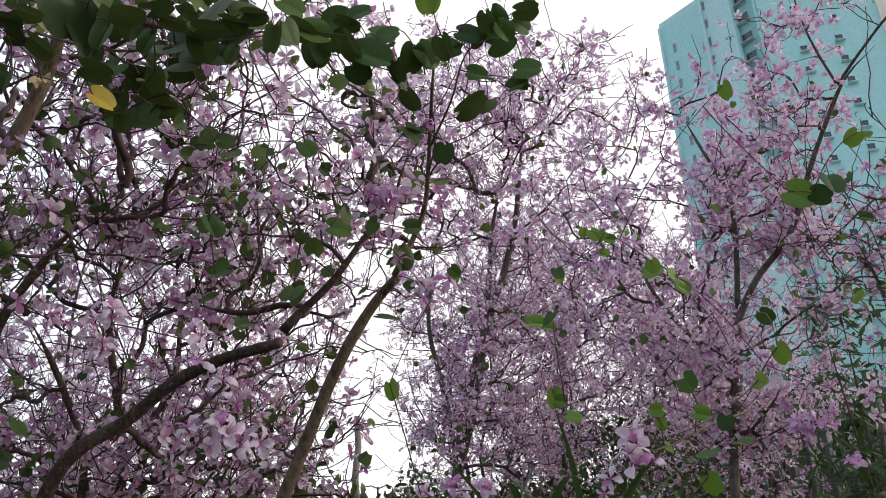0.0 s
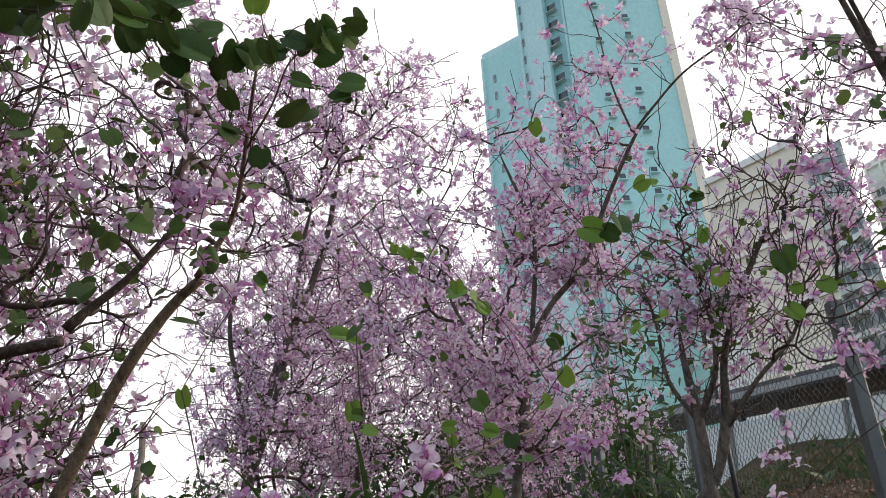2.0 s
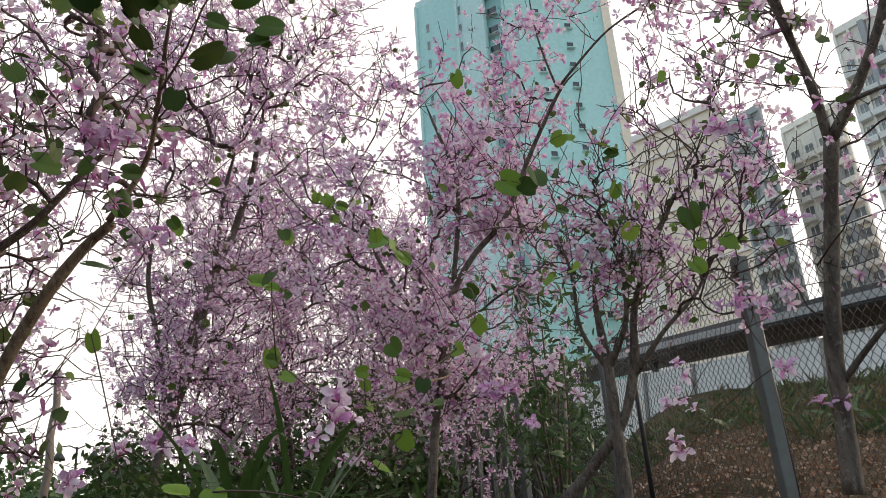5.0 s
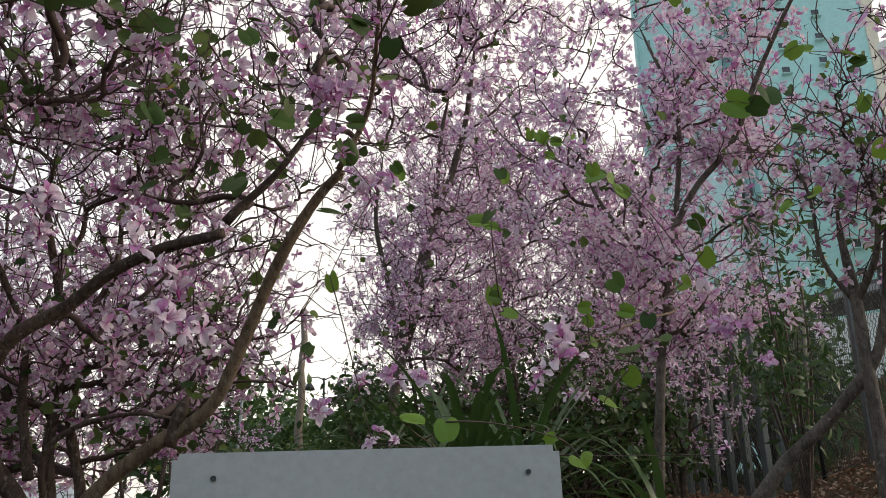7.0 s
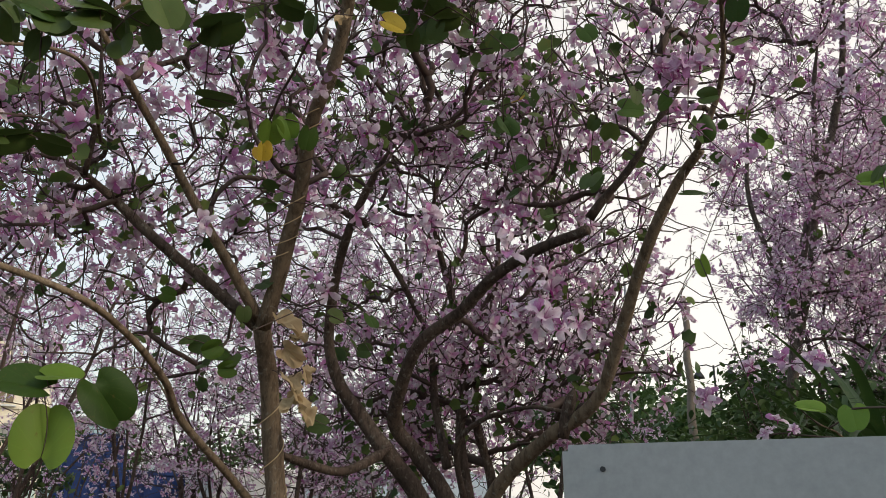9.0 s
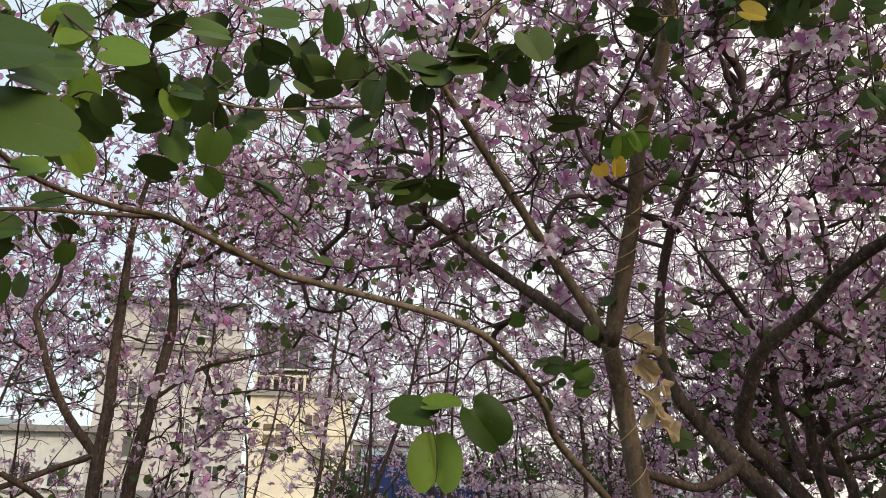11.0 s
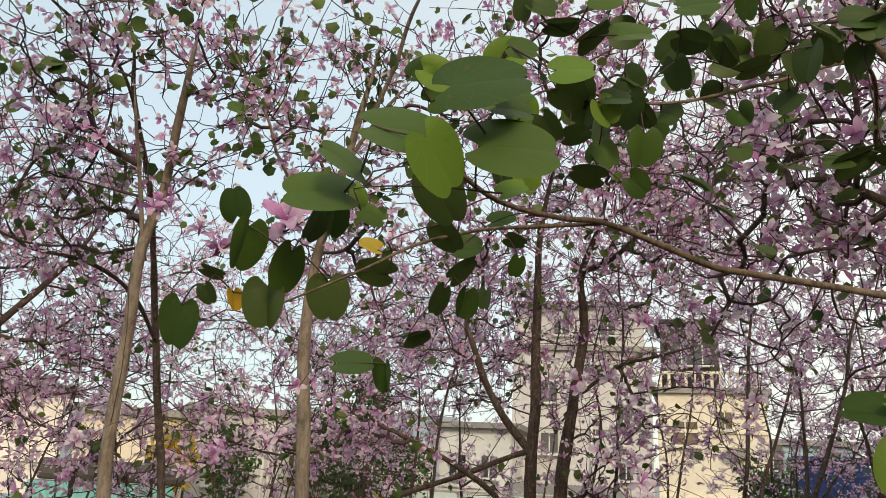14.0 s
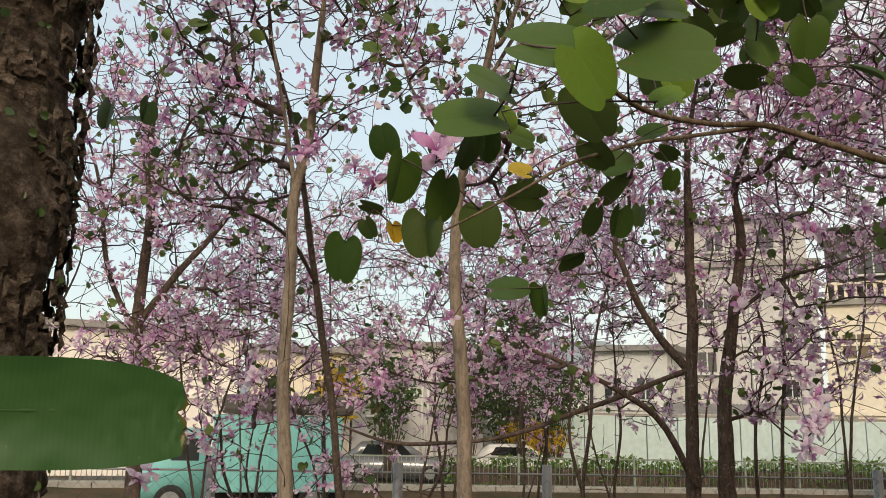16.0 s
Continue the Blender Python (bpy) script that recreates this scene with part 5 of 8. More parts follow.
def bank_wall():
    root = thing("boundary_wall", "white panelled boundary wall under a dark canopy", "wall", kind="structure")
    slope = Matrix.Rotation(math.atan(0.13), 4, "X")
    for k in range(14):
        y = -3 + k * 2.0
        z = 4.3 + 0.13 * (y - 13)
        part("wall_panel", box((0.16, 1.99, 3.2), (12.2, y, z - 0.45), 0.012, rot=slope), WHITE_WALL, root)
        part("pier", box((0.24, 0.1, 3.2), (12.16, y + 1.0, z - 0.30), 0.01, rot=slope), CONCRETE, root)
    for k in range(7):
        y = -2 + k * 4.0
        z = 4.3 + 0.13 * (y - 13)
        part("canopy", box((2.2, 4.02, 0.34), (12.9, y, z + 1.75), 0.03, rot=slope), DARK_METAL, root, "dark canopy edge")
        part("fascia", box((0.06, 4.02, 0.16), (11.78, y, z + 1.72), 0.01, rot=slope), STEEL, root)
        part("canopy_post", box((0.14, 0.14, 0.8), (12.6, y, z + 1.4), 0.01), DARK_METAL, root)


bank_wall()


def house(label, a, b, depth, z0, top, wall, windows=(), pane=None, roof=None, over=0.25, size=(1.1, 1.2), balustrade=False):
    root = thing("village_house", label, "house", "village houses")
    av, e, n = facade_frame(a, b)
    bv = Vector((*b, 0))
    back = -n * depth
    part("wall", wall_prism([av.xy, bv.xy, (bv + back).xy, (av + back).xy], z0, top), wall, root)
    o, s = n * over, e * over
    part("roof", wall_prism([(av + o - s).xy, (bv + o + s).xy, (bv + back - o + s).xy, (av + back - o - s).xy], top + 0.004, top + 0.26), roof or CONCRETE, root, "flat roof slab")
    turn = math.degrees(math.atan2(e.y, e.x))
    for z in np.arange(z0 + 3.1, top - 1, 3.1):
        q = av + e * ((bv - av).length / 2) + n * 0.05
        part("string_course", box(((bv - av).length, 0.14, 0.16), (q.x, q.y, z), 0, turn=turn), wall, root)
    for u, z, w, h in windows:
        put_windows(root, av, e, n, [(u, z)], window_meshes(w, h, WHITE_WALL, pane or PANE, 1, 0.14), 0.06)
    if balustrade:
        length = (bv - av).length
        for k in range(int(length / 0.4)):
            q = av + e * (0.2 + k * 0.4) + n * 0.1
            part("baluster", box((0.14, 0.14, 0.7), (q.x, q.y, top + 0.6), 0.01, turn=turn), wall, root)
        q = av + e * (length / 2) + n * 0.1
        part("handrail", box((length, 0.22, 0.12), (q.x, q.y, top + 1.0), 0.01, turn=turn), wall, root)
    return root, av, e, n


def drain_pipe(root, av, e, n, u, z0, z1, mat=None):
    q = av + e * u + n * 0.1
    v, f = tube([(q.x, q.y, z0), (q.x, q.y, z1)], 0.06, 8)
    child("drain_pipe", tri_mesh("drain_pipe", v, f, mat or WHITE_WALL), root, "white drain pipe")


grey = house("grey four-storey village house with a dark rooftop shed", (-37.5, 16.7), (-34.1, 22.7), 9, -1.1, 8.9, GREY_WALL,
             [(5.50, 5.75, 0.75, 0.9), (5.58, 3.09, 0.75, 0.9), (4.13, 5.10, 0.5, 0.8),
              (1.82, 6.82, 1.0, 1.1), (1.89, 4.31, 1.0, 1.1)])
drain_pipe(*grey, 3.94, -1, 8.6)


def roof_room(root, av, e, n, u0, u1, z0, z1, wall, back=5.0):
    p0, p1 = av + e * u0 - n * 0.4, av + e * u1 - n * 0.4
    b0, b1 = p0 - n * back, p1 - n * back
    part("roof_room", wall_prism([p0.xy, p1.xy, b1.xy, b0.xy], z0, z1), wall, root)
    o = n * 0.5
    part("shed_roof", wall_prism([(p0 + o - e * .3).xy, (p1 + o + e * .3).xy, (b1 - o + e * .3).xy, (b0 - o - e * .3).xy], z1 + 0.004, z1 + 0.2), ROOF_DARK, root, "dark sheet roof")
    put_windows(root, p0, e, n, [((u1 - u0) * 0.36, (z0 + z1) / 2 + 0.1), ((u1 - u0) * 0.72, (z0 + z1) / 2 + 0.1)], window_meshes(0.9, 1.1, WHITE_WALL, PANE, 1, 0.14), 0.06)


roof_room(*grey, 0.1, 6.6, 9.16, 11.3, GREY_WALL)
yellow = house("pale yellow village house with a balustraded roof terrace", (-34.0, 22.9), (-31.0, 26.9), 9, -1.1, 6.9, YELLOW_WALL,
               [(1.28, 5.01, 1.3, 1.25), (3.09, 5.65, 0.8, 0.9)], PANE_WARM, balustrade=True)
roof_room(*yellow, 0.2, 3.0, 7.16, 10.4, ROOF_DARK, 3.0)
for u, z in ((3.6, 4.1), (0.7, 1.6)):
    q = yellow[1] + yellow[2] * u + yellow[3] * 0.3
    part("air_conditioner", box((0.8, 0.5, 0.55), (q.x, q.y, z), 0.03, turn=53), CONCRETE, yellow[0], "boxy air-conditioning unit")
house("small light blue house with barred windows", (-30.9, 27.3), (-29.2, 30.0), 7, -1.1, 4.6, SKY_BLUE, [(-0.27, 4.10, 1.1, 1.3)])
house("low white house with a tiled awning", (-36.5, 12.6), (-34.6, 15.4), 7, -1.1, 4.6, WHITE_WALL, [(0.9, 2.9, 0.9, 1.1), (2.4, 2.9, 0.9, 1.1), (1.5, 0.6, 1.2, 1.3)], roof=ROOF_GREY, over=0.5)
white = house("white two-storey house with a railed balcony", (-36.6, 7.4), (-36.2, 12.2), 7, -1.1, 3.4, WHITE_WALL, [(1.2, 1.6, 1.0, 1.4), (3.4, 1.6, 1.0, 1.4), (1.2, -0.2, 0.9, 1.2)], roof=CONCRETE)
house("cream terraced house with a flat roof", (-33.5, -2.9), (-33.8, 1.2), 8, -1.1, 3.9, CREAM_WALL, [(1.0, 2.3, 1.0, 1.2), (3.0, 2.3, 1.0, 1.2)], roof=CONCRETE, over=0.4)
shed = house("brown panelled house with white pipes", (-33.9, 1.3), (-34.4, 6.9), 8, -1.1, 4.3, GREY_WALL, [(1.45, 2.4, 1.6, 1.9), (4.4, 2.2, 1.0, 1.4)], PANE_WARM, roof=CONCRETE, over=0.3)
for u in (2.9, 3.15, 3.5):
    drain_pipe(*shed, u, -1, 4.1)
house("pale house at the end of the lane", (-31.0, -10.5), (-32.6, -3.2), 8, -1.1, 4.4, PINK_GREY, [(1.5, 2.0, 1.1, 1.3), (4.0, 2.0, 1.1, 1.3)], roof=ROOF_GREY, over=0.4)


def mint_wall():
    root = thing("garden_wall", "long faded mint and white garden wall", "wall", kind="structure")
    for k in range(14):
        y = 9.2 + k * 1.3
        part("wall_panel", box((0.2, 1.28, 2.7), (-34.0 + 0.22 * k, y, 0.3), 0.012, turn=-9.6), MINT_WALL, root)
    part("coping", box((0.34, 18.6, 0.1), (-32.6, 17.8, 1.72), 0.01, turn=-9.6), CONCRETE, root)


mint_wall()


def awning():
    root = thing("lean_to_roof", "rusty corrugated lean-to roof over the garden wall", "roof", kind="structure")
    pts, n = [], 60
    vs, fs = [], []
    for i in range(n + 1):
        y = 15.2 + 5.2 * i / n
        h = 0.03 if i % 2 else -0.03
        for t in (0, 1):
            for s in (0, 1):
                vs.append((-33.1 + 0.17 * (y - 15.2) - s * 1.5, y, 1.85 + s * 0.45 + h - t * 0.02))
    for i in range(n):
        a, b = i * 4, (i + 1) * 4
        for q in ((0, 1), (3, 2), (1, 3), (2, 0)):
            fs += [(a + q[0], b + q[0], b + q[1]), (a + q[0], b + q[1], a + q[1])]
    child("sheet", tri_mesh("sheet", vs, fs, ROOF_GREY, smooth=False), root)


awning()


# ---- vehicles ----
def wheel(root, at, r=0.31, w=0.2):
    v, f = tube([(at[0], at[1] - w / 2, at[2]), (at[0], at[1] - w * 0.4, at[2]), (at[0], at[1] + w * 0.4, at[2]), (at[0], at[1] + w / 2, at[2])], [r * 0.9, r, r, r * 0.9], 22)
    ob = child("wheel", tri_mesh("wheel", v, f, RUBBER), root, "black tyre")
    v, f = tube([(at[0], at[1] - w / 2 - 0.01, at[2]), (at[0], at[1] + w / 2 + 0.01, at[2])], r * 0.6, 16)
    child("rim", tri_mesh("rim", v, f, STEEL, smooth=False), ob, "grey steel rim")


def loft(sections):
    """A body from cross-sections, each a ring of the same number of points."""
    bm = bmesh.new()
    rings = [[bm.verts.new(p) for p in s] for s in sections]
    n = len(rings[0])
    for a, b in zip(rings, rings[1:]):
        for i in range(n):
            bm.faces.new((a[i], a[(i + 1) % n], b[(i + 1) % n], b[i]))
    bm.faces.new(rings[0][::-1])
    bm.faces.new(rings[-1])
    bmesh.ops.recalc_face_normals(bm, faces=bm.faces)
    bmesh.ops.bevel(bm, geom=bm.edges[:], offset=0.03, segments=2, affect="EDGES", clamp_overlap=True)
    return bm


def car(label, at, turn, paint, long=4.2, high=1.45):
    root = thing("car", label, "car", "parked cars", at, turn)
    w = 0.85

    def ring(x, lo, hi, k=1.0):
        return [(x, -w * k, lo), (x, w * k, lo), (x, w * k, (lo + hi) / 2), (x, w * k * 0.93, hi), (x, -w * k * 0.93, hi), (x, -w * k, (lo + hi) / 2)]

    L = long / 2
    part("body", loft([ring(-L, 0.35, 0.75, 0.9), ring(-L * 0.9, 0.22, 0.88), ring(-L * 0.3, 0.2, 0.92), ring(L * 0.4, 0.2, 0.92), ring(L * 0.85, 0.22, 0.82), ring(L, 0.35, 0.68, 0.88)]), paint, root, smooth=True)
    part("cabin", loft([ring(-L * 0.86, 0.88, 0.95, 0.86), ring(-L * 0.62, 0.88, high - 0.05, 0.78), ring(0, 0.88, high, 0.8), ring(L * 0.16, 0.88, high - 0.05, 0.78), ring(L * 0.5, 0.88, 0.95, 0.86)]), paint, root, smooth=True)
    for s in (-1, 1):
        bm = bmesh.new()
        q = [bm.verts.new(p) for p in ((-L * 0.6, s * w * 0.83, 0.96), (L * 0.3, s * w * 0.83, 0.96), (L * 0.12, s * w * 0.80, high - 0.12), (-L * 0.5, s * w * 0.80, high - 0.12))]
        bm.faces.new(q)
        bmesh.ops.solidify(bm, geom=bm.faces[:], thickness=0.02)
        part("side_window", bm, PANE, root, "dark side glass")
    for x0, x1 in ((L * 0.19, L * 0.49), (-L * 0.64, -L * 0.84)):
        bm = bmesh.new()
        q = [bm.verts.new(p) for p in ((x0, -w * 0.68, high - 0.1), (x0, w * 0.68, high - 0.1), (x1, w * 0.76, 0.97), (x1, -w * 0.76, 0.97))]
        bm.faces.new(q)
        bmesh.ops.solidify(bm, geom=bm.faces[:], thickness=0.03)
        part("windscreen", bm, PANE, root, "dark glass")
    for x in (-L * 0.62, L * 0.62):
        for y in (-w + 0.08, w - 0.08):
            wheel(root, (x, y, 0.31))
    for y in (-0.6, 0.6):
        part("headlight", box((0.08, 0.3, 0.14), (L * 0.97, y, 0.62), 0.02), CAR_WHITE, root)
    return root


car("grey saloon car parked behind the railing", (-31.2, 2.9, -0.93), 84, CAR_GREY)
car("white hatchback parked on the village road", (-32.0, 7.9, -0.93), 82, CAR_WHITE, 3.9, 1.4)


def lorry(label, at, turn, box_paint, cab_paint, long=3.4, high=1.9, group="parked lorries"):
    root = thing("lorry", label, "lorry", group, at, turn)
    part("cargo_box", box((long, 1.9, high), (0, 0, 0.55 + high / 2), 0.03), box_paint, root)
    for k in range(int(long / 0.3)):
        for s in (-1, 1):
            part("rib", box((0.06, 0.03, high - 0.15), (-long / 2 + 0.2 + k * 0.3, s * 0.96, 0.55 + high / 2), 0.006), box_paint, root)
    part("chassis", box((long + 1.6, 0.9, 0.2), (0.6, 0, 0.45), 0.02), DARK_METAL, root)

    def ring(x, lo, hi, k):
        return [(x, -k, lo), (x, k, lo), (x, k, (lo + hi) / 2), (x, k * 0.94, hi), (x, -k * 0.94, hi), (x, -k, (lo + hi) / 2)]
    x = long / 2 + 0.08
    part("cab", loft([ring(x, 0.4, 1.95, 0.88), ring(x + 0.9, 0.4, 1.95, 0.88), ring(x + 1.35, 0.4, 1.2, 0.86), ring(x + 1.45, 0.4, 0.85, 0.84)]), cab_paint, root, smooth=True)
    for s in (-1, 1):
        part("cab_window", box((0.62, 0.02, 0.5), (x + 0.5, s * 0.87, 1.5), 0.005), PANE, root)
        for px in (-long * 0.3, x + 0.75):
            wheel(root, (px, s * 0.82, 0.36), 0.36, 0.22)
    bm = box((0.02, 1.5, 0.68), (0, 0, 0))
    bmesh.ops.transform(bm, matrix=pose(x + 1.16, 0, 1.56, 0, -31, 0), verts=bm.verts)
    part("windscreen", bm, PANE, root)
    return root


lorry("turquoise box lorry with a dark roof cover", (-20.8, -1.0, -0.85), 276, TURQ, TURQ, 3.0, 1.75)
cover = part("tarpaulin", box((2.1, 3.1, 0.45), (-20.8, -0.8, 1.70), 0.12, turn=6), ROOF_DARK, None)
tagged(cover, "dark tarpaulin bundle tied on the turquoise lorry", "tarpaulin")
lorry("white van-like lorry parked beyond the trees", (-10.9, 14.6, -0.35), 148, CAR_WHITE, CAR_WHITE, 2.8, 1.9)


def skip(label, at, turn, size):
    root = thing("container", label, "container", "blue containers", at, turn)
    l, w, h = size
    part("body", box((l, w, h), (0, 0, h / 2), 0.05), BLUE_PAINT, root)
    for k in range(int(l / 0.35)):
        for s in (-1, 1):
            part("rib", box((0.09, 0.06, h - 0.2), (-l / 2 + 0.25 + k * 0.35, s * (w / 2 + 0.02), h / 2), 0.01), BLUE_PAINT, root)
    part("rim", box((l + 0.1, w + 0.1, 0.1), (0, 0, h + 0.04), 0.02), BLUE_PAINT, root)


q = (-13.28, 12.91, 2.61)
skip("dark blue ribbed steel container", (q[0], q[1], -0.75), 48, (1.3, 1.5, q[2] + 0.75))
q = (-12.37, 14.25, 1.94)
skip("low dark blue steel container", (q[0], q[1], -0.75), 48, (2.2, 1.5, q[2] + 0.75))


# ---- poles ----
def pole(label, at, top, r, lamps=0, mat=None, lean=0.0):
    root = thing("street_lamp" if lamps else "pole", label, "lamp post" if lamps else "pole", "", at)
    n = 14
    pts = [(lean * k / n + 0.02 * math.sin(k * 1.7), 0.02 * math.cos(k * 2.1), (top - at[2]) * k / n) for k in range(n + 1)]
    v, f = tube(pts, [r * (1 - 0.35 * k / n) for k in range(n + 1)], 10)
    child("shaft", tri_mesh("shaft", v, f, mat or WOOD), root)
    h = top - at[2]
    for s in (-1, 1)[:lamps]:
        v, f = tube([(0, 0, h - 0.1), (s * 0.35, 0, h + 0.05), (s * 0.7, 0, h), (s * 0.75, 0, h - 0.25)], 0.03, 8)
        child("arm", tri_mesh("arm", v, f, DARK_METAL), root)
        v, f = tube([(s * 0.75, 0, h - 0.2), (s * 0.75, 0, h - 0.35), (s * 0.75, 0, h - 0.5), (s * 0.75, 0, h - 0.62)], [0.06, 0.16, 0.26, 0.3], 14)
        child("lamp_shade", tri_mesh("lamp_shade", v, f, DARK_METAL), root, "dark bell-shaped shade")
    return root


q = polar(5.95, 15)
pole("weathered wooden pole behind the blossom", (*q, ground_z(*q) - 0.2), 5.2, 0.085)
q = polar(4.45, 42)
pole("double-armed street lamp with dark bell shades", (*q, -1.2), 8.2, 0.08, 2, DARK_METAL)
q = polar(10.0, 26)
pole("thin pale metal pole in the distance", (*q, -1.2), 8.5, 0.06, 0, STEEL)


def cable(a, b, sag, r=0.012):
    pts = [(a[0] + (b[0] - a[0]) * s, a[1] + (b[1] - a[1]) * s, a[2] + (b[2] - a[2]) * s - sag * 4 * s * (1 - s)) for s in np.linspace(0, 1, 24)]
    v, f = tube(pts, r, 5)
    ob = new("overhead_cable", tri_mesh("overhead_cable", v, f, DARK_METAL))
    tagged(ob, "thin dark overhead cable strung between poles", "cable", "overhead cables")


pa, pb = polar(10.0, 26), polar(5.95, 15)
for dz in (0.0, 0.5):
    cable((pa[0], pa[1], 6.4 + dz), (pb[0], pb[1], 4.6 + dz * 0.8), 0.3)
cable((pa[0], pa[1], 5.9), (*polar(-3, 40), 6.5), 0.5)


# ---- shrubs and undergrowth ----
def blade_template(width, droop):
    u = np.linspace(0, 1, 4)
    w = width * np.array([0.35, 1.0, 0.8, 0.02])
    v = np.concatenate([np.stack([-w, u, -droop * u ** 2], 1), np.stack([w, u, -droop * u ** 2], 1)])
    f = [(k, k + 4, k + 5) for k in range(3)] + [(k, k + 5, k + 1) for k in range(3)]
    return v, np.array(f), np.concatenate([np.stack([u, u * 0], 1), np.stack([u, u * 0 + 1], 1)]), np.zeros(6, int)


OVAL = [blade_template(0.26, 0.2), blade_template(0.3, 0.4)]
NARROW = [blade_template(0.12, 0.25), blade_template(0.14, 0.5)]


def two_tone(template, k):
    v, f, uv, mi = template
    return v, f, uv, np.full(len(f), k)


GRASS = [blade_template(0.06, 0.5), blade_template(0.05, 0.9), two_tone(blade_template(0.1, 0.7), 1)]


def shrub(label, at, radii, leaves, size, seed, templates=OVAL, mat=None, category="shrub", upright=0.0, group="shrubs"):
    """A shrub of thin stems and many small leaves set in uneven clumps."""
    rng = np.random.default_rng(seed)
    at, radii = np.array(at), np.array(radii)
    foot = np.array([at[0], at[1], min(ground_z(at[0], at[1]), at[2] - radii[2] * 0.6)])
    root = thing("shrub" if category == "shrub" else "tree", label, category, group, tuple(foot))
    n = max(12, leaves // (110 if upright else 60))
    u = rng.normal(size=(n, 3))
    u *= (rng.uniform(0.35, 1, n) ** 0.5 / np.linalg.norm(u, axis=1))[:, None]
    tips = at + u * radii
    stems = []
    for t in tips:
        mid = foot * 0.4 + t * 0.6 + rng.normal(size=3) * 0.08 * radii
        line = smooth_line([(*foot, 0.012 + 0.006 * radii[0]), (*mid, 0.008 + 0.003 * radii[0]), (*t, 0.003)], max(0.1, radii[0] * 0.2))
        stems.append(tube_arrays(line[:, :3] - foot, line[:, 3], 4))
    v, f = join(stems)
    child("stem", tri_mesh("stem", v, f, BARK), root, kind="stuff")
    k = rng.integers(0, n, leaves)
    spread = radii.mean() * 0.24
    p = tips[k] + rng.normal(size=(leaves, 3)) * spread
    ax = rng.normal(size=(leaves, 3)) + np.array([0, 0, 0.7])
    if upright:
        ax = rng.normal(size=(leaves, 3)) * [1, 1, 0.4]
    scatter("foliage", templates, p - foot, ax, rng.uniform(0, 6.3, leaves), size * rng.uniform(0.6, 1.2, leaves), [mat or SHRUB_LEAF], root, rng)


for k, (at, radii, leaves, size) in enumerate([
        ((2.12, 9.97, 3.35), (0.75, 0.7, 0.6), 1500, 0.09), ((0.58, 9.79, 2.59), (0.7, 0.6, 0.4), 1200, 0.09), ((-0.23, 9.31, 2.56), (0.42, 0.4, 0.5), 900, 0.08), ((1.09, 8.74, 2.48), (0.8, 0.7, 0.45), 1700, 0.09), ((1.84, 8.10, 2.40), (1.0, 0.8, 0.5), 2000, 0.09),
        ((2.61, 8.94, 2.29), (0.9, 0.8, 0.4), 1100, 0.09),
        ((-2.11, 13.18, 2.29), (1.2, 0.9, 0.3), 800, 0.12), ((-0.38, 12.28, 3.07), (0.55, 0.5, 0.7), 1200, 0.10), ((0.10, 6.84, 2.08), (0.6, 0.5, 0.3), 900, 0.08)]):
    shrub("dark green broad-leaved shrub under the blossom", at, radii, leaves, size, 100 + k)
for k, (at, radii, leaves, size) in enumerate([
        ((5.23, 14.73, 4.21), (1.5, 1.2, 1.2), 2300, 0.15), ((6.21, 14.84, 4.46), (1.6, 1.2, 1.3), 2300, 0.15), ((6.85, 14.03, 4.20), (1.3, 1.1, 1.1), 2300, 0.15), ((4.42, 14.50, 4.01), (1.4, 1.2, 0.9), 2300, 0.15), ((4.64, 11.81, 3.54), (1.2, 0.9, 0.8), 2300, 0.13), ((5.34, 11.49, 3.58), (1.2, 0.9, 0.9), 2300, 0.13)]):
    shrub("dark thicket behind the wire fence below the tower", at, radii, leaves, size, 190 + k)
for k, (at, radii, leaves, size) in enumerate([
        ((2.46, 5.05, 2.76), (0.28, 0.28, 0.78), 800, 0.08)]):
    shrub("tall dark shrub with narrow glossy leaves", at, radii, leaves, size, 130 + k, NARROW, upright=1.0)
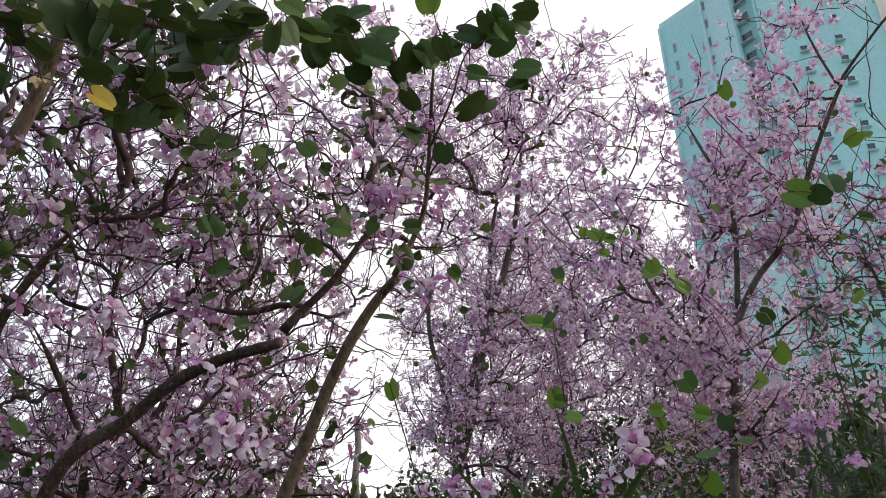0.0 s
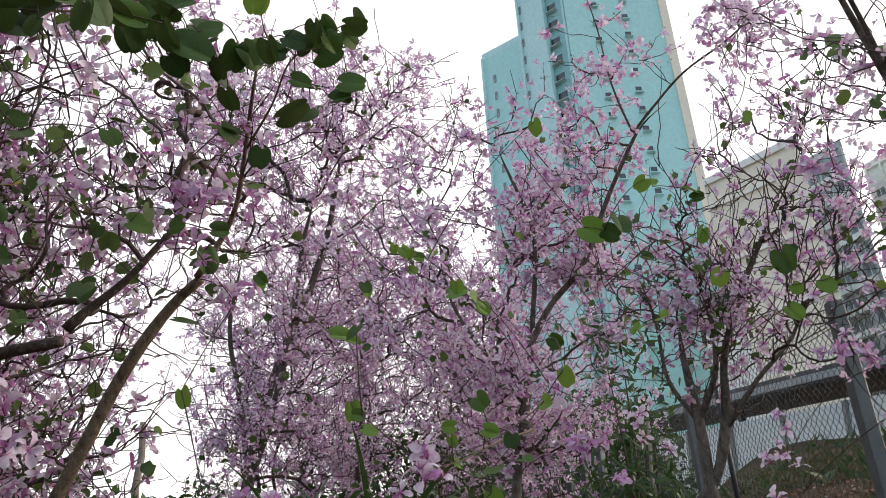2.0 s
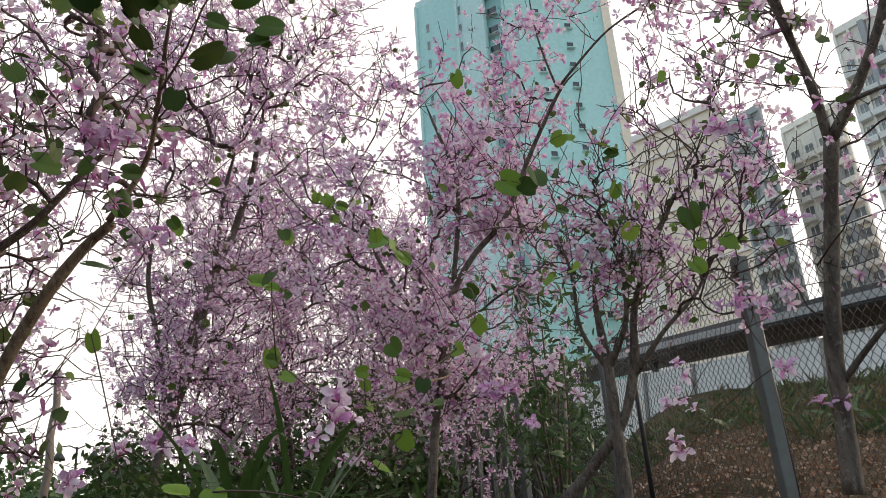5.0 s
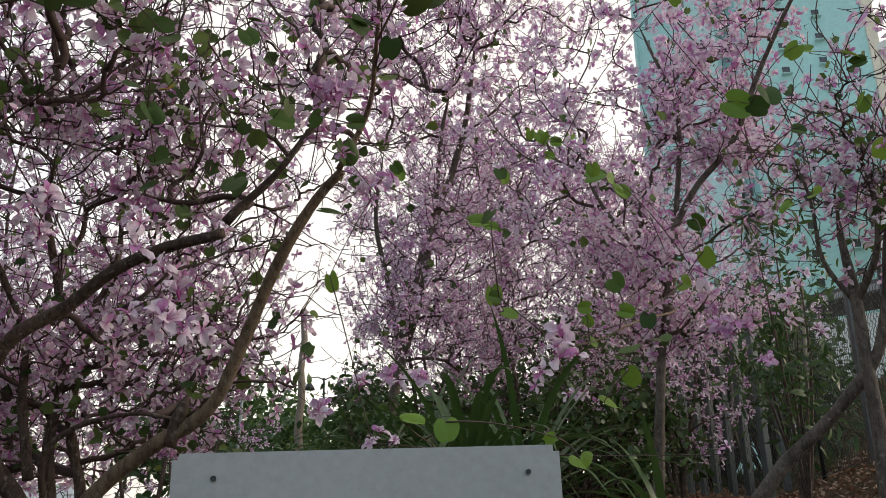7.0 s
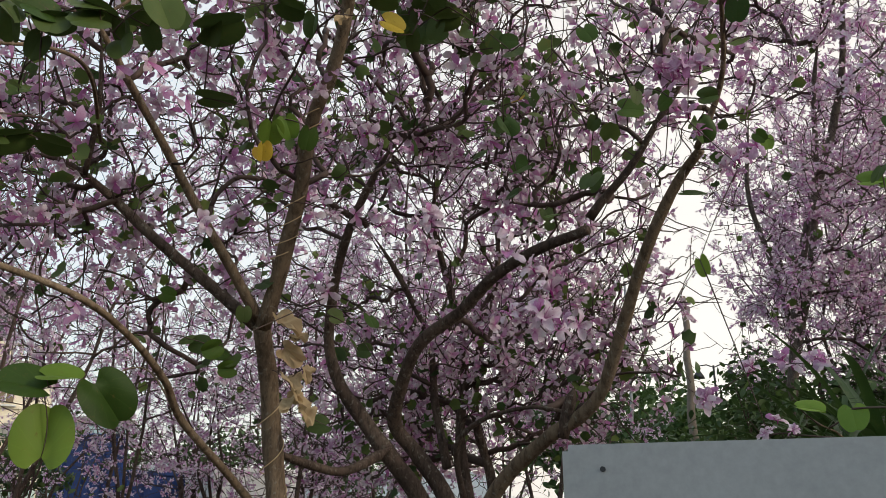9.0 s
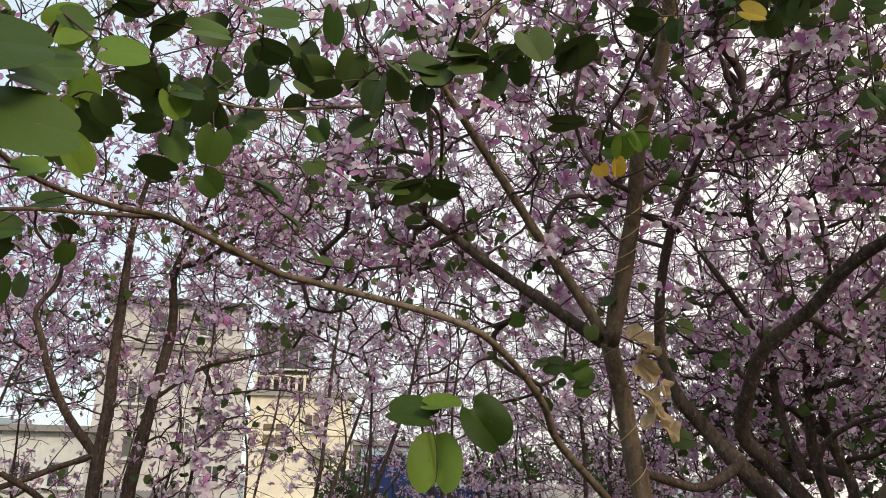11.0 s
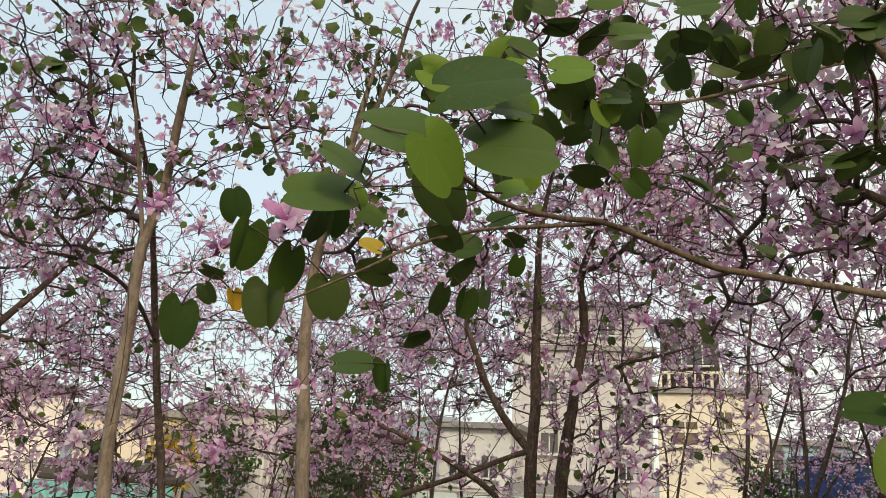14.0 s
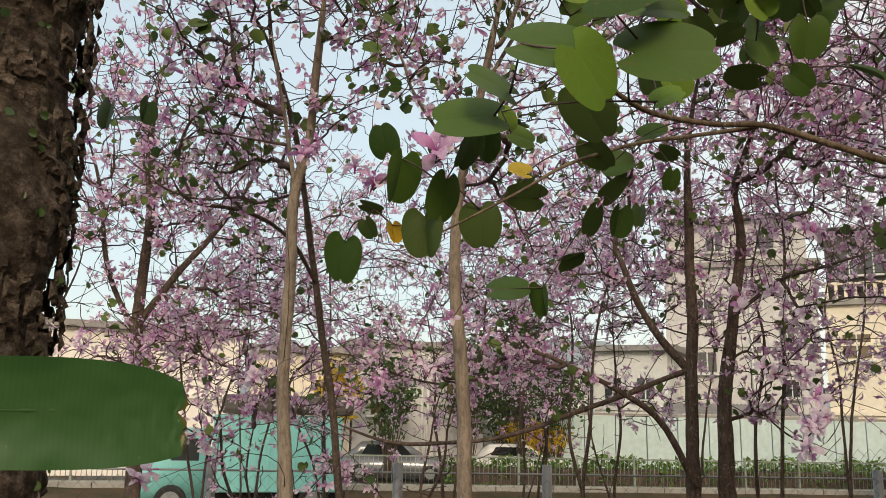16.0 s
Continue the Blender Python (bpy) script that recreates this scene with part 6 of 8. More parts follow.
for k, (at, radii, leaves, size, mat) in enumerate([
        ((-5.31, 33.85, 4.33), (3.0, 2.0, 1.0), 1800, 0.3, SHRUB_LEAF), ((-1.81, 30.20, 4.29), (2.6, 2.0, 1.0), 1600, 0.3, SHRUB_LEAF), ((-7.20, 35.47, 4.96), (5.0, 2.5, 1.8), 2400, 0.45, SHRUB_LEAF),
        ((7.99, 16.32, 3.88), (1.8, 1.2, 0.8), 1600, 0.16, SHRUB_LEAF), ((4.82, 16.58, 3.39), (1.8, 1.2, 1.0), 2000, 0.16, SHRUB_LEAF),
        ((-19.19, 19.33, 2.59), (1.8, 1.3, 0.7), 1200, 0.22, SHRUB_LEAF), ((-16.69, 21.56, 2.71), (1.8, 1.3, 0.7), 1200, 0.22, SHRUB_LEAF), ((-13.21, 22.74, 2.68), (1.8, 1.3, 0.7), 1200, 0.22, SHRUB_LEAF)] + [((-11.50, 9.98, 1.93), (0.7, 0.6, 0.35), 800, 0.12, SHRUB_LEAF),
        ((-32.24, 8.46, 0.64), (1.5, 1.2, 0.5), 1300, 0.16, LEAF_YELLOW), ((-30.22, 2.51, 2.41), (0.8, 0.8, 1.6), 1500, 0.2, SHRUB_LEAF), ((-30.78, 5.68, 3.06), (0.7, 0.7, 1.7), 1500, 0.2, SHRUB_LEAF),
        ((-33.44, 7.79, 2.39), (1.4, 1.2, 1.6), 1600, 0.22, SHRUB_LEAF), ((-31.94, 9.40, 2.38), (1.2, 1.0, 1.4), 1300, 0.2, SHRUB_LEAF), ((-7.63, 14.43, 1.65), (0.6, 0.6, 0.4), 700, 0.12, SHRUB_LEAF),
        ((-30.28, 7.53, 4.62), (0.9, 0.8, 1.3), 1200, 0.2, SHRUB_LEAF), ((-31.32, 0.66, 2.17), (0.9, 0.8, 1.0), 1100, 0.2, LEAF_YELLOW)]):
    shrub("dark leafy thicket beyond the grove" if mat is SHRUB_LEAF else "yellow-leaved bush standing beside the road", at, radii, leaves, size, 150 + k, mat=mat, category="tree", group="roadside trees")


def hedge():
    rng = np.random.default_rng(77)
    root = thing("hedge", "clipped green hedge behind the roadside railing", "hedge")
    n = 9000
    p = np.stack([rng.uniform(-29.6, -28.4, n), rng.uniform(4.5, 32, n), -0.9 + rng.uniform(0, 1, n) ** 0.7 * 1.0], 1)
    p[:, 2] += 0.12 * np.sin(p[:, 1] * 1.9) + 0.1 * np.sin(p[:, 1] * 5.1)
    scatter("foliage", OVAL, p, rng.normal(size=(n, 3)) + [0, 0, 0.8], rng.uniform(0, 6.3, n), rng.uniform(0.10, 0.2, n), [HEDGE_LEAF], root, rng)
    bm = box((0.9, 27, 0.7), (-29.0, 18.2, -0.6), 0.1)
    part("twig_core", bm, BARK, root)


hedge()


def strap_plant(at, n, seed, length=0.95):
    rng = np.random.default_rng(seed)
    root = thing("strap_leaved_plant", "dark green plant with long arching strap leaves", "plant", "strap-leaved plants", at)
    for k in range(n):
        a, lift, l = rng.uniform(0, 6.28), rng.uniform(0.55, 1.45), length * rng.uniform(0.6, 1.15)
        w, bend = rng.uniform(0.010, 0.020), rng.uniform(0.5, 1.7)
        vs, fs, m = [], [], 10
        x = z = 0.0
        el = lift
        for i in range(m + 1):
            s = i / m
            ww = w * min(1, 0.5 + 1.6 * s) * (1 - s ** 3) + 0.001
            for side in (-1, 0, 1):
                vs.append((x * math.cos(a) - side * ww * math.sin(a), x * math.sin(a) + side * ww * math.cos(a), z + abs(side) * ww * 0.45))
            x += l / m * math.cos(el)
            z += l / m * math.sin(el)
            el -= bend * (0.5 + s) * 1.6 / m
        for i in range(m):
            for c in (0, 1):
                p = i * 3 + c
                fs += [(p, p + 1, p + 4), (p, p + 4, p + 3)]
        child("leaf", tri_mesh("leaf", vs, fs, STRAP_LEAF), root)


for (t, n, l) in (((0.29, 3.26, 1.72), 60, 0.8), ((0.52, 3.43, 1.74), 55, 0.8), ((0.19, 3.96, 1.79), 40, 0.8), ((0.94, 3.11, 1.62), 14, 0.55)):
    strap_plant((t[0], t[1], max(ground_z(t[0], t[1]), t[2] - 0.15)), n, int(t[0] * 100) % 97 + 5, l)


def litter():
    rng = np.random.default_rng(9)
    pts = []
    while len(pts) < 27000:
        d, az = rng.uniform(1.3, 12), rng.uniform(-14, 58)
        x, y = d * math.sin(radians(az)), d * math.cos(radians(az))
        if noise.noise(Vector((x * 0.8, y * 0.8, 3))) > -0.4 and (d < 9 or rng.uniform() < 0.5):
            pts.append((x, y, ground_z(x, y) + 0.05 * noise.noise(Vector((x * 1.3, y * 1.3, 0))) + rng.uniform(0.0, 0.035)))
    pts = np.array(pts)
    root = thing("fallen_leaves", "brown and orange dry leaves scattered on the bank", "leaf litter", kind="stuff")
    scatter("litter", LEAVES + OVAL, pts, rng.normal(size=(len(pts), 3)) * 0.5 + [0, 0, 1], rng.uniform(0, 6.3, len(pts)), rng.uniform(0.02, 0.048, len(pts)), [LITTER], root, rng)
    n = 16000
    d, az = rng.uniform(8.0, 16, n), np.radians(rng.uniform(8, 66, n))
    x, y = d * np.sin(az), d * np.cos(az)
    z = np.array([ground_z(a, b) + 0.05 * noise.noise(Vector((a * 1.3, b * 1.3, 0))) for a, b in zip(x, y)])
    keep = np.array([noise.noise(Vector((a * 0.5, b * 0.5, 7))) > -0.25 for a, b in zip(x, y)]) & (x > 3.4 + 0.2 * (y - 3.8))
    root = thing("grass", "rough green grass tufts on the bank behind the fence", "grass", kind="stuff")
    scatter("grass", GRASS, np.stack([x, y, z], 1)[keep], np.stack([rng.normal(size=n), rng.normal(size=n), rng.normal(size=n) * 0.2], 1)[keep], rng.uniform(0, 6.3, n)[keep], rng.uniform(0.12, 0.34, n)[keep], [DRY_GRASS, SHRUB_LEAF], root, rng)


litter()


def far_hill():
    vs, fs, n = [], [], 90
    for i in range(n + 1):
        az = radians(20 + 110 * i / n)
        h = 34 + 10 * noise.noise(Vector((i * 0.13, 0, 0))) + 9 * noise.noise(Vector((i * 0.7, 3, 0))) + 62 * math.exp(-((math.degrees(az) - 74) / 12) ** 2)
        for s in range(7):
            d = 1500 - 900 * (s / 6)
            vs.append((-d * math.sin(az), d * math.cos(az), -6 + h * 1.5 * (1 - s / 6) ** 0.8 + 6 * noise.noise(Vector((i * 0.5, s, 1)))))
    for i in range(n):
        for s in range(6):
            p = i * 7 + s
            fs += [(p, p + 7, p + 8), (p, p + 8, p + 1)]
    # the hill's hazy look comes from its paint
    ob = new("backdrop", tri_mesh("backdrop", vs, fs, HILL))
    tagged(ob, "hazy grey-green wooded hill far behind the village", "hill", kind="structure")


far_hill()


# ---- palm and banana ----
def palm():
    rng = np.random.default_rng(31)
    c = np.array([-2.42, -0.74, ground_z(-2.42, -0.74)])
    root = thing("palm_tree", "rough dark palm trunk overgrown with small ivy", "tree", at=tuple(c))
    line = np.array([(0.04 * math.sin(z), 0.03 * math.cos(z * 1.3), z - 0.1, 0.2 + 0.02 * math.sin(z * 9)) for z in np.linspace(0, 6.2, 90)])
    v, f = rough_stem(line, rng, 24)
    m, t, b = material("palm_bark", 0.9, 0, 0.15)
    layer = noise_of(t, coords(t, (26, 26, 30)), 1.0, 6, 0.8)
    patch = noise_of(t, coords(t), 7, 5, 0.7)
    col = ramp(t, layer, [(0.34, (0.02, 0.015, 0.012)), (0.46, (0.075, 0.055, 0.04)), (0.56, (0.19, 0.145, 0.11)), (0.72, (0.36, 0.31, 0.25))])
    col = mix(t, ramp(t, patch, [(0.35, (0.75, 0.75, 0.75)), (0.55, (0, 0, 0))]), col, (0.06, 0.045, 0.033))
    col = mix(t, ramp(t, noise_of(t, coords(t), 17, 4, 0.7), [(0.6, (0, 0, 0)), (0.68, (0.5, 0.5, 0.5))]), col, (0.07, 0.085, 0.03))
    t.links.new(col, b.inputs["Base Color"])
    bump(t, b, layer, 1.0, 0.03)
    child("trunk", tri_mesh("trunk", v, f, m), root)
    flakes = []
    for k in range(4200):
        a, z = rng.uniform(0, 6.28), rng.uniform(0.1, 6.0)
        w, h, t = rng.uniform(0.012, 0.04), rng.uniform(0.01, 0.032), rng.uniform(0.004, 0.016)
        r = 0.2
        u, n_, up = np.array([-math.sin(a), math.cos(a), 0]), np.array([math.cos(a), math.sin(a), 0]), np.array([0, 0, 1.0])
        o = n_ * r + up * z
        tilt = rng.uniform(-0.3, 0.3)
        e = u * math.cos(tilt) + up * math.sin(tilt)
        q = [o - e * w / 2 - up * h, o + e * w / 2 - up * h, o + e * w / 2 + up * h, o - e * w / 2 + up * h, o - e * w * 0.35 - up * h * 0.4 + n_ * t, o + e * w * 0.4 - up * h * 0.2 + n_ * t * 0.8, o + n_ * t * 0.4 + up * h * 0.6]
        flakes.append((np.array(q), np.array([[0, 1, 5], [0, 5, 4], [1, 2, 5], [2, 6, 5], [3, 0, 4], [3, 4, 6], [2, 3, 6], [4, 5, 6]])))
    v, f = join(flakes)
    child("rough_bark", tri_mesh("rough_bark", v, f, m, smooth=False), root, "ragged scales of old bark", "stuff")
    n = 1500
    a, z = rng.uniform(0, 6.28, n), rng.uniform(0.1, 6.0, n)
    keep = np.array([noise.noise(Vector((math.cos(x) * 1.4, math.sin(x) * 1.4, y * 1.5))) > 0.0 for x, y in zip(a, z)])
    a, z = a[keep], z[keep]
    nn = np.stack([np.cos(a), np.sin(a), 0 * a], 1)
    scatter("ivy", LEAVES, nn * rng.uniform(0.205, 0.222, len(a))[:, None] + np.stack([0 * a, 0 * a, z], 1), nn + rng.normal(size=(len(a), 3)) * 0.4, rng.uniform(0, 6.3, len(a)), rng.uniform(0.012, 0.028, len(a)), [SHRUB_LEAF], root, rng, "small dark ivy leaves")


palm()


def banana():
    def build(t):
        v = coords(t)
        stripe = t.nodes.new("ShaderNodeTexWave")
        stripe.inputs["Scale"].default_value, stripe.inputs["Distortion"].default_value = 26, 1.5
        t.links.new(coords(t, (1, 0.15, 0.15), "UV"), stripe.inputs[0])
        col = mix(t, 0.1, (0.045, 0.125, 0.036), ramp(t, stripe.outputs["Fac"], [(0.2, (0.036, 0.105, 0.028)), (0.8, (0.07, 0.165, 0.045))]))
        spots = noise_of(t, v, 60, 3, 0.6)
        col = mix(t, ramp(t, spots, [(0.70, (0, 0, 0)), (0.78, (0.35, 0.35, 0.35))]), col, (0.30, 0.36, 0.20))
        return mix(t, ramp(t, uv_axis(t, 0), [(0.99, (0, 0, 0)), (1.0, (0.8, 0.8, 0.8))]), col, (0.22, 0.12, 0.03))
    m = thin("banana_leaf", build, 0.25, 0.36, 0.5)
    tip, root_pt = np.array((-1.509, -0.061, 1.617)), np.array((-1.297, -0.605, 1.610))
    base = np.array([root_pt[0] - 0.15, root_pt[1] - 0.25, 0.0])
    base[2] = ground_z(base[0], base[1])
    root = thing("banana_plant", "banana plant with a broad green drooping leaf", "plant", at=tuple(base))
    e = root_pt - tip
    L = np.linalg.norm(e)
    e /= L
    out = np.cross([0, 0, 1.0], e)
    out /= np.linalg.norm(out)
    up = np.cross(e, out)
    nu, nv = 60, 16

    def spine(d):
        return tip + e * d + out * 0.03 * math.sin(3 * d)

    vs, fs, uv = [], [], []
    for i in range(nu + 1):
        d = L * (i / nu) ** 1.6
        fade = 1 - 0.5 * (d / L) ** 2
        wide = {1: (0.034 + 0.04 * (1 - math.exp(-d / 0.06))) * min(1, 0.55 + d / 0.02) * fade, -1: (0.058 + 0.02 * (1 - math.exp(-d / 0.06))) * min(1, 0.7 + d / 0.012) * fade}
        for j in range(nv + 1):
            t = 2 * j / nv - 1
            w = wide[1 if t > 0 else -1] * t
            ripple = 0.008 * noise.noise(Vector((d * 12, t * 2, 5))) * abs(t) + 0.002 * noise.noise(Vector((d * 90, t * 3, 0)))
            ragged = 0.006 * noise.noise(Vector((t * 9, 2, 1))) * max(0, 1 - d / 0.03) + 0.012 * max(0, 1 - d / 0.02) * math.exp(-(t * 7) ** 2)
            vs.append(spine(d) + e * ragged + up * w + out * (0.22 * w * w / 0.09 + ripple))
            uv.append((1 - d / L, t * 0.5 + 0.5))
    for i in range(nu):
        for j in range(nv):
            p = i * (nv + 1) + j
            fs += [(p, p + nv + 1, p + nv + 2), (p, p + nv + 2, p + 1)]
    child("leaf_blade", tri_mesh("leaf_blade", np.array(vs) - base, fs, m, uv=uv), root, "broad green blade with a torn brown tip")
    pts = [spine(d) - out * 0.004 - base for d in np.linspace(0.02, L, 20)]
    v, f = tube(pts, [0.002 + 0.008 * s for s in np.linspace(0, 1, 20)], 8)
    child("midrib", tri_mesh("midrib", v, f, m), root, "green midrib")
    v, f = tube([np.array((0, 0, -0.1)), np.array((0.02, 0.01, 0.8)), root_pt - base + [-0.1, -0.12, -0.15], root_pt - base], [0.09, 0.075, 0.03, 0.011], 12)
    child("stalk", tri_mesh("stalk", v, f, STRAP_LEAF), root)


banana()


# ---- leaves and flowers close to the path ----
def round_leaf(seed, cup, mats):
    """A two-lobed leaf with a notch, of length 1 along +y."""
    rng = np.random.default_rng(seed)
    ang = np.radians([0, 9, 20, 34, 50, 68, 88, 108, 128])
    rad = np.array([0.88, 0.95, 1.0, 0.99, 0.95, 0.87, 0.73, 0.54, 0.34])
    fine = np.interp(np.linspace(0, 8, 20), range(9), ang)
    rad = np.interp(fine, ang, rad) + 0.004 * np.sin(np.linspace(0, 9, 20) + seed)
    ang = fine
    frac = [0.0, 0.35, 0.7, 1.0]
    vs, uv, fs = [], [], []
    for side in (-1, 1):
        start = len(vs)
        for a, r in zip(ang, rad):
            r = r * (1 + rng.uniform(-0.003, 0.003))
            for q in frac:
                x, y = side * math.sin(a) * r * q * 0.68, math.cos(a) * r * q
                z = cup * abs(x) - 0.25 * cup * x * x * 4 - (0.08 + 0.05 * (seed % 3)) * y * y + 0.006 * q * math.sin(a * 5 + seed) + 0.05 * q * q * math.sin(a) * math.sin(a * 2.3 + seed * 2 + side)
                vs.append((x, y, z))
                uv.append((q, a / 2.4))
        n = len(frac)
        for i in range(len(ang) - 1):
            for j in range(n - 1):
                p = start + i * n + j
                quad = (p, p + n, p + n + 1, p + 1) if side > 0 else (p, p + 1, p + n + 1, p + n)
                fs += [(quad[0], quad[1], quad[2]), (quad[0], quad[2], quad[3])]
    return [tri_mesh("leaf", vs, fs, m, uv=uv) for m in mats]


def dry_leaf(seed):
    """A withered leaf, folded along its middle and crumpled at the rim."""
    rng = np.random.default_rng(seed)
    me = round_leaf(seed, 1.4, [LEAF_DRY])[0]
    co = np.zeros(len(me.vertices) * 3, np.float32)
    me.vertices.foreach_get("co", co)
    co = co.reshape(-1, 3)
    shift = rng.uniform(0, 9)
    for k, p in enumerate(co):
        q = Vector((p[0] * 2.6 + shift, p[1] * 2.6, 0))
        co[k, 2] += 0.34 * noise.noise(q) + 0.12 * noise.noise(q * 3)
        co[k, 0] *= 0.78 + 0.3 * noise.noise(q * 0.7 + Vector((0, 4, 0)))
        co[k, 1] += 0.1 * noise.noise(q * 2 + Vector((5, 0, 0)))
    me.vertices.foreach_set("co", co.ravel())
    me.update()
    return me


LEAF_MATS = [LEAF, LEAF_PALE_LIT, LEAF_SHADED, LEAF_YELLOW, LEAF_DRY]
LEAF_SHAPES = [round_leaf(k, c, LEAF_MATS) for k, c in enumerate((0.04, 0.12, 0.3, 0.5, 0.95))]


def long_petal(seed, mats):
    """A clawed petal along +x with a ruffled, wavy blade."""
    rng = np.random.default_rng(seed)
    nu, nv = 11, 6
    ph, curl, fold = rng.uniform(0, 6), rng.uniform(0.5, 1.1), rng.uniform(-0.1, 0.3)
    vs, uv, fs = [], [], []
    for i in range(nu + 1):
        s = i / nu
        w = 0.022 + 0.25 * math.sin(math.pi * min(1, 0.03 + 0.89 * s) ** 1.7) ** 0.85
        for j in range(nv + 1):
            t = (j / nv - 0.5) * 2
            ruff = 0.07 * abs(t) ** 1.5 * math.sin(s * 17 + t * 3 + ph) * s
            z = 0.5 * s - curl * 0.8 * s ** 2.4 + fold * t * t * w * 2 + ruff
            vs.append((s * (1 - 0.05 * t * t) + 0.02 * abs(t) * math.sin(s * 23 + ph), t * w * (1 + 0.10 * math.sin(s * 19 + ph) * (abs(t) > 0.6)), z))
            uv.append((s, t * 0.5 + 0.5))
    for i in range(nu):
        for j in range(nv):
            p = i * (nv + 1) + j
            fs += [(p, p + nv + 1, p + nv + 2), (p, p + nv + 2, p + 1)]
    return [tri_mesh("petal", vs, fs, m, uv=uv) for m in mats]


PETAL_SHAPES = [long_petal(k, [PETAL_WHITE, PETAL, PETAL_DEEP]) for k in range(5)]


def heart_mesh():
    """Calyx, stamens and the curved pistil of one flower."""
    pieces = [tube_arrays([(0, 0, -0.35), (0, 0, -0.05), (0, 0, 0.05)], [0.03, 0.075, 0.05], 8)]
    for k in range(5):
        a = k * 1.25
        pieces.append(tube_arrays([(0, 0, 0), (0.22 * math.cos(a), 0.22 * math.sin(a), 0.22), (0.42 * math.cos(a), 0.42 * math.sin(a), 0.5)], [0.014, 0.011, 0.012], 4))
    v, f = join(pieces)
    return tri_mesh("flower", v, f, [PETAL_DEEP, CALYX])


HEART = heart_mesh()
DRY_SHAPES = [dry_leaf(40 + k) for k in range(4)]
frng = np.random.default_rng(3)
STALKS = {}


def hang_leaf(root, at, size, spin, kind, face=None, loose=1.0):
    base = root.matrix_basis.translation
    p = Vector(at)
    yaw = math.atan2(-p.x, p.y) if face is None else radians(face)
    m = (Matrix.Translation(p - base) @ Matrix.Rotation(yaw + frng.uniform(-1.0, 1.0) * loose, 4, "Z") @ Matrix.Rotation(radians(90) + frng.uniform(-1.15, 0.5) * loose, 4, "X")
         @ Matrix.Rotation(radians(180 + spin), 4, "Z") @ Matrix.Diagonal((size, size, size, 1)) @ Matrix.Translation((0, -0.5, 0)))
    child("leaf", DRY_SHAPES[int(frng.integers(0, 4))] if kind == 4 else LEAF_SHAPES[int(frng.integers(0, 5))][kind], root, at=m)
    return m @ Vector((0, 0, 0)) + base


def bloom(root, at, size, spin, tone=1):
    """Two or three open flowers and a few buds at the end of one stalk; tone 0 white, 1 lilac, 2 magenta."""
    base = root.matrix_basis.translation
    p = Vector(at)
    yaw = math.atan2(-p.x, p.y)
    STALKS.setdefault(root, []).append(tuple(p + Vector((0, 0, -0.2 * size))))
    for c in range(int(frng.integers(2, 4))):
        q = p + Vector([float(v) for v in frng.normal(size=3)]) * size * (0.0 if c == 0 else 0.33)
        s = size * frng.uniform(0.4, 0.54)
        m = (Matrix.Translation(q - base) @ Matrix.Rotation(yaw + frng.uniform(-1.1, 1.1), 4, "Z") @ Matrix.Rotation(radians(62) + frng.uniform(-0.8, 0.7), 4, "X")
             @ Matrix.Rotation(radians(spin) + frng.uniform(-1, 1), 4, "Z") @ Matrix.Diagonal((s, s, s, 1)))
        heart = child("flower", HEART, root, at=m)
        tn = tone if c == 0 and frng.uniform() < 0.75 else max(0, tone - 1)
        for k in range(5):
            a = (k - 2) * 2 * math.pi / 5.5 + frng.uniform(-0.25, 0.25) + math.pi / 2
            kind = 2 if (k == 2 and tn > 0) or (k == 2 and frng.uniform() < 0.4) else tn if tn < 2 or frng.uniform() < 0.2 else int(frng.integers(0, 2))
            pm = (Matrix.Rotation(a, 4, "Z") @ Matrix.Rotation(frng.uniform(-1.0, 0.35), 4, "Y") @ Matrix.Rotation(frng.uniform(-0.8, 0.8), 4, "X")
                  @ Matrix.Diagonal((frng.uniform(0.8, 1.15), frng.uniform(0.8, 1.15), 1, 1)))
            child("petal", PETAL_SHAPES[int(frng.integers(0, len(PETAL_SHAPES)))][kind], heart, at=pm)


def sprig(root, line, feet, seed, thick=0.0022):
    """Thin stalks from a bough to the leaves that hang from it."""
    rng = np.random.default_rng(seed)
    base = np.array(root.matrix_basis.translation)
    pieces = []
    if line is not None:
        L = smooth_line(line, 0.03)
        v, f = tube_arrays(L[:, :3] - base, L[:, 3] * 0.72, 8)
        child("bough", tri_mesh("bough", v, f, BARK_PALE), root)
        nodes = L[:, :3]
    else:
        nodes = TREE_NODES[root.name]
    for q in sorted(feet, key=lambda q: np.min(np.sum((nodes - np.array(q)) ** 2, 1))):
        q = np.array(q)
        j = np.argmin(np.sum((nodes - q) ** 2, 1))
        o = nodes[j]
        gap = np.linalg.norm(q - o)
        if gap < 0.004:
            continue
        mid = (o + q) / 2 + rng.normal(size=3) * gap * 0.12 + [0, 0, gap * 0.12]
        s = np.linspace(0, 1, 8)[:, None]
        c = (1 - s) ** 2 * o + 2 * s * (1 - s) * mid + s ** 2 * q
        pieces.append(tube_arrays(c - base, np.linspace(thick, thick * 0.6, 8), 5))
        nodes = np.vstack([nodes, c])
    if pieces:
        v, f = join(pieces)
        child("stalk", tri_mesh("stalk", v, f, TWIG), root, "thin leaf and flower stalks", "stuff")


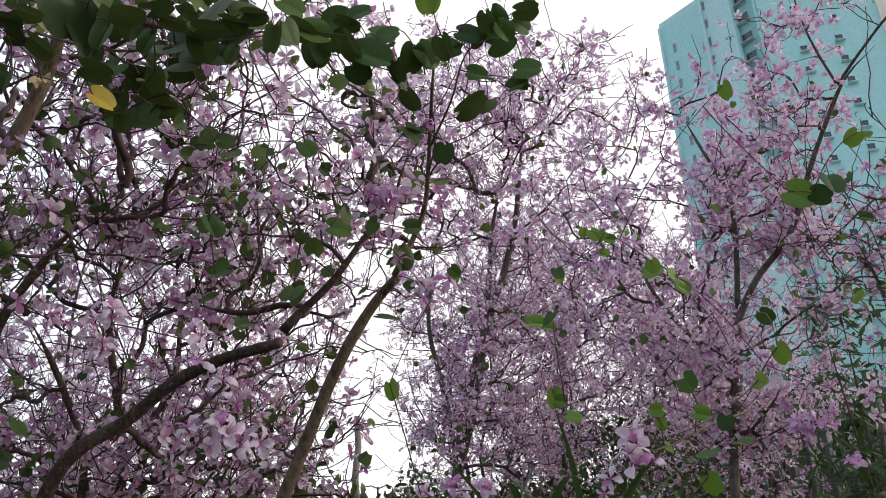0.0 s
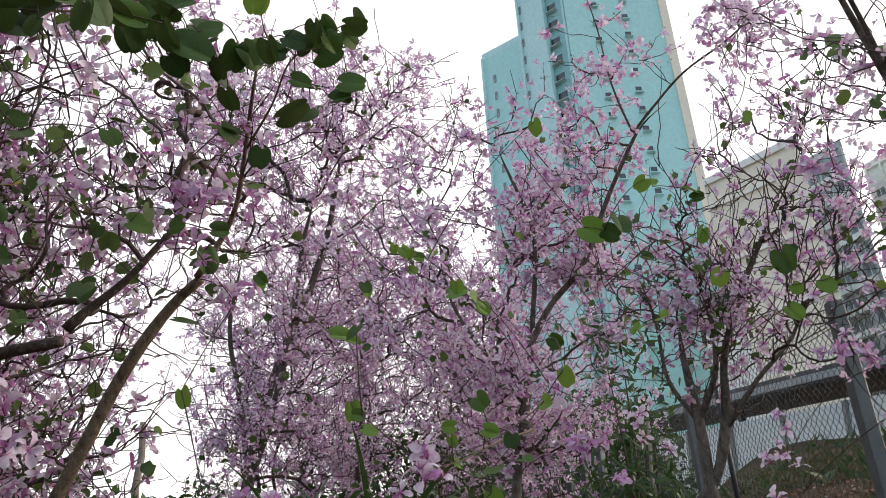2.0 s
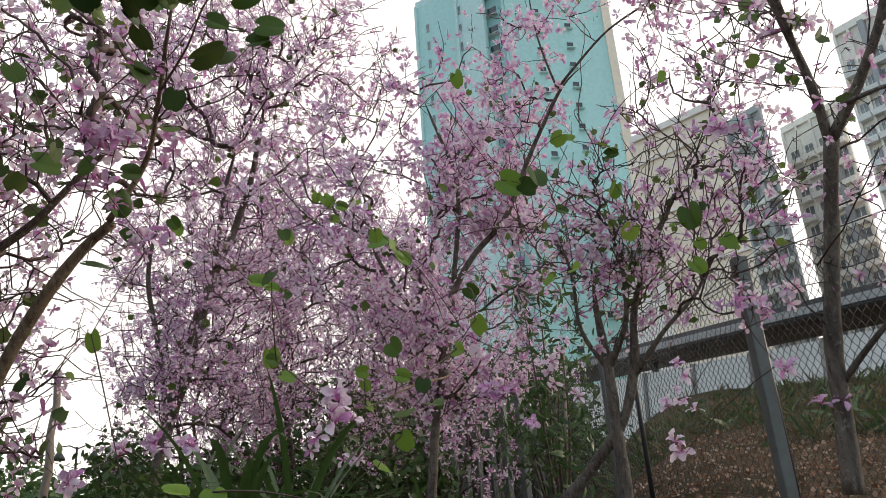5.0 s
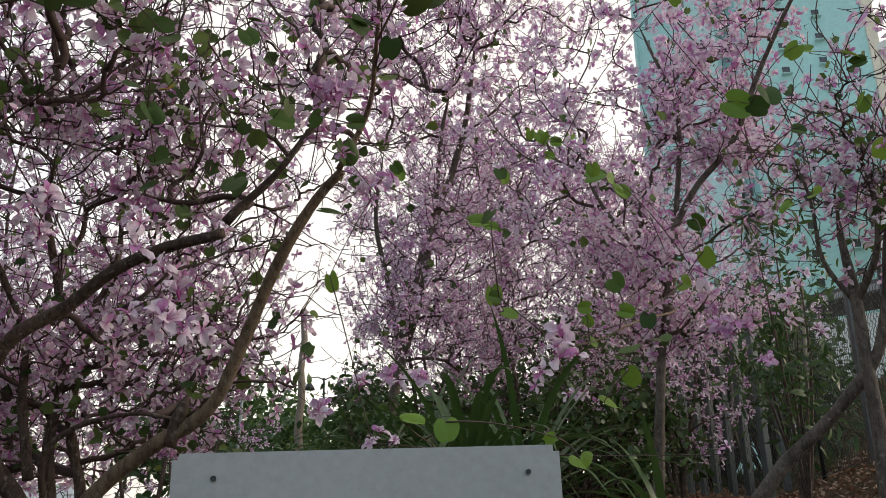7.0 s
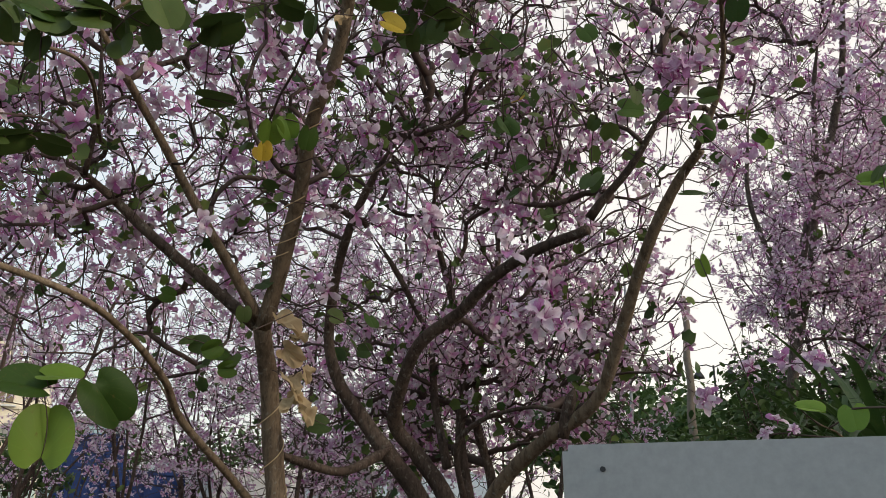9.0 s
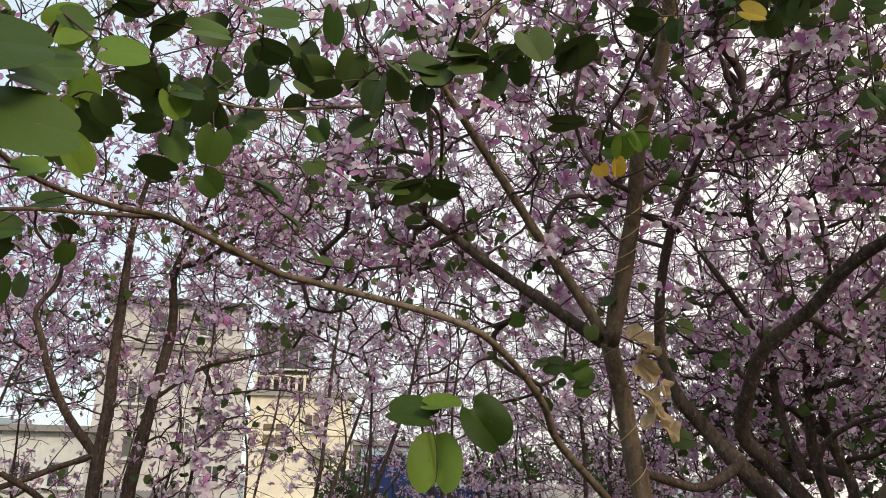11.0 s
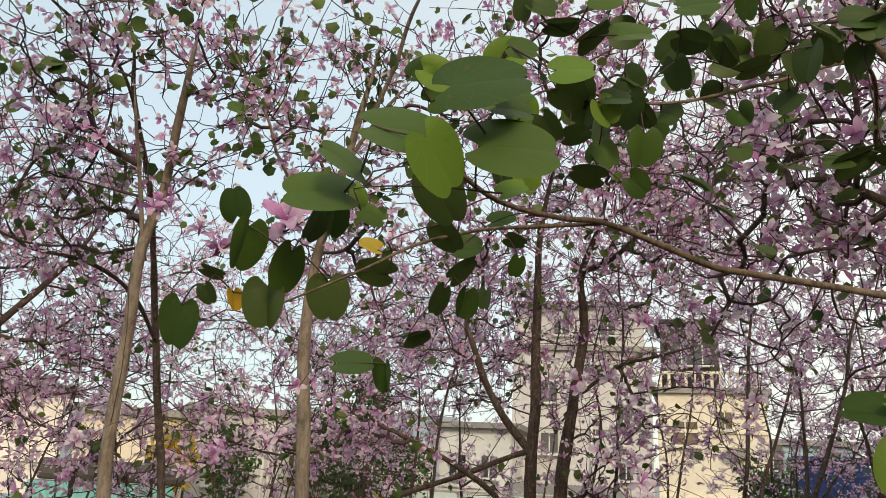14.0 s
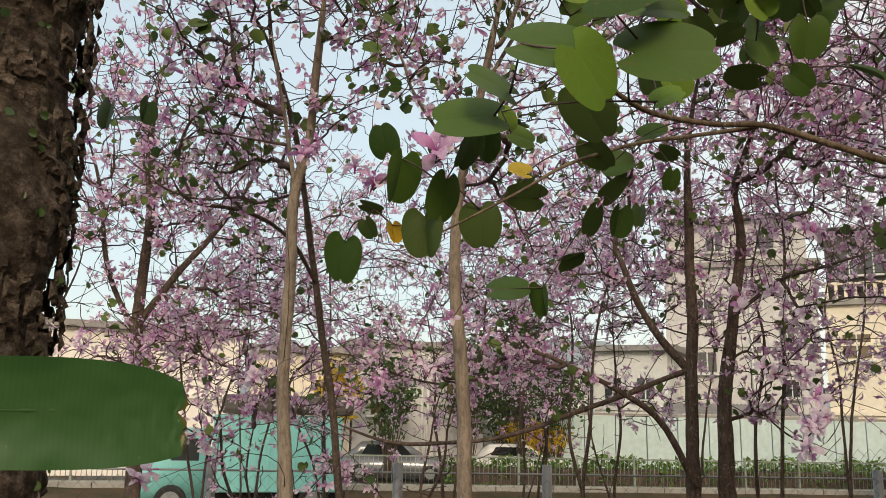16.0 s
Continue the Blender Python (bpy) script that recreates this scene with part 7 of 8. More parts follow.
# the pale bough that reaches over the path from the forked tree, with its leaves
NEAR_BOUGH = [*[(-1.69, 2.82, 1.51, 0.021), (-1.71, 2.58, 1.68, 0.018), (-1.70, 2.32, 1.83, 0.0165), (-1.64, 2.16, 1.93, 0.015), (-1.58, 1.91, 2.03, 0.0135), (-1.56, 1.68, 2.08, 0.012), (-1.74, 1.38, 2.15, 0.011)],
              *[(-1.71, 1.25, 2.14, 0.0105), (-1.66, 1.08, 2.15, 0.0095), (-1.59, 0.90, 2.15, 0.008), (-1.53, 0.77, 2.12, 0.007), (-1.43, 0.61, 2.09, 0.006), (-1.33, 0.49, 2.09, 0.005)]]
SIDE_BOUGH = [(-1.60, 0.89, 2.15, 0.006), (-1.57, 0.74, 2.11, 0.0052), (-1.52, 0.62, 2.07, 0.0045), (-1.47, 0.49, 2.01, 0.004), (-1.45, 0.40, 1.95, 0.003), (-1.49, 0.27, 1.88, 0.002)]
# leaves that hang over the path: place, length, lean, turn about the midrib, tone
NEAR = [(-1.017, 0.375, 1.948, 0.086, 135, 35, 1), (-1.030, 0.346, 1.987, 0.103, 95, 58, 0), (-1.089, 0.284, 1.968, 0.070, -65, 60, 0), (-1.126, 0.263, 1.939, 0.090, -95, 52, 0), (-1.020, 0.464, 1.988, 0.113, 85, 50, 0), (-1.004, 0.420, 2.050, 0.113, 80, 60, 0), (-1.048, 0.468, 2.047, 0.058, 80, 55, 0), (-1.549, 0.203, 2.060, 0.063, -20, 25, 0), (-1.234, 0.205, 1.893, 0.073, 185, 45, 0), (-1.213, 0.285, 1.929, 0.061, 200, 50, 2), (-1.161, 0.296, 1.919, 0.050, 190, 45, 0), (-1.234, 0.259, 1.872, 0.068, 190, 40, 0), (-1.267, 0.244, 1.833, 0.068, 175, 35, 2)]
NEAR_B = [(-1.407, 0.144, 1.823, 0.077, 195, 42, 0), (-1.192, 0.327, 1.963, 0.035, 160, 40, 1), (-1.193, 0.349, 1.946, 0.042, 100, 45, 1), (-1.298, 0.208, 1.843, 0.032, 170, 40, 3), (-1.124, 0.502, 1.985, 0.042, 60, 50, 1), (-1.299, 0.176, 1.847, 0.032, 150, 45, 2), (-1.293, 0.180, 1.874, 0.036, 100, 60, 2)]
BEHIND = [(-1.665, 0.389, 1.942, 0.092, 175, 15, 2), (-1.635, 0.455, 2.001, 0.080, -80, 45, 2), (-1.533, 0.422, 2.012, 0.045, -85, 50, 3), (-1.385, 0.499, 2.055, 0.107, 150, 40, 2), (-1.490, 0.546, 2.032, 0.074, 150, 50, 2), (-1.658, 0.651, 2.081, 0.067, 80, 40, 0), (-1.672, 0.648, 2.042, 0.077, 60, 55, 2), (-1.690, 0.651, 1.973, 0.070, 190, 40, 0), (-1.705, 0.608, 1.977, 0.071, 200, 50, 2), (-1.821, 0.609, 1.936, 0.066, 75, 55, 2), (-1.768, 0.472, 1.860, 0.091, 85, 55, 0), (-1.758, 0.530, 1.830, 0.075, 185, 60, 0), (-1.619, 0.702, 2.131, 0.064, 85, 60, 0)]
BEHIND_B = [(-1.722, 0.774, 2.073, 0.052, 190, 35, 0), (-1.708, 0.768, 2.123, 0.052, 120, 45, 2), (-1.763, 0.725, 2.008, 0.052, 190, 50, 2), (-1.606, 0.864, 2.250, 0.082, -70, 50, 2), (-1.648, 0.866, 2.405, 0.051, 150, 30, 2), (-1.657, 0.919, 2.334, 0.051, 10, 30, 0)]
ABOVE = [(-1.143, 0.595, 2.178, 0.069, 85, 55, 1), (-1.236, 0.563, 2.252, 0.053, 100, 50, 0), (-1.273, 0.559, 2.195, 0.086, 80, 62, 0), (-1.298, 0.791, 2.376, 0.080, 70, 60, 0), (-1.294, 0.735, 2.424, 0.070, 80, 50, 0), (-1.345, 0.646, 2.416, 0.060, 110, 40, 0), (-1.365, 0.612, 2.408, 0.050, 190, 40, 2), (-1.345, 0.683, 2.391, 0.070, 90, 55, 2), (-1.328, 0.729, 2.383, 0.080, 60, 60, 2), (-1.474, 0.792, 2.307, 0.064, 190, 35, 2), (-1.440, 0.851, 2.310, 0.091, 200, 30, 2), (-1.423, 0.891, 2.298, 0.054, 150, 40, 2), (-1.290, 0.917, 2.462, 0.086, 90, 60, 0)]
ABOVE_B = [(-1.393, 0.980, 2.459, 0.080, 120, 45, 2), (-1.437, 0.970, 2.407, 0.076, 170, 40, 2), (-1.368, 1.037, 2.435, 0.069, 150, 50, 2), (-1.299, 1.144, 2.401, 0.086, 190, 55, 2), (-1.351, 1.080, 2.410, 0.074, 80, 50, 2)]
HIGH = [(-1.444, 1.361, 2.566, 0.089, 170, 40, 2), (-1.426, 1.409, 2.541, 0.074, 200, 30, 2), (-1.374, 1.426, 2.600, 0.089, 100, 45, 2), (-1.310, 1.468, 2.643, 0.100, 120, 40, 2), (-1.290, 1.522, 2.609, 0.072, 190, 40, 2), (-1.248, 1.565, 2.613, 0.077, 160, 35, 2), (-1.241, 1.528, 2.663, 0.086, 90, 50, 2), (-1.169, 1.713, 2.722, 0.138, 85, 45, 2), (-1.205, 1.702, 2.697, 0.090, 190, 40, 2), (-1.023, 1.784, 2.779, 0.093, 110, 40, 2), (-0.857, 2.091, 2.878, 0.076, 180, 30, 2), (-0.768, 2.108, 2.912, 0.099, 100, 45, 2), (-1.492, 1.457, 2.363, 0.106, 85, 50, 2)]
HIGH_B = [(-1.445, 1.523, 2.359, 0.092, 95, 55, 2), (-1.340, 1.920, 2.651, 0.119, 88, 62, 2), (-1.250, 2.035, 2.585, 0.086, 180, 20, 1), (-1.204, 2.059, 2.602, 0.079, 160, 25, 1), (-1.166, 2.100, 2.578, 0.079, 190, 40, 0), (-1.276, 2.044, 2.534, 0.066, 170, 45, 3)]
OVERHEAD = [(-0.199, 2.244, 3.145, 0.127, 110, 45, 0), (-0.366, 2.188, 3.184, 0.107, 90, 40, 0), (-0.271, 2.223, 3.160, 0.107, 150, 45, 2), (-0.053, 2.152, 3.262, 0.086, 170, 35, 1), (-0.101, 2.334, 3.201, 0.107, 190, 40, 0), (0.005, 2.314, 3.228, 0.093, 160, 35, 2), (0.077, 2.283, 3.262, 0.089, 110, 40, 0), (0.126, 2.265, 3.279, 0.082, 190, 40, 2), (0.181, 2.278, 3.259, 0.082, 150, 40, 0), (0.252, 2.228, 3.306, 0.089, 100, 40, 2), (0.259, 2.338, 3.174, 0.100, 95, 45, 0), (0.228, 2.370, 3.138, 0.082, 80, 50, 0), (0.089, 2.412, 3.097, 0.129, 80, 58, 2)]
OVERHEAD_B = [(0.102, 2.358, 3.168, 0.075, 100, 45, 0), (-0.105, 2.409, 3.103, 0.089, 170, 40, 2), (-0.097, 2.464, 3.024, 0.082, 120, 50, 0), (-0.329, 2.595, 2.765, 0.093, 90, 40, 0), (-0.405, 2.179, 3.185, 0.103, 120, 45, 2)]
FLECKS = [(0.846, 4.342, 3.600, 0.090, 150, 30, 1), (0.932, 4.337, 3.570, 0.077, 100, 30, 1), (0.783, 4.348, 3.615, 0.071, 190, 30, 1), (1.006, 4.305, 3.597, 0.064, 120, 40, 1), (0.901, 4.374, 3.507, 0.071, 90, 30, 1), (0.636, 4.381, 3.360, 0.088, 160, 40, 1), (0.483, 4.301, 3.070, 0.126, 90, 50, 1), (0.547, 4.302, 3.043, 0.090, 110, 50, 1), (1.078, 4.096, 3.272, 0.132, 85, 55, 1), (1.213, 4.097, 3.170, 0.096, 140, 40, 1), (0.472, 3.837, 2.536, 0.108, 170, 35, 1), (0.559, 3.841, 2.464, 0.093, 110, 50, 1), (0.047, 4.056, 3.225, 0.080, 180, 30, 1)]
LOW = [(-2.096, 2.048, 1.921, 0.184, -70, 48, 0), (-1.999, 2.133, 1.948, 0.146, 100, 68, 1), (-2.034, 2.122, 1.791, 0.210, 0, 5, 1), (-1.901, 2.226, 1.869, 0.197, 140, 25, 0)]
CROWN = [(-0.752, 1.798, 2.879, 0.100, 150, 30, 2), (-0.783, 1.808, 2.848, 0.079, 190, 45, 2), (-0.700, 1.761, 2.869, 0.084, 90, 50, 2), (-0.713, 1.878, 2.889, 0.070, 210, 40, 2), (-0.631, 1.826, 2.911, 0.074, 100, 55, 2), (-0.589, 1.914, 2.909, 0.097, 170, 20, 2), (-0.554, 1.856, 2.911, 0.086, 80, 50, 2), (-0.605, 1.889, 2.931, 0.073, 120, 60, 2), (-0.520, 1.928, 2.999, 0.083, 95, 50, 2), (-0.442, 1.970, 2.977, 0.093, 180, 45, 2), (-0.393, 1.966, 2.995, 0.075, 150, 50, 0), (-0.796, 1.852, 2.787, 0.086, 100, 40, 2), (-0.717, 1.975, 2.852, 0.075, 170, 30, 2)]
CROWN_B = [(-0.739, 2.015, 2.785, 0.069, 190, 25, 2), (-0.693, 2.016, 2.811, 0.075, 100, 40, 2), (-0.797, 2.009, 2.757, 0.063, 175, 30, 2), (-0.815, 1.981, 2.784, 0.054, 60, 50, 2), (-0.863, 1.666, 2.790, 0.065, 110, 50, 2), (-0.896, 1.659, 2.773, 0.061, 80, 45, 2), (-0.852, 1.713, 2.745, 0.075, 120, 45, 2), (-0.892, 1.686, 2.745, 0.046, 100, 35, 2), (-0.924, 1.731, 2.665, 0.068, 185, 45, 2), (-0.810, 1.930, 2.766, 0.076, 105, 50, 3), (-0.651, 1.800, 2.929, 0.069, 80, 50, 2), (-0.472, 1.923, 3.021, 0.078, 90, 45, 2), (-0.539, 1.977, 2.934, 0.060, 200, 40, 2)]
OVER = [(-0.449, 2.213, 3.313, 0.104, 110, 40, 0), (-0.322, 2.300, 3.243, 0.089, 190, 45, 0), (-0.217, 2.326, 3.227, 0.129, 95, 50, 0), (-0.147, 2.407, 3.214, 0.088, 170, 40, 2), (-0.057, 2.336, 3.226, 0.093, 150, 40, 0), (0.023, 2.361, 3.274, 0.088, 100, 35, 0), (0.105, 2.369, 3.336, 0.082, 60, 40, 2), (0.167, 2.342, 3.362, 0.093, 150, 40, 0), (0.247, 2.345, 3.347, 0.086, 120, 35, 0), (0.279, 2.428, 3.242, 0.074, 90, 40, 0), (0.244, 2.462, 3.206, 0.071, 110, 55, 2), (0.111, 2.410, 3.208, 0.073, 90, 60, 0), (-0.101, 2.476, 3.037, 0.068, 100, 50, 2)]
OVER_B = [(-0.168, 2.291, 3.273, 0.089, 80, 50, 0), (-0.286, 2.262, 3.293, 0.098, 100, 55, 2), (-0.374, 2.312, 3.218, 0.093, 160, 45, 0), (-0.037, 2.242, 3.333, 0.072, 180, 45, 1), (-0.250, 2.242, 3.319, 0.086, 60, 50, 0)]
SHADE = [(-1.15, 2.83, 3.55, 0.132, 81, 28, 2), (-1.14, 2.71, 3.80, 0.092, 184, 49, 0), (-1.28, 2.81, 3.78, 0.095, 119, 21, 2), (-1.32, 2.81, 3.80, 0.134, 126, 26, 2), (-1.28, 2.72, 3.59, 0.093, 120, 25, 0), (-1.08, 2.71, 3.76, 0.139, 76, 54, 2), (-1.06, 2.91, 3.76, 0.125, 173, 38, 2), (-0.90, 2.75, 3.70, 0.126, 196, 40, 2), (-0.84, 2.84, 3.76, 0.102, 98, 42, 2), (-1.03, 2.90, 3.76, 0.120, 199, 34, 2), (-0.97, 2.81, 3.67, 0.106, 168, 36, 0), (-1.01, 2.87, 3.60, 0.129, 89, 30, 2), (-0.94, 2.87, 3.59, 0.091, 157, 41, 2), (-1.08, 2.70, 3.66, 0.124, 164, 46, 2)]
SHADE_B = [(-1.20, 2.85, 3.47, 0.095, 87, 53, 2), (-1.08, 3.07, 3.42, 0.099, 76, 32, 2), (-1.13, 2.99, 3.58, 0.097, 136, 42, 2), (-1.20, 3.03, 3.57, 0.103, 68, 31, 2), (-1.19, 2.91, 3.40, 0.102, 117, 51, 0), (-1.12, 2.86, 3.52, 0.133, 92, 48, 2), (-0.79, 2.75, 3.84, 0.112, 117, 23, 2), (-0.74, 2.76, 3.76, 0.090, 65, 43, 0), (-0.98, 2.80, 3.84, 0.126, 111, 52, 2), (-0.82, 2.83, 3.78, 0.102, 134, 38, 2), (-0.81, 2.81, 3.98, 0.103, 135, 25, 0), (-1.58, 2.90, 3.70, 0.141, 192, 39, 2), (-1.59, 2.84, 3.72, 0.102, 154, 44, 2), (-1.55, 2.85, 3.53, 0.145, 194, 42, 2)]
BETWEEN = [(-1.488, 0.486, 2.331, 0.059, 62, 43, 0), (-1.499, 0.530, 2.298, 0.073, 60, 29, 0), (-1.410, 0.489, 2.277, 0.072, 111, 24, 1), (-1.421, 0.619, 2.356, 0.080, 64, 23, 1), (-1.458, 0.666, 2.270, 0.068, 168, 28, 1), (-1.410, 0.610, 2.285, 0.076, 73, 55, 0), (-1.464, 0.636, 2.358, 0.075, 180, 50, 1), (-1.478, 0.696, 2.230, 0.084, 126, 42, 2), (-1.391, 0.681, 2.215, 0.063, 145, 43, 2), (-1.459, 0.632, 2.218, 0.056, 170, 22, 1)]
BETWEEN_B = [(-1.389, 0.812, 2.305, 0.061, 86, 55, 0), (-1.412, 0.798, 2.279, 0.063, 148, 23, 1), (-1.455, 0.776, 2.333, 0.069, 183, 35, 0), (-1.449, 0.753, 2.322, 0.078, 116, 20, 2), (-1.425, 0.880, 2.231, 0.079, 188, 22, 0), (-1.599, 0.848, 2.334, 0.070, 66, 40, 2), (-1.514, 0.862, 2.254, 0.069, 150, 36, 0), (-1.478, 0.676, 2.158, 0.081, 131, 41, 1), (-1.573, 0.678, 2.209, 0.077, 193, 36, 2)]
TOP = [(-1.78, 0.94, 2.48, 0.084, -39), (-1.74, 1.01, 2.48, 0.098, -4), (-1.69, 1.04, 2.54, 0.079, 45), (-1.62, 1.08, 2.59, 0.075, -56), (-1.64, 1.12, 2.53, 0.082, 8), (-1.58, 1.14, 2.60, 0.071, 33), (-1.55, 1.20, 2.57, 0.098, 98), (-1.50, 1.25, 2.58, 0.087, -7), (-1.48, 1.31, 2.53, 0.082, 31), (-1.42, 1.33, 2.58, 0.079, 29), (-1.36, 1.39, 2.58, 0.090, 0), (-1.30, 1.42, 2.59, 0.087, -60), (-1.16, 1.51, 2.62, 0.095, 24), (-1.62, 1.26, 2.38, 0.060, 16), (-1.55, 1.36, 2.34, 0.073, 82), (-1.51, 1.41, 2.35, 0.068, -98)]
TOP_TWO = [(-1.66, 0.95, 2.34, 0.060, 70), (-1.63, 0.99, 2.34, 0.060, 5), (-1.59, 1.01, 2.40, 0.050, 95), (-1.59, 1.03, 2.37, 0.055, 59), (-1.59, 1.12, 2.27, 0.083, 20), (-1.65, 1.02, 2.27, 0.065, 55), (-1.57, 1.17, 2.21, 0.058, 11), (-1.55, 1.24, 2.14, 0.065, -23)]


def hang(root, rows, kinds, grow=0.64, loose=1.0):
    feet = []
    for i, (x, y, z, size, spin) in enumerate(rows):
        feet.append(tuple(hang_leaf(root, (x, y, z), size * grow, spin, kinds[i % len(kinds)], loose=loose)))
    return feet


def pose_leaves(root, rows):
    """Leaves turned towards the path, each with its own lean and turn."""
    base, feet = root.matrix_basis.translation, []
    for x, y, z, size, spin, turn, kind in rows:
        p = Vector((x, y, z))
        out = (Vector((-0.25, 0.25, 1.63)) - p).normalized()
        side = Vector((0, 0, 1)).cross(out).normalized()
        face = Matrix((side, out.cross(side), out)).transposed().to_4x4()
        tilt = face @ Matrix.Rotation(radians(-spin), 4, "Z") @ Matrix.Rotation(radians(turn), 4, "Y")
        if (tilt.to_3x3() @ Vector((0, 0, 1))).z * (-1 if kind == 2 else 1) < 0:
            turn = -turn
        size *= 0.78
        m = (Matrix.Translation(p - base) @ face @ Matrix.Rotation(radians(-spin), 4, "Z") @ Matrix.Rotation(radians(turn), 4, "Y") @ Matrix.Rotation(frng.uniform(-0.25, 0.25), 4, "X")
             @ Matrix.Diagonal((size, size, size, 1)) @ Matrix.Translation((0, -0.5, 0)))
        child("leaf", LEAF_SHAPES[int(frng.integers(0, 5))][kind], root, at=m)
        feet.append(tuple(m @ Vector((0, 0, 0)) + base))
    return feet


feet = pose_leaves(tree_a, NEAR + NEAR_B) + pose_leaves(tree_a, BEHIND + BEHIND_B)
sprig(tree_a, NEAR_BOUGH, feet, 1, 0.0014)
sprig(tree_a, SIDE_BOUGH, [], 2)
DENSE = [(-1.68, 0.92, 2.69, 0.095, 68), (-1.67, 0.99, 2.64, 0.087, -59), (-1.61, 1.02, 2.70, 0.082, -46), (-1.58, 1.10, 2.67, 0.095, -31), (-1.57, 1.17, 2.61, 0.082, 11), (-1.50, 1.20, 2.67, 0.090, 21), (-1.51, 1.28, 2.57, 0.082, -58), (-1.44, 1.28, 2.65, 0.087, 44), (-1.70, 1.06, 2.54, 0.082, 33), (-1.69, 1.13, 2.48, 0.073, 54), (-1.63, 1.19, 2.51, 0.076, -72), (-1.60, 1.26, 2.46, 0.068, 33), (-1.78, 1.01, 2.45, 0.076, 12), (-1.54, 1.32, 2.48, 0.068, -55), (-1.39, 1.37, 2.61, 0.082, -94), (-1.31, 1.42, 2.63, 0.082, -67), (-1.27, 1.50, 2.56, 0.076, 27)]
feet = hang(tree_a, DENSE, (2, 2, 0), 0.85) + hang(tree_a, TOP, (2, 2, 2), 0.85) + hang(tree_a, TOP_TWO, (0, 2, 2, 0, 0), 0.85) + pose_leaves(tree_a, ABOVE + ABOVE_B) + pose_leaves(tree_a, BETWEEN + BETWEEN_B)
sprig(tree_a, [(-2.08, 2.19, 2.77, 0.009), (-1.69, 1.74, 2.75, 0.008), (-1.60, 1.33, 2.56, 0.006), (-1.62, 1.10, 2.47, 0.005), (-1.62, 0.92, 2.44, 0.004), (-1.45, 0.68, 2.39, 0.003)], feet, 3)
feet = pose_leaves(tree_a, SHADE + SHADE_B) + pose_leaves(tree_a, CROWN + CROWN_B) + pose_leaves(tree_a, HIGH + HIGH_B)
sprig(tree_a, [(-1.59, 1.91, 3.15, 0.008), (-1.62, 1.76, 2.91, 0.006), (-1.71, 1.60, 2.76, 0.004)], feet, 4)
STALKS.setdefault(tree_a, []).extend(hang(tree_a, [(-1.89, 2.57, 2.12, 0.106, -89), (-1.84, 2.62, 2.10, 0.118, -56), (-1.80, 2.66, 2.07, 0.101, 24), (-1.87, 2.60, 2.05, 0.084, 77), (-1.92, 2.54, 2.13, 0.076, -81), (-1.82, 2.65, 2.04, 0.093, -81), (-1.56, 2.86, 1.86, 0.127, -90), (-1.69, 2.67, 2.35, 0.106, 71), (-1.76, 2.65, 2.23, 0.084, 5), (-1.95, 2.47, 2.28, 0.084, 78), (-2.03, 2.44, 2.12, 0.076, 10), (-1.48, 2.84, 2.25, 0.093, 98), (-1.41, 2.91, 2.13, 0.084, -95)], (2, 0, 2, 2)))
feet = pose_leaves(tree_a, LOW)
sprig(tree_a, [(-1.70, 2.31, 1.84, 0.005), (-2.00, 2.44, 2.02, 0.004), (-1.97, 2.17, 1.91, 0.003)], feet, 5)
for x, y, z, size, spin in [(-1.60, 2.71, 2.19, 0.145, 60), (-1.59, 2.74, 2.09, 0.145, 55), (-1.60, 2.75, 1.98, 0.137, 10), (-1.58, 2.78, 1.92, 0.129, 20), (-1.56, 2.80, 1.87, 0.116, 0), (-1.61, 2.76, 1.91, 0.116, -20), (-1.57, 2.75, 2.15, 0.104, 90), (-1.56, 2.77, 2.02, 0.095, 30)]:
    STALKS.setdefault(tree_a, []).append(tuple(hang_leaf(tree_a, (x, y, z), size * 0.64, spin, 4)))
for row in [(-1.31, 0.26, 1.96, 0.071, 10), (-1.33, 0.18, 1.92, 0.060, 40)]:
    bloom(tree_a, row[:3], row[3], row[4], 1)
# curled dry leaves high on the forked limb
for x, y, z, size, spin in [(-1.09, 2.09, 3.15, 0.075, 20), (-1.13, 2.18, 3.01, 0.06, 0)]:
    STALKS.setdefault(tree_a, []).append(tuple(hang_leaf(tree_a, (x, y, z), size, spin, 4)))

# leaves and flowers on the spreading tree
STALKS.setdefault(tree_b, []).append(tuple(hang_leaf(tree_b, (-0.17, 2.66, 2.26), 0.055, 13, 1)))
feet = hang(tree_b, [(-0.16, 2.94, 2.81, 0.135, 20), (-0.20, 2.97, 2.61, 0.124, 70), (-0.10, 2.49, 2.71, 0.077, 96), (-0.23, 2.48, 2.71, 0.082, -79), (-0.30, 2.46, 2.73, 0.072, -7), (-0.62, 2.29, 2.89, 0.077, 94), (-0.37, 2.33, 2.93, 0.069, 52), (-0.46, 2.53, 2.52, 0.107, 1), (-0.58, 2.54, 2.43, 0.072, -53), (-0.26, 2.56, 2.53, 0.069, -92), (-0.67, 2.41, 2.67, 0.103, 18), (-0.65, 2.47, 2.56, 0.103, 64), (-0.43, 2.47, 2.67, 0.058, -25), (0.02, 2.55, 2.59, 0.055, 43)], (0, 0, 2, 0, 2))
sprig(tree_b, None, feet, 6)
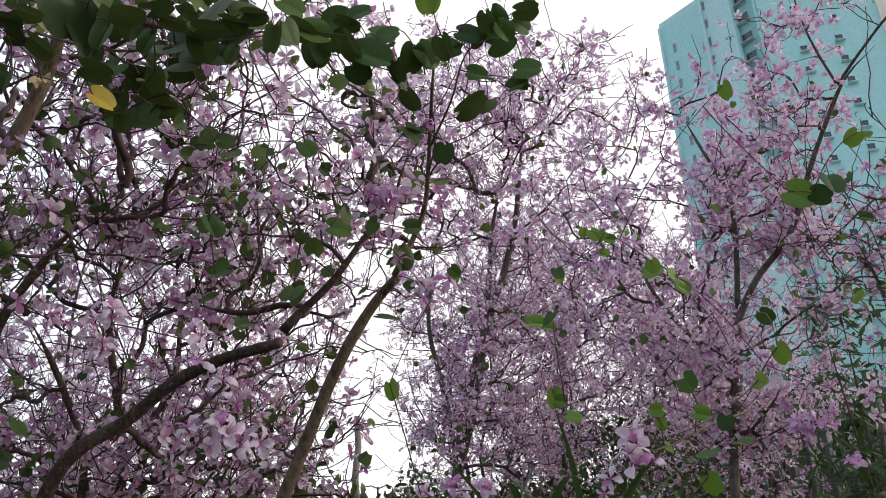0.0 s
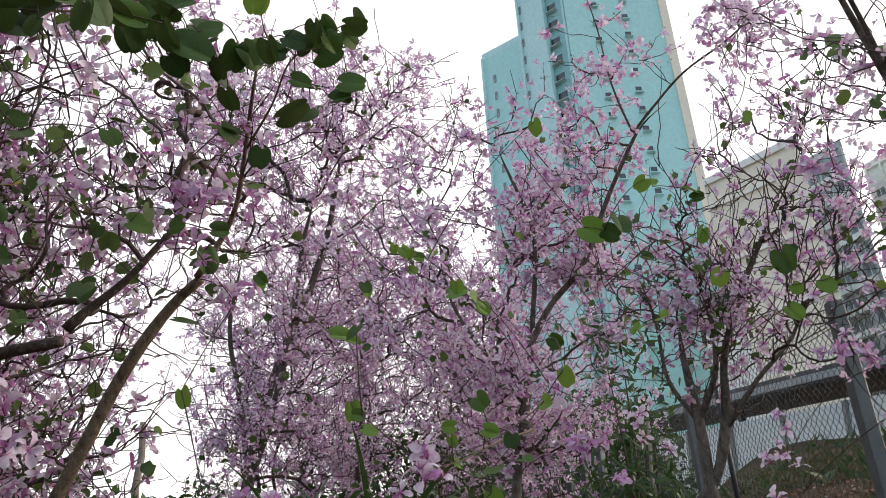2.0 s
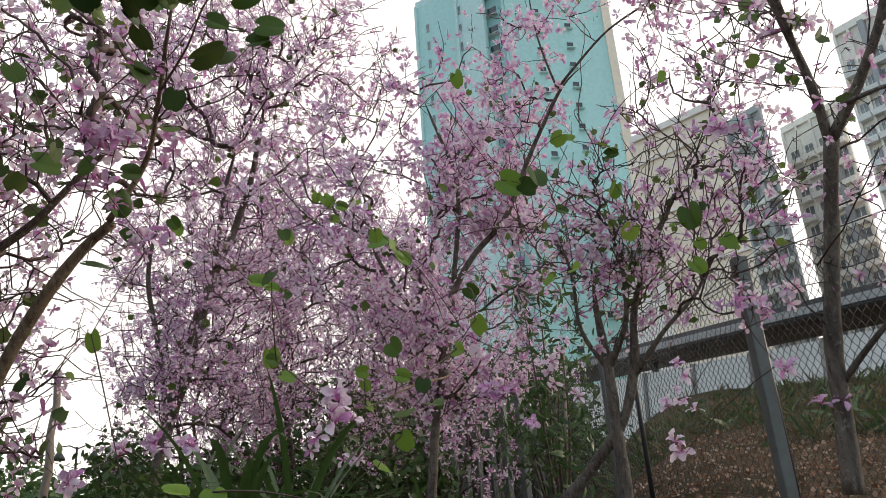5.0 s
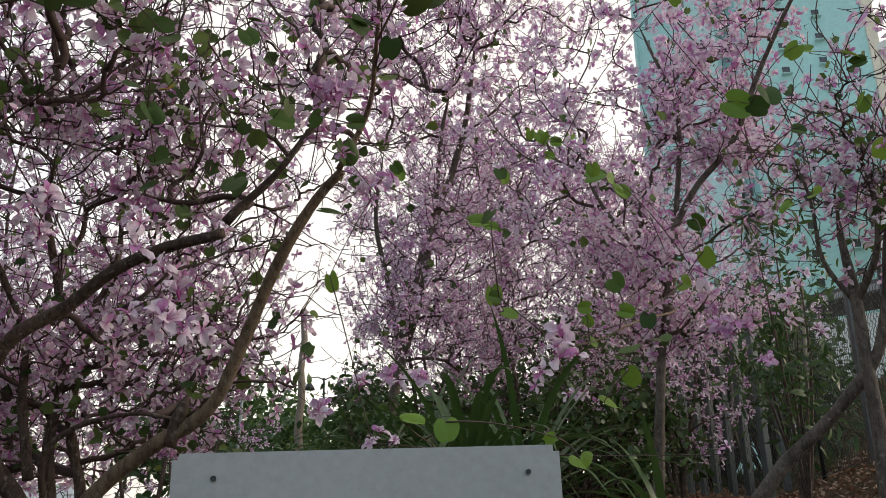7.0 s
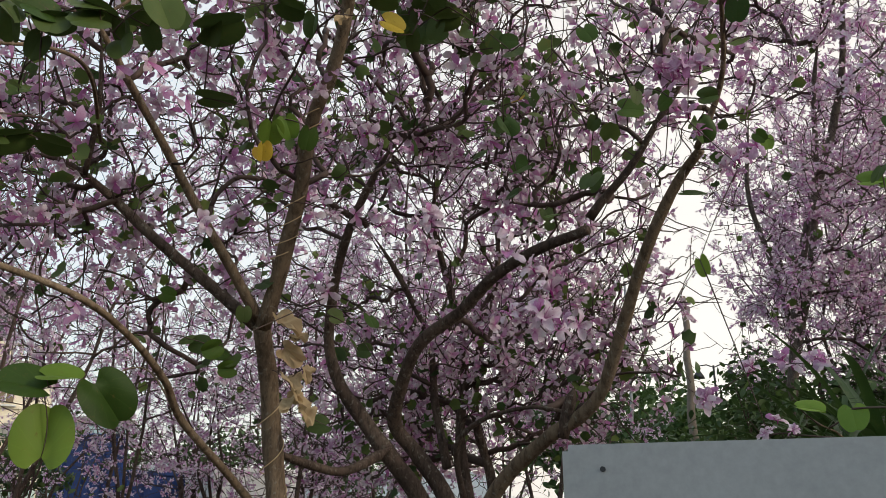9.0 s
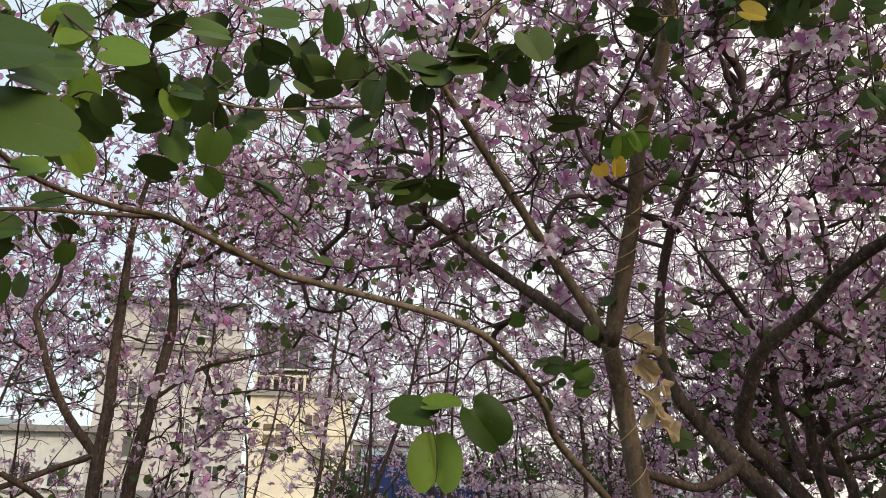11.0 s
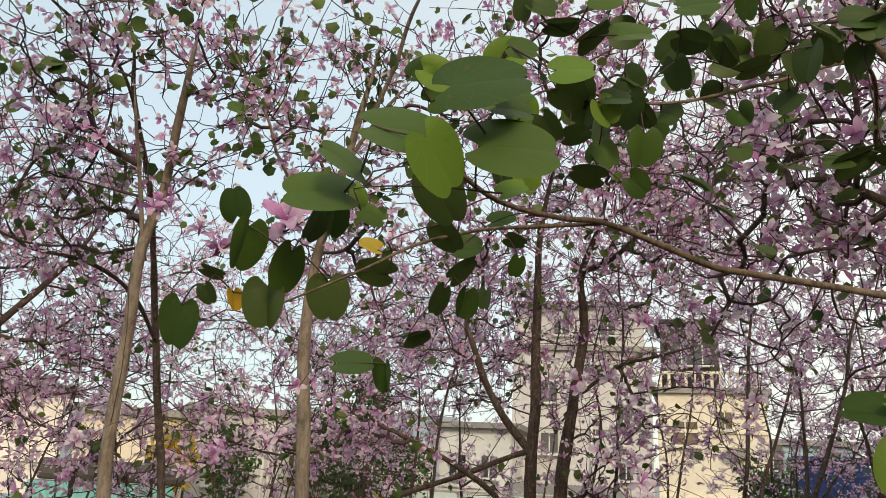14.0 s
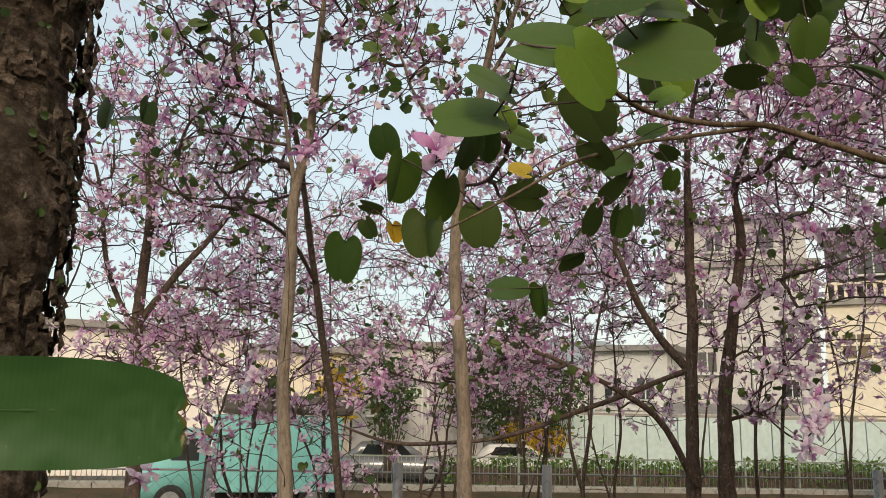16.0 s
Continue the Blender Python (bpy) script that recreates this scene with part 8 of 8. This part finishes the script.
feet = hang(tree_b, [(-0.83, 1.93, 3.01, 0.150, 58), (-0.77, 1.99, 2.98, 0.094, -93), (-0.64, 2.00, 3.02, 0.157, 90), (-0.58, 2.05, 2.99, 0.094, 51), (-0.60, 1.97, 3.07, 0.126, -14), (-0.51, 2.00, 3.08, 0.110, 89), (-0.43, 2.05, 3.05, 0.088, 39), (-0.87, 2.00, 2.90, 0.104, -42), (-0.84, 2.08, 2.82, 0.072, -28), (-0.76, 2.05, 2.90, 0.088, -97), (-0.77, 2.09, 2.84, 0.088, 84), (-0.38, 2.23, 2.82, 0.054, 30), (-0.58, 2.20, 2.79, 0.060, 34), (-0.92, 1.89, 2.99, 0.142, 16), (-0.70, 1.96, 3.05, 0.126, -23), (-0.67, 2.04, 2.97, 0.110, 64), (-0.90, 1.95, 2.95, 0.110, 19), (-0.55, 2.02, 3.04, 0.094, -46)], (2, 2, 2, 0), 0.95, 0.8)
sprig(tree_b, [(-1.21, 2.23, 3.24, 0.007), (-0.87, 2.04, 3.01, 0.005), (-0.60, 2.02, 3.02, 0.004), (-0.43, 2.04, 3.06, 0.003)], feet, 7)
feet = hang(tree_b, [(-0.30, 2.38, 3.31, 0.112, 88), (-0.23, 2.40, 3.29, 0.123, -98), (-0.17, 2.44, 3.25, 0.104, -19), (-0.06, 2.42, 3.29, 0.097, -25), (0.02, 2.41, 3.30, 0.101, -66), (0.08, 2.37, 3.34, 0.089, 24), (0.19, 2.38, 3.32, 0.101, 91), (0.27, 2.31, 3.38, 0.086, 20), (0.28, 2.43, 3.24, 0.074, 87), (0.11, 2.45, 3.24, 0.071, -91), (0.12, 2.51, 3.16, 0.082, -32), (-0.10, 2.56, 3.09, 0.074, 73), (-0.01, 2.60, 3.03, 0.074, -10), (-0.13, 2.47, 3.22, 0.093, 78), (0.25, 2.46, 3.21, 0.063, 97), (-0.33, 2.33, 3.36, 0.112, 77), (-0.41, 2.39, 3.27, 0.093, 23), (-0.19, 2.37, 3.34, 0.093, 80), (-0.27, 2.44, 3.24, 0.086, 42)], (0, 2, 2), 0.9)
sprig(tree_b, [(-0.05, 2.71, 3.14, 0.007), (0.02, 2.58, 3.23, 0.005), (0.08, 2.40, 3.30, 0.004), (0.24, 2.36, 3.33, 0.003)], feet, 8)
STALKS.setdefault(tree_b, []).extend(hang(tree_b, [(-0.68, 2.55, 2.84, 0.074, 60)] + [(-1.45, 2.26, 2.65, 0.074, 20)], (3,)))
STALKS.setdefault(tree_b, []).extend(hang(tree_b, [(-1.35, 2.18, 2.67, 0.100, 85), (-1.31, 2.20, 2.69, 0.093, 4), (-1.26, 2.26, 2.66, 0.082, -15), (-0.75, 2.44, 2.79, 0.079, -59), (-0.72, 2.49, 2.73, 0.093, -61), (-0.72, 2.58, 2.53, 0.082, -86), (-0.47, 2.64, 2.56, 0.107, -65), (-0.81, 2.51, 2.64, 0.093, -94), (-0.68, 2.56, 2.62, 0.089, 58), (-1.16, 2.52, 2.14, 0.082, -3), (-0.62, 2.64, 2.47, 0.064, 22), (-1.57, 2.26, 2.03, 0.089, -59), (-0.40, 2.42, 3.00, 0.072, 42)], (0, 2, 0)))
for tone, rows in [(0, [(-0.62, 2.26, 2.30, 0.111, 10), (-0.63, 2.28, 2.24, 0.105, 160)]), (0, [(-0.65, 2.62, 2.15, 0.137, 20), (-0.63, 2.64, 2.12, 0.120, 140), (-0.93, 2.44, 2.42, 0.096, 0), (-0.95, 2.46, 2.33, 0.086, 70)])] + [
                   (2, [(-0.25, 2.61, 2.89, 0.093, 9), (-0.16, 2.62, 2.89, 0.101, 10), (-0.09, 2.53, 3.05, 0.093, -19), (-0.05, 2.76, 2.62, 0.119, 56), (-0.21, 2.63, 2.86, 0.093, -34), (-0.18, 2.69, 2.76, 0.112, -21)]), (1, [(-0.32, 2.82, 2.90, 0.112, 28), (-0.68, 3.01, 2.20, 0.140, 74), (-0.10, 3.12, 2.04, 0.100, -64), (-0.22, 3.13, 1.95, 0.112, -82), (0.01, 3.12, 2.06, 0.092, -45), (0.11, 3.12, 2.06, 0.080, -17)])] + [
                   (1, [(-1.74, 2.38, 2.48, 0.104, 62), (-0.23, 2.81, 2.98, 0.120, -31), (-0.14, 2.81, 2.99, 0.112, 82), (-0.07, 2.96, 2.70, 0.140, -26), (-1.20, 2.73, 2.51, 0.100, -60), (-1.31, 2.42, 3.00, 0.120, -22), (-1.26, 2.56, 2.82, 0.112, -64), (-1.10, 2.81, 2.44, 0.100, 55)]), (0, [(-1.43, 2.68, 2.30, 0.100, -84), (-1.13, 2.76, 2.55, 0.100, -91), (0.09, 3.14, 2.06, 0.088, 59), (-1.41, 2.58, 2.59, 0.088, 94)])]:
    for row in rows:
        bloom(tree_b, row[:3], row[3] * 0.92, row[4], tone)

sprig(tree_b, None, pose_leaves(tree_b, OVER + OVER_B + OVERHEAD + OVERHEAD_B), 22)
sprig(tree_d, None, pose_leaves(tree_d, FLECKS), 23)

# on the upright tree and the open tree by the fence
feet = hang(tree_d, [(0.64, 2.48, 2.22, 0.086, 42), (0.67, 2.49, 2.14, 0.066, 70), (0.72, 2.48, 2.11, 0.066, -12), (0.76, 2.48, 2.06, 0.076, 46), (0.55, 2.52, 2.16, 0.056, -86), (0.62, 2.55, 1.89, 0.089, 75), (0.57, 2.53, 2.12, 0.049, 20), (0.67, 2.51, 2.04, 0.095, 10), (0.68, 2.53, 1.96, 0.082, 26), (0.28, 2.50, 2.42, 0.079, -3), (0.30, 2.56, 2.20, 0.056, -94), (0.58, 2.54, 2.06, 0.049, 63)], (0, 1, 0, 0, 1, 1, 1))
sprig(tree_d, [(1.88, 5.47, 2.93, 0.012), (1.24, 3.63, 2.43, 0.008), (0.76, 2.68, 2.16, 0.005), (0.59, 2.53, 2.07, 0.003), (0.47, 2.46, 2.03, 0.002)], feet, 9)
STALKS.setdefault(tree_d, []).extend(hang(tree_d, [(1.23, 2.78, 2.96, 0.150, 60), (1.29, 2.76, 2.95, 0.107, 69), (0.76, 3.05, 2.82, 0.077, 10), (0.85, 3.05, 2.74, 0.073, 72), (0.58, 3.04, 2.94, 0.073, -59), (0.42, 3.12, 2.83, 0.073, 13), (0.82, 3.04, 2.79, 0.073, -92), (0.99, 2.67, 3.32, 0.094, 1), (1.36, 2.63, 3.09, 0.086, -49), (1.12, 3.00, 2.60, 0.086, 47), (1.00, 2.68, 2.36, 0.093, 20), (0.94, 2.72, 2.29, 0.082, 65)], (1, 0, 1, 1)))
for tone, rows in ((0, [(0.45, 2.36, 2.06, 0.099, -37), (0.45, 2.37, 2.04, 0.087, 0), (0.45, 2.37, 2.00, 0.075, 82)]), (2, [(1.25, 3.23, 2.28, 0.101, 65), (1.30, 3.20, 2.28, 0.101, 91), (1.34, 3.19, 2.27, 0.078, -90), (1.41, 3.18, 2.13, 0.078, -67), (1.15, 3.20, 2.52, 0.078, -85)]), (0, [(1.53, 3.29, 2.40, 0.097, -14), (1.58, 3.28, 2.32, 0.083, -83), (1.65, 3.25, 2.27, 0.083, 12), (1.24, 3.38, 2.57, 0.136, 72), (1.60, 3.24, 2.44, 0.073, -10), (0.81, 3.63, 2.06, 0.083, 55), (0.62, 3.66, 2.11, 0.097, 86), (0.78, 3.63, 2.07, 0.083, -52)])):
    for row in rows:
        bloom(tree_d, row[:3], row[3] * 0.92, row[4], tone)
STALKS.setdefault(tree_e, []).extend(hang(tree_e, [(1.47, 2.76, 3.18, 0.101, -97), (1.62, 2.69, 3.13, 0.096, 36), (1.64, 2.69, 3.10, 0.078, 97), (1.66, 2.76, 2.97, 0.096, -13), (1.73, 2.80, 2.81, 0.101, -33), (1.87, 2.69, 2.81, 0.082, -79), (1.92, 2.64, 2.82, 0.142, 10), (2.03, 2.59, 2.71, 0.096, 34), (1.95, 2.70, 2.64, 0.105, 30), (1.56, 2.95, 2.71, 0.082, 83), (1.50, 2.89, 2.93, 0.078, 70), (1.47, 3.02, 2.67, 0.082, -34), (1.75, 2.45, 3.32, 0.069, 58), (1.95, 2.66, 2.72, 0.069, 34), (1.22, 2.57, 2.88, 0.120, -4)], (1, 1, 0, 1)))
for tone, rows in ((2, [(2.07, 2.66, 2.48, 0.101, -7), (2.19, 2.62, 2.23, 0.105, 6), (2.27, 2.58, 2.09, 0.101, 19), (2.20, 2.41, 2.74, 0.115, 45), (1.78, 2.75, 2.83, 0.078, 60)]), (1, [(2.12, 2.61, 2.48, 0.092, 60), (2.14, 2.61, 2.43, 0.082, -89), (2.19, 2.54, 2.51, 0.101, -40), (1.90, 2.86, 2.30, 0.078, 95), (1.86, 2.92, 2.17, 0.078, 58), (1.91, 2.88, 2.16, 0.078, 30), (1.95, 2.44, 3.10, 0.137, 62), (2.01, 2.39, 3.09, 0.115, -83), (2.16, 1.87, 3.45, 0.160, 56), (2.24, 1.80, 3.41, 0.137, -65), (1.88, 2.50, 3.11, 0.115, -57)])):
    for row in rows:
        bloom(tree_e if tone == 2 else tree_f, row[:3], row[3] * 0.92, row[4], tone)
# a seedling behind the sign
SEEDLING = [(0.20, 2.36, 1.49, 0.006), (0.15, 2.32, 1.67, 0.005), (0.11, 2.21, 1.75, 0.003), (0.07, 2.14, 1.77, 0.002)]
seedling = thing("orchid_seedling", "orchid tree seedling with light green leaves behind the sign", "plant", at=SEEDLING[0][:3])
sprig(seedling, SEEDLING, hang(seedling, [(0.06, 2.14, 1.80, 0.079, 80), (0.13, 2.14, 1.78, 0.084, 10), (0.42, 2.10, 1.71, 0.076, 40), (0.35, 2.11, 1.76, 0.043, -67)], (1,)), 21)
for row in [(-0.04, 2.65, 1.80, 0.059, 22), (0.02, 2.65, 1.80, 0.043, 73), (0.88, 2.47, 1.76, 0.043, -54)]:
    bloom(tree_b, row[:3], row[3], row[4], 1)
for row in [(2.12, 3.24, 2.02, 0.129, -15)]:
    bloom(tree_e, row[:3], row[3], row[4], 0)
# leaves by the kinked trunk
STALKS.setdefault(tree_h, []).extend(hang(tree_h, [(-2.87, -0.61, 2.53, 0.140, -24), (-2.89, -0.54, 2.54, 0.128, 79), (-2.89, -0.50, 2.56, 0.120, -9), (-2.80, -0.35, 2.85, 0.080, -59), (-2.81, -0.32, 2.84, 0.072, 91), (-2.85, 0.22, 2.84, 0.092, -100), (-2.80, 0.28, 2.92, 0.080, 46), (-2.89, 0.32, 2.73, 0.072, 71), (-2.76, 1.06, 2.64, 0.072, 23)], (2, 0, 0)))
for row in [(-3.45, -0.52, 1.35, 0.082, -68), (-3.24, -0.39, 2.83, 0.115, -86), (-3.25, -0.78, 2.57, 0.069, -19), (-2.92, 1.87, 2.30, 0.101, -8), (-2.92, 1.61, 2.77, 0.092, 44), (-3.37, 0.01, 2.61, 0.101, 55), (-3.36, 0.05, 2.64, 0.082, 49), (-2.99, 1.91, 1.64, 0.101, -88), (-3.02, 1.86, 1.62, 0.092, -40)]:
    bloom(tree_h, row[:3], row[3], row[4], 2 if row[4] % 2 else 0)

for tone, rows in ((0, [(-3.36, 2.06, 1.82, 0.120, -75), (-3.26, 2.05, 1.62, 0.120, -16), (-3.27, 2.02, 1.52, 0.120, -69), (-3.60, 2.05, 1.85, 0.120, 35), (-3.79, 2.06, 2.15, 0.120, 40), (-3.72, 2.17, 2.22, 0.120, 5), (-3.57, 2.24, 2.10, 0.120, 70), (-3.05, 2.46, 1.99, 0.120, 20), (-3.82, 1.10, 2.78, 0.120, -40), (-4.49, 0.65, 1.82, 0.120, 40), (-4.51, 0.37, 1.90, 0.120, 60), (-4.31, -0.21, 1.76, 0.120, 30)]), (2, [(-3.25, 2.10, 2.39, 0.120, 72), (-3.23, 1.83, 2.90, 0.120, 20), (-3.51, -0.45, 2.94, 0.120, 10), (-3.54, -0.32, 2.94, 0.120, 85), (-4.51, 0.42, 1.78, 0.120, 30), (-4.45, 0.77, 2.12, 0.120, -70)])):
    for row in rows:
        bloom(tree_i, row[:3], row[3], row[4], tone)

for k, root in enumerate(list(STALKS)):
    sprig(root, None, STALKS[root], 30 + k)


# dry vine strings wound round the forked tree
def vine(points, turns, label):
    pts = []
    n = 16 * turns
    p = np.array(points, float)
    for i in range(n + 1):
        s = i / n
        j = min(int(s * (len(p) - 1)), len(p) - 2)
        f = s * (len(p) - 1) - j
        c = p[j] * (1 - f) + p[j + 1] * f
        a = 2 * math.pi * turns * s
        r = c[3] * 0.84 * 1.1 + 0.004
        pts.append((c[0] + r * math.cos(a), c[1] + r * math.sin(a), c[2] + 0.02 * math.sin(a)))
    root = tree_a
    v, f = tube_arrays(np.array(pts) - np.array(root.matrix_basis.translation), [0.0022] * len(pts), 5)
    child("vine", tri_mesh("vine", v, f, LEAF_DRY), root, label)


vine([(-1.65, 2.68, 2.42, 0.037), (-1.60, 2.65, 2.51, 0.036), (-1.54, 2.60, 2.64, 0.034)], 4, "dry tan vine string wound round the limb")
vine([(-1.73, 2.88, 1.61, 0.045), (-1.74, 2.86, 1.77, 0.043), (-1.75, 2.84, 1.93, 0.043)], 2, "dry tan vine string wound round the limb")
vine([(-1.45, 2.52, 2.81, 0.032), (-1.40, 2.47, 2.91, 0.031)], 2, "dry tan vine string wound round the limb")
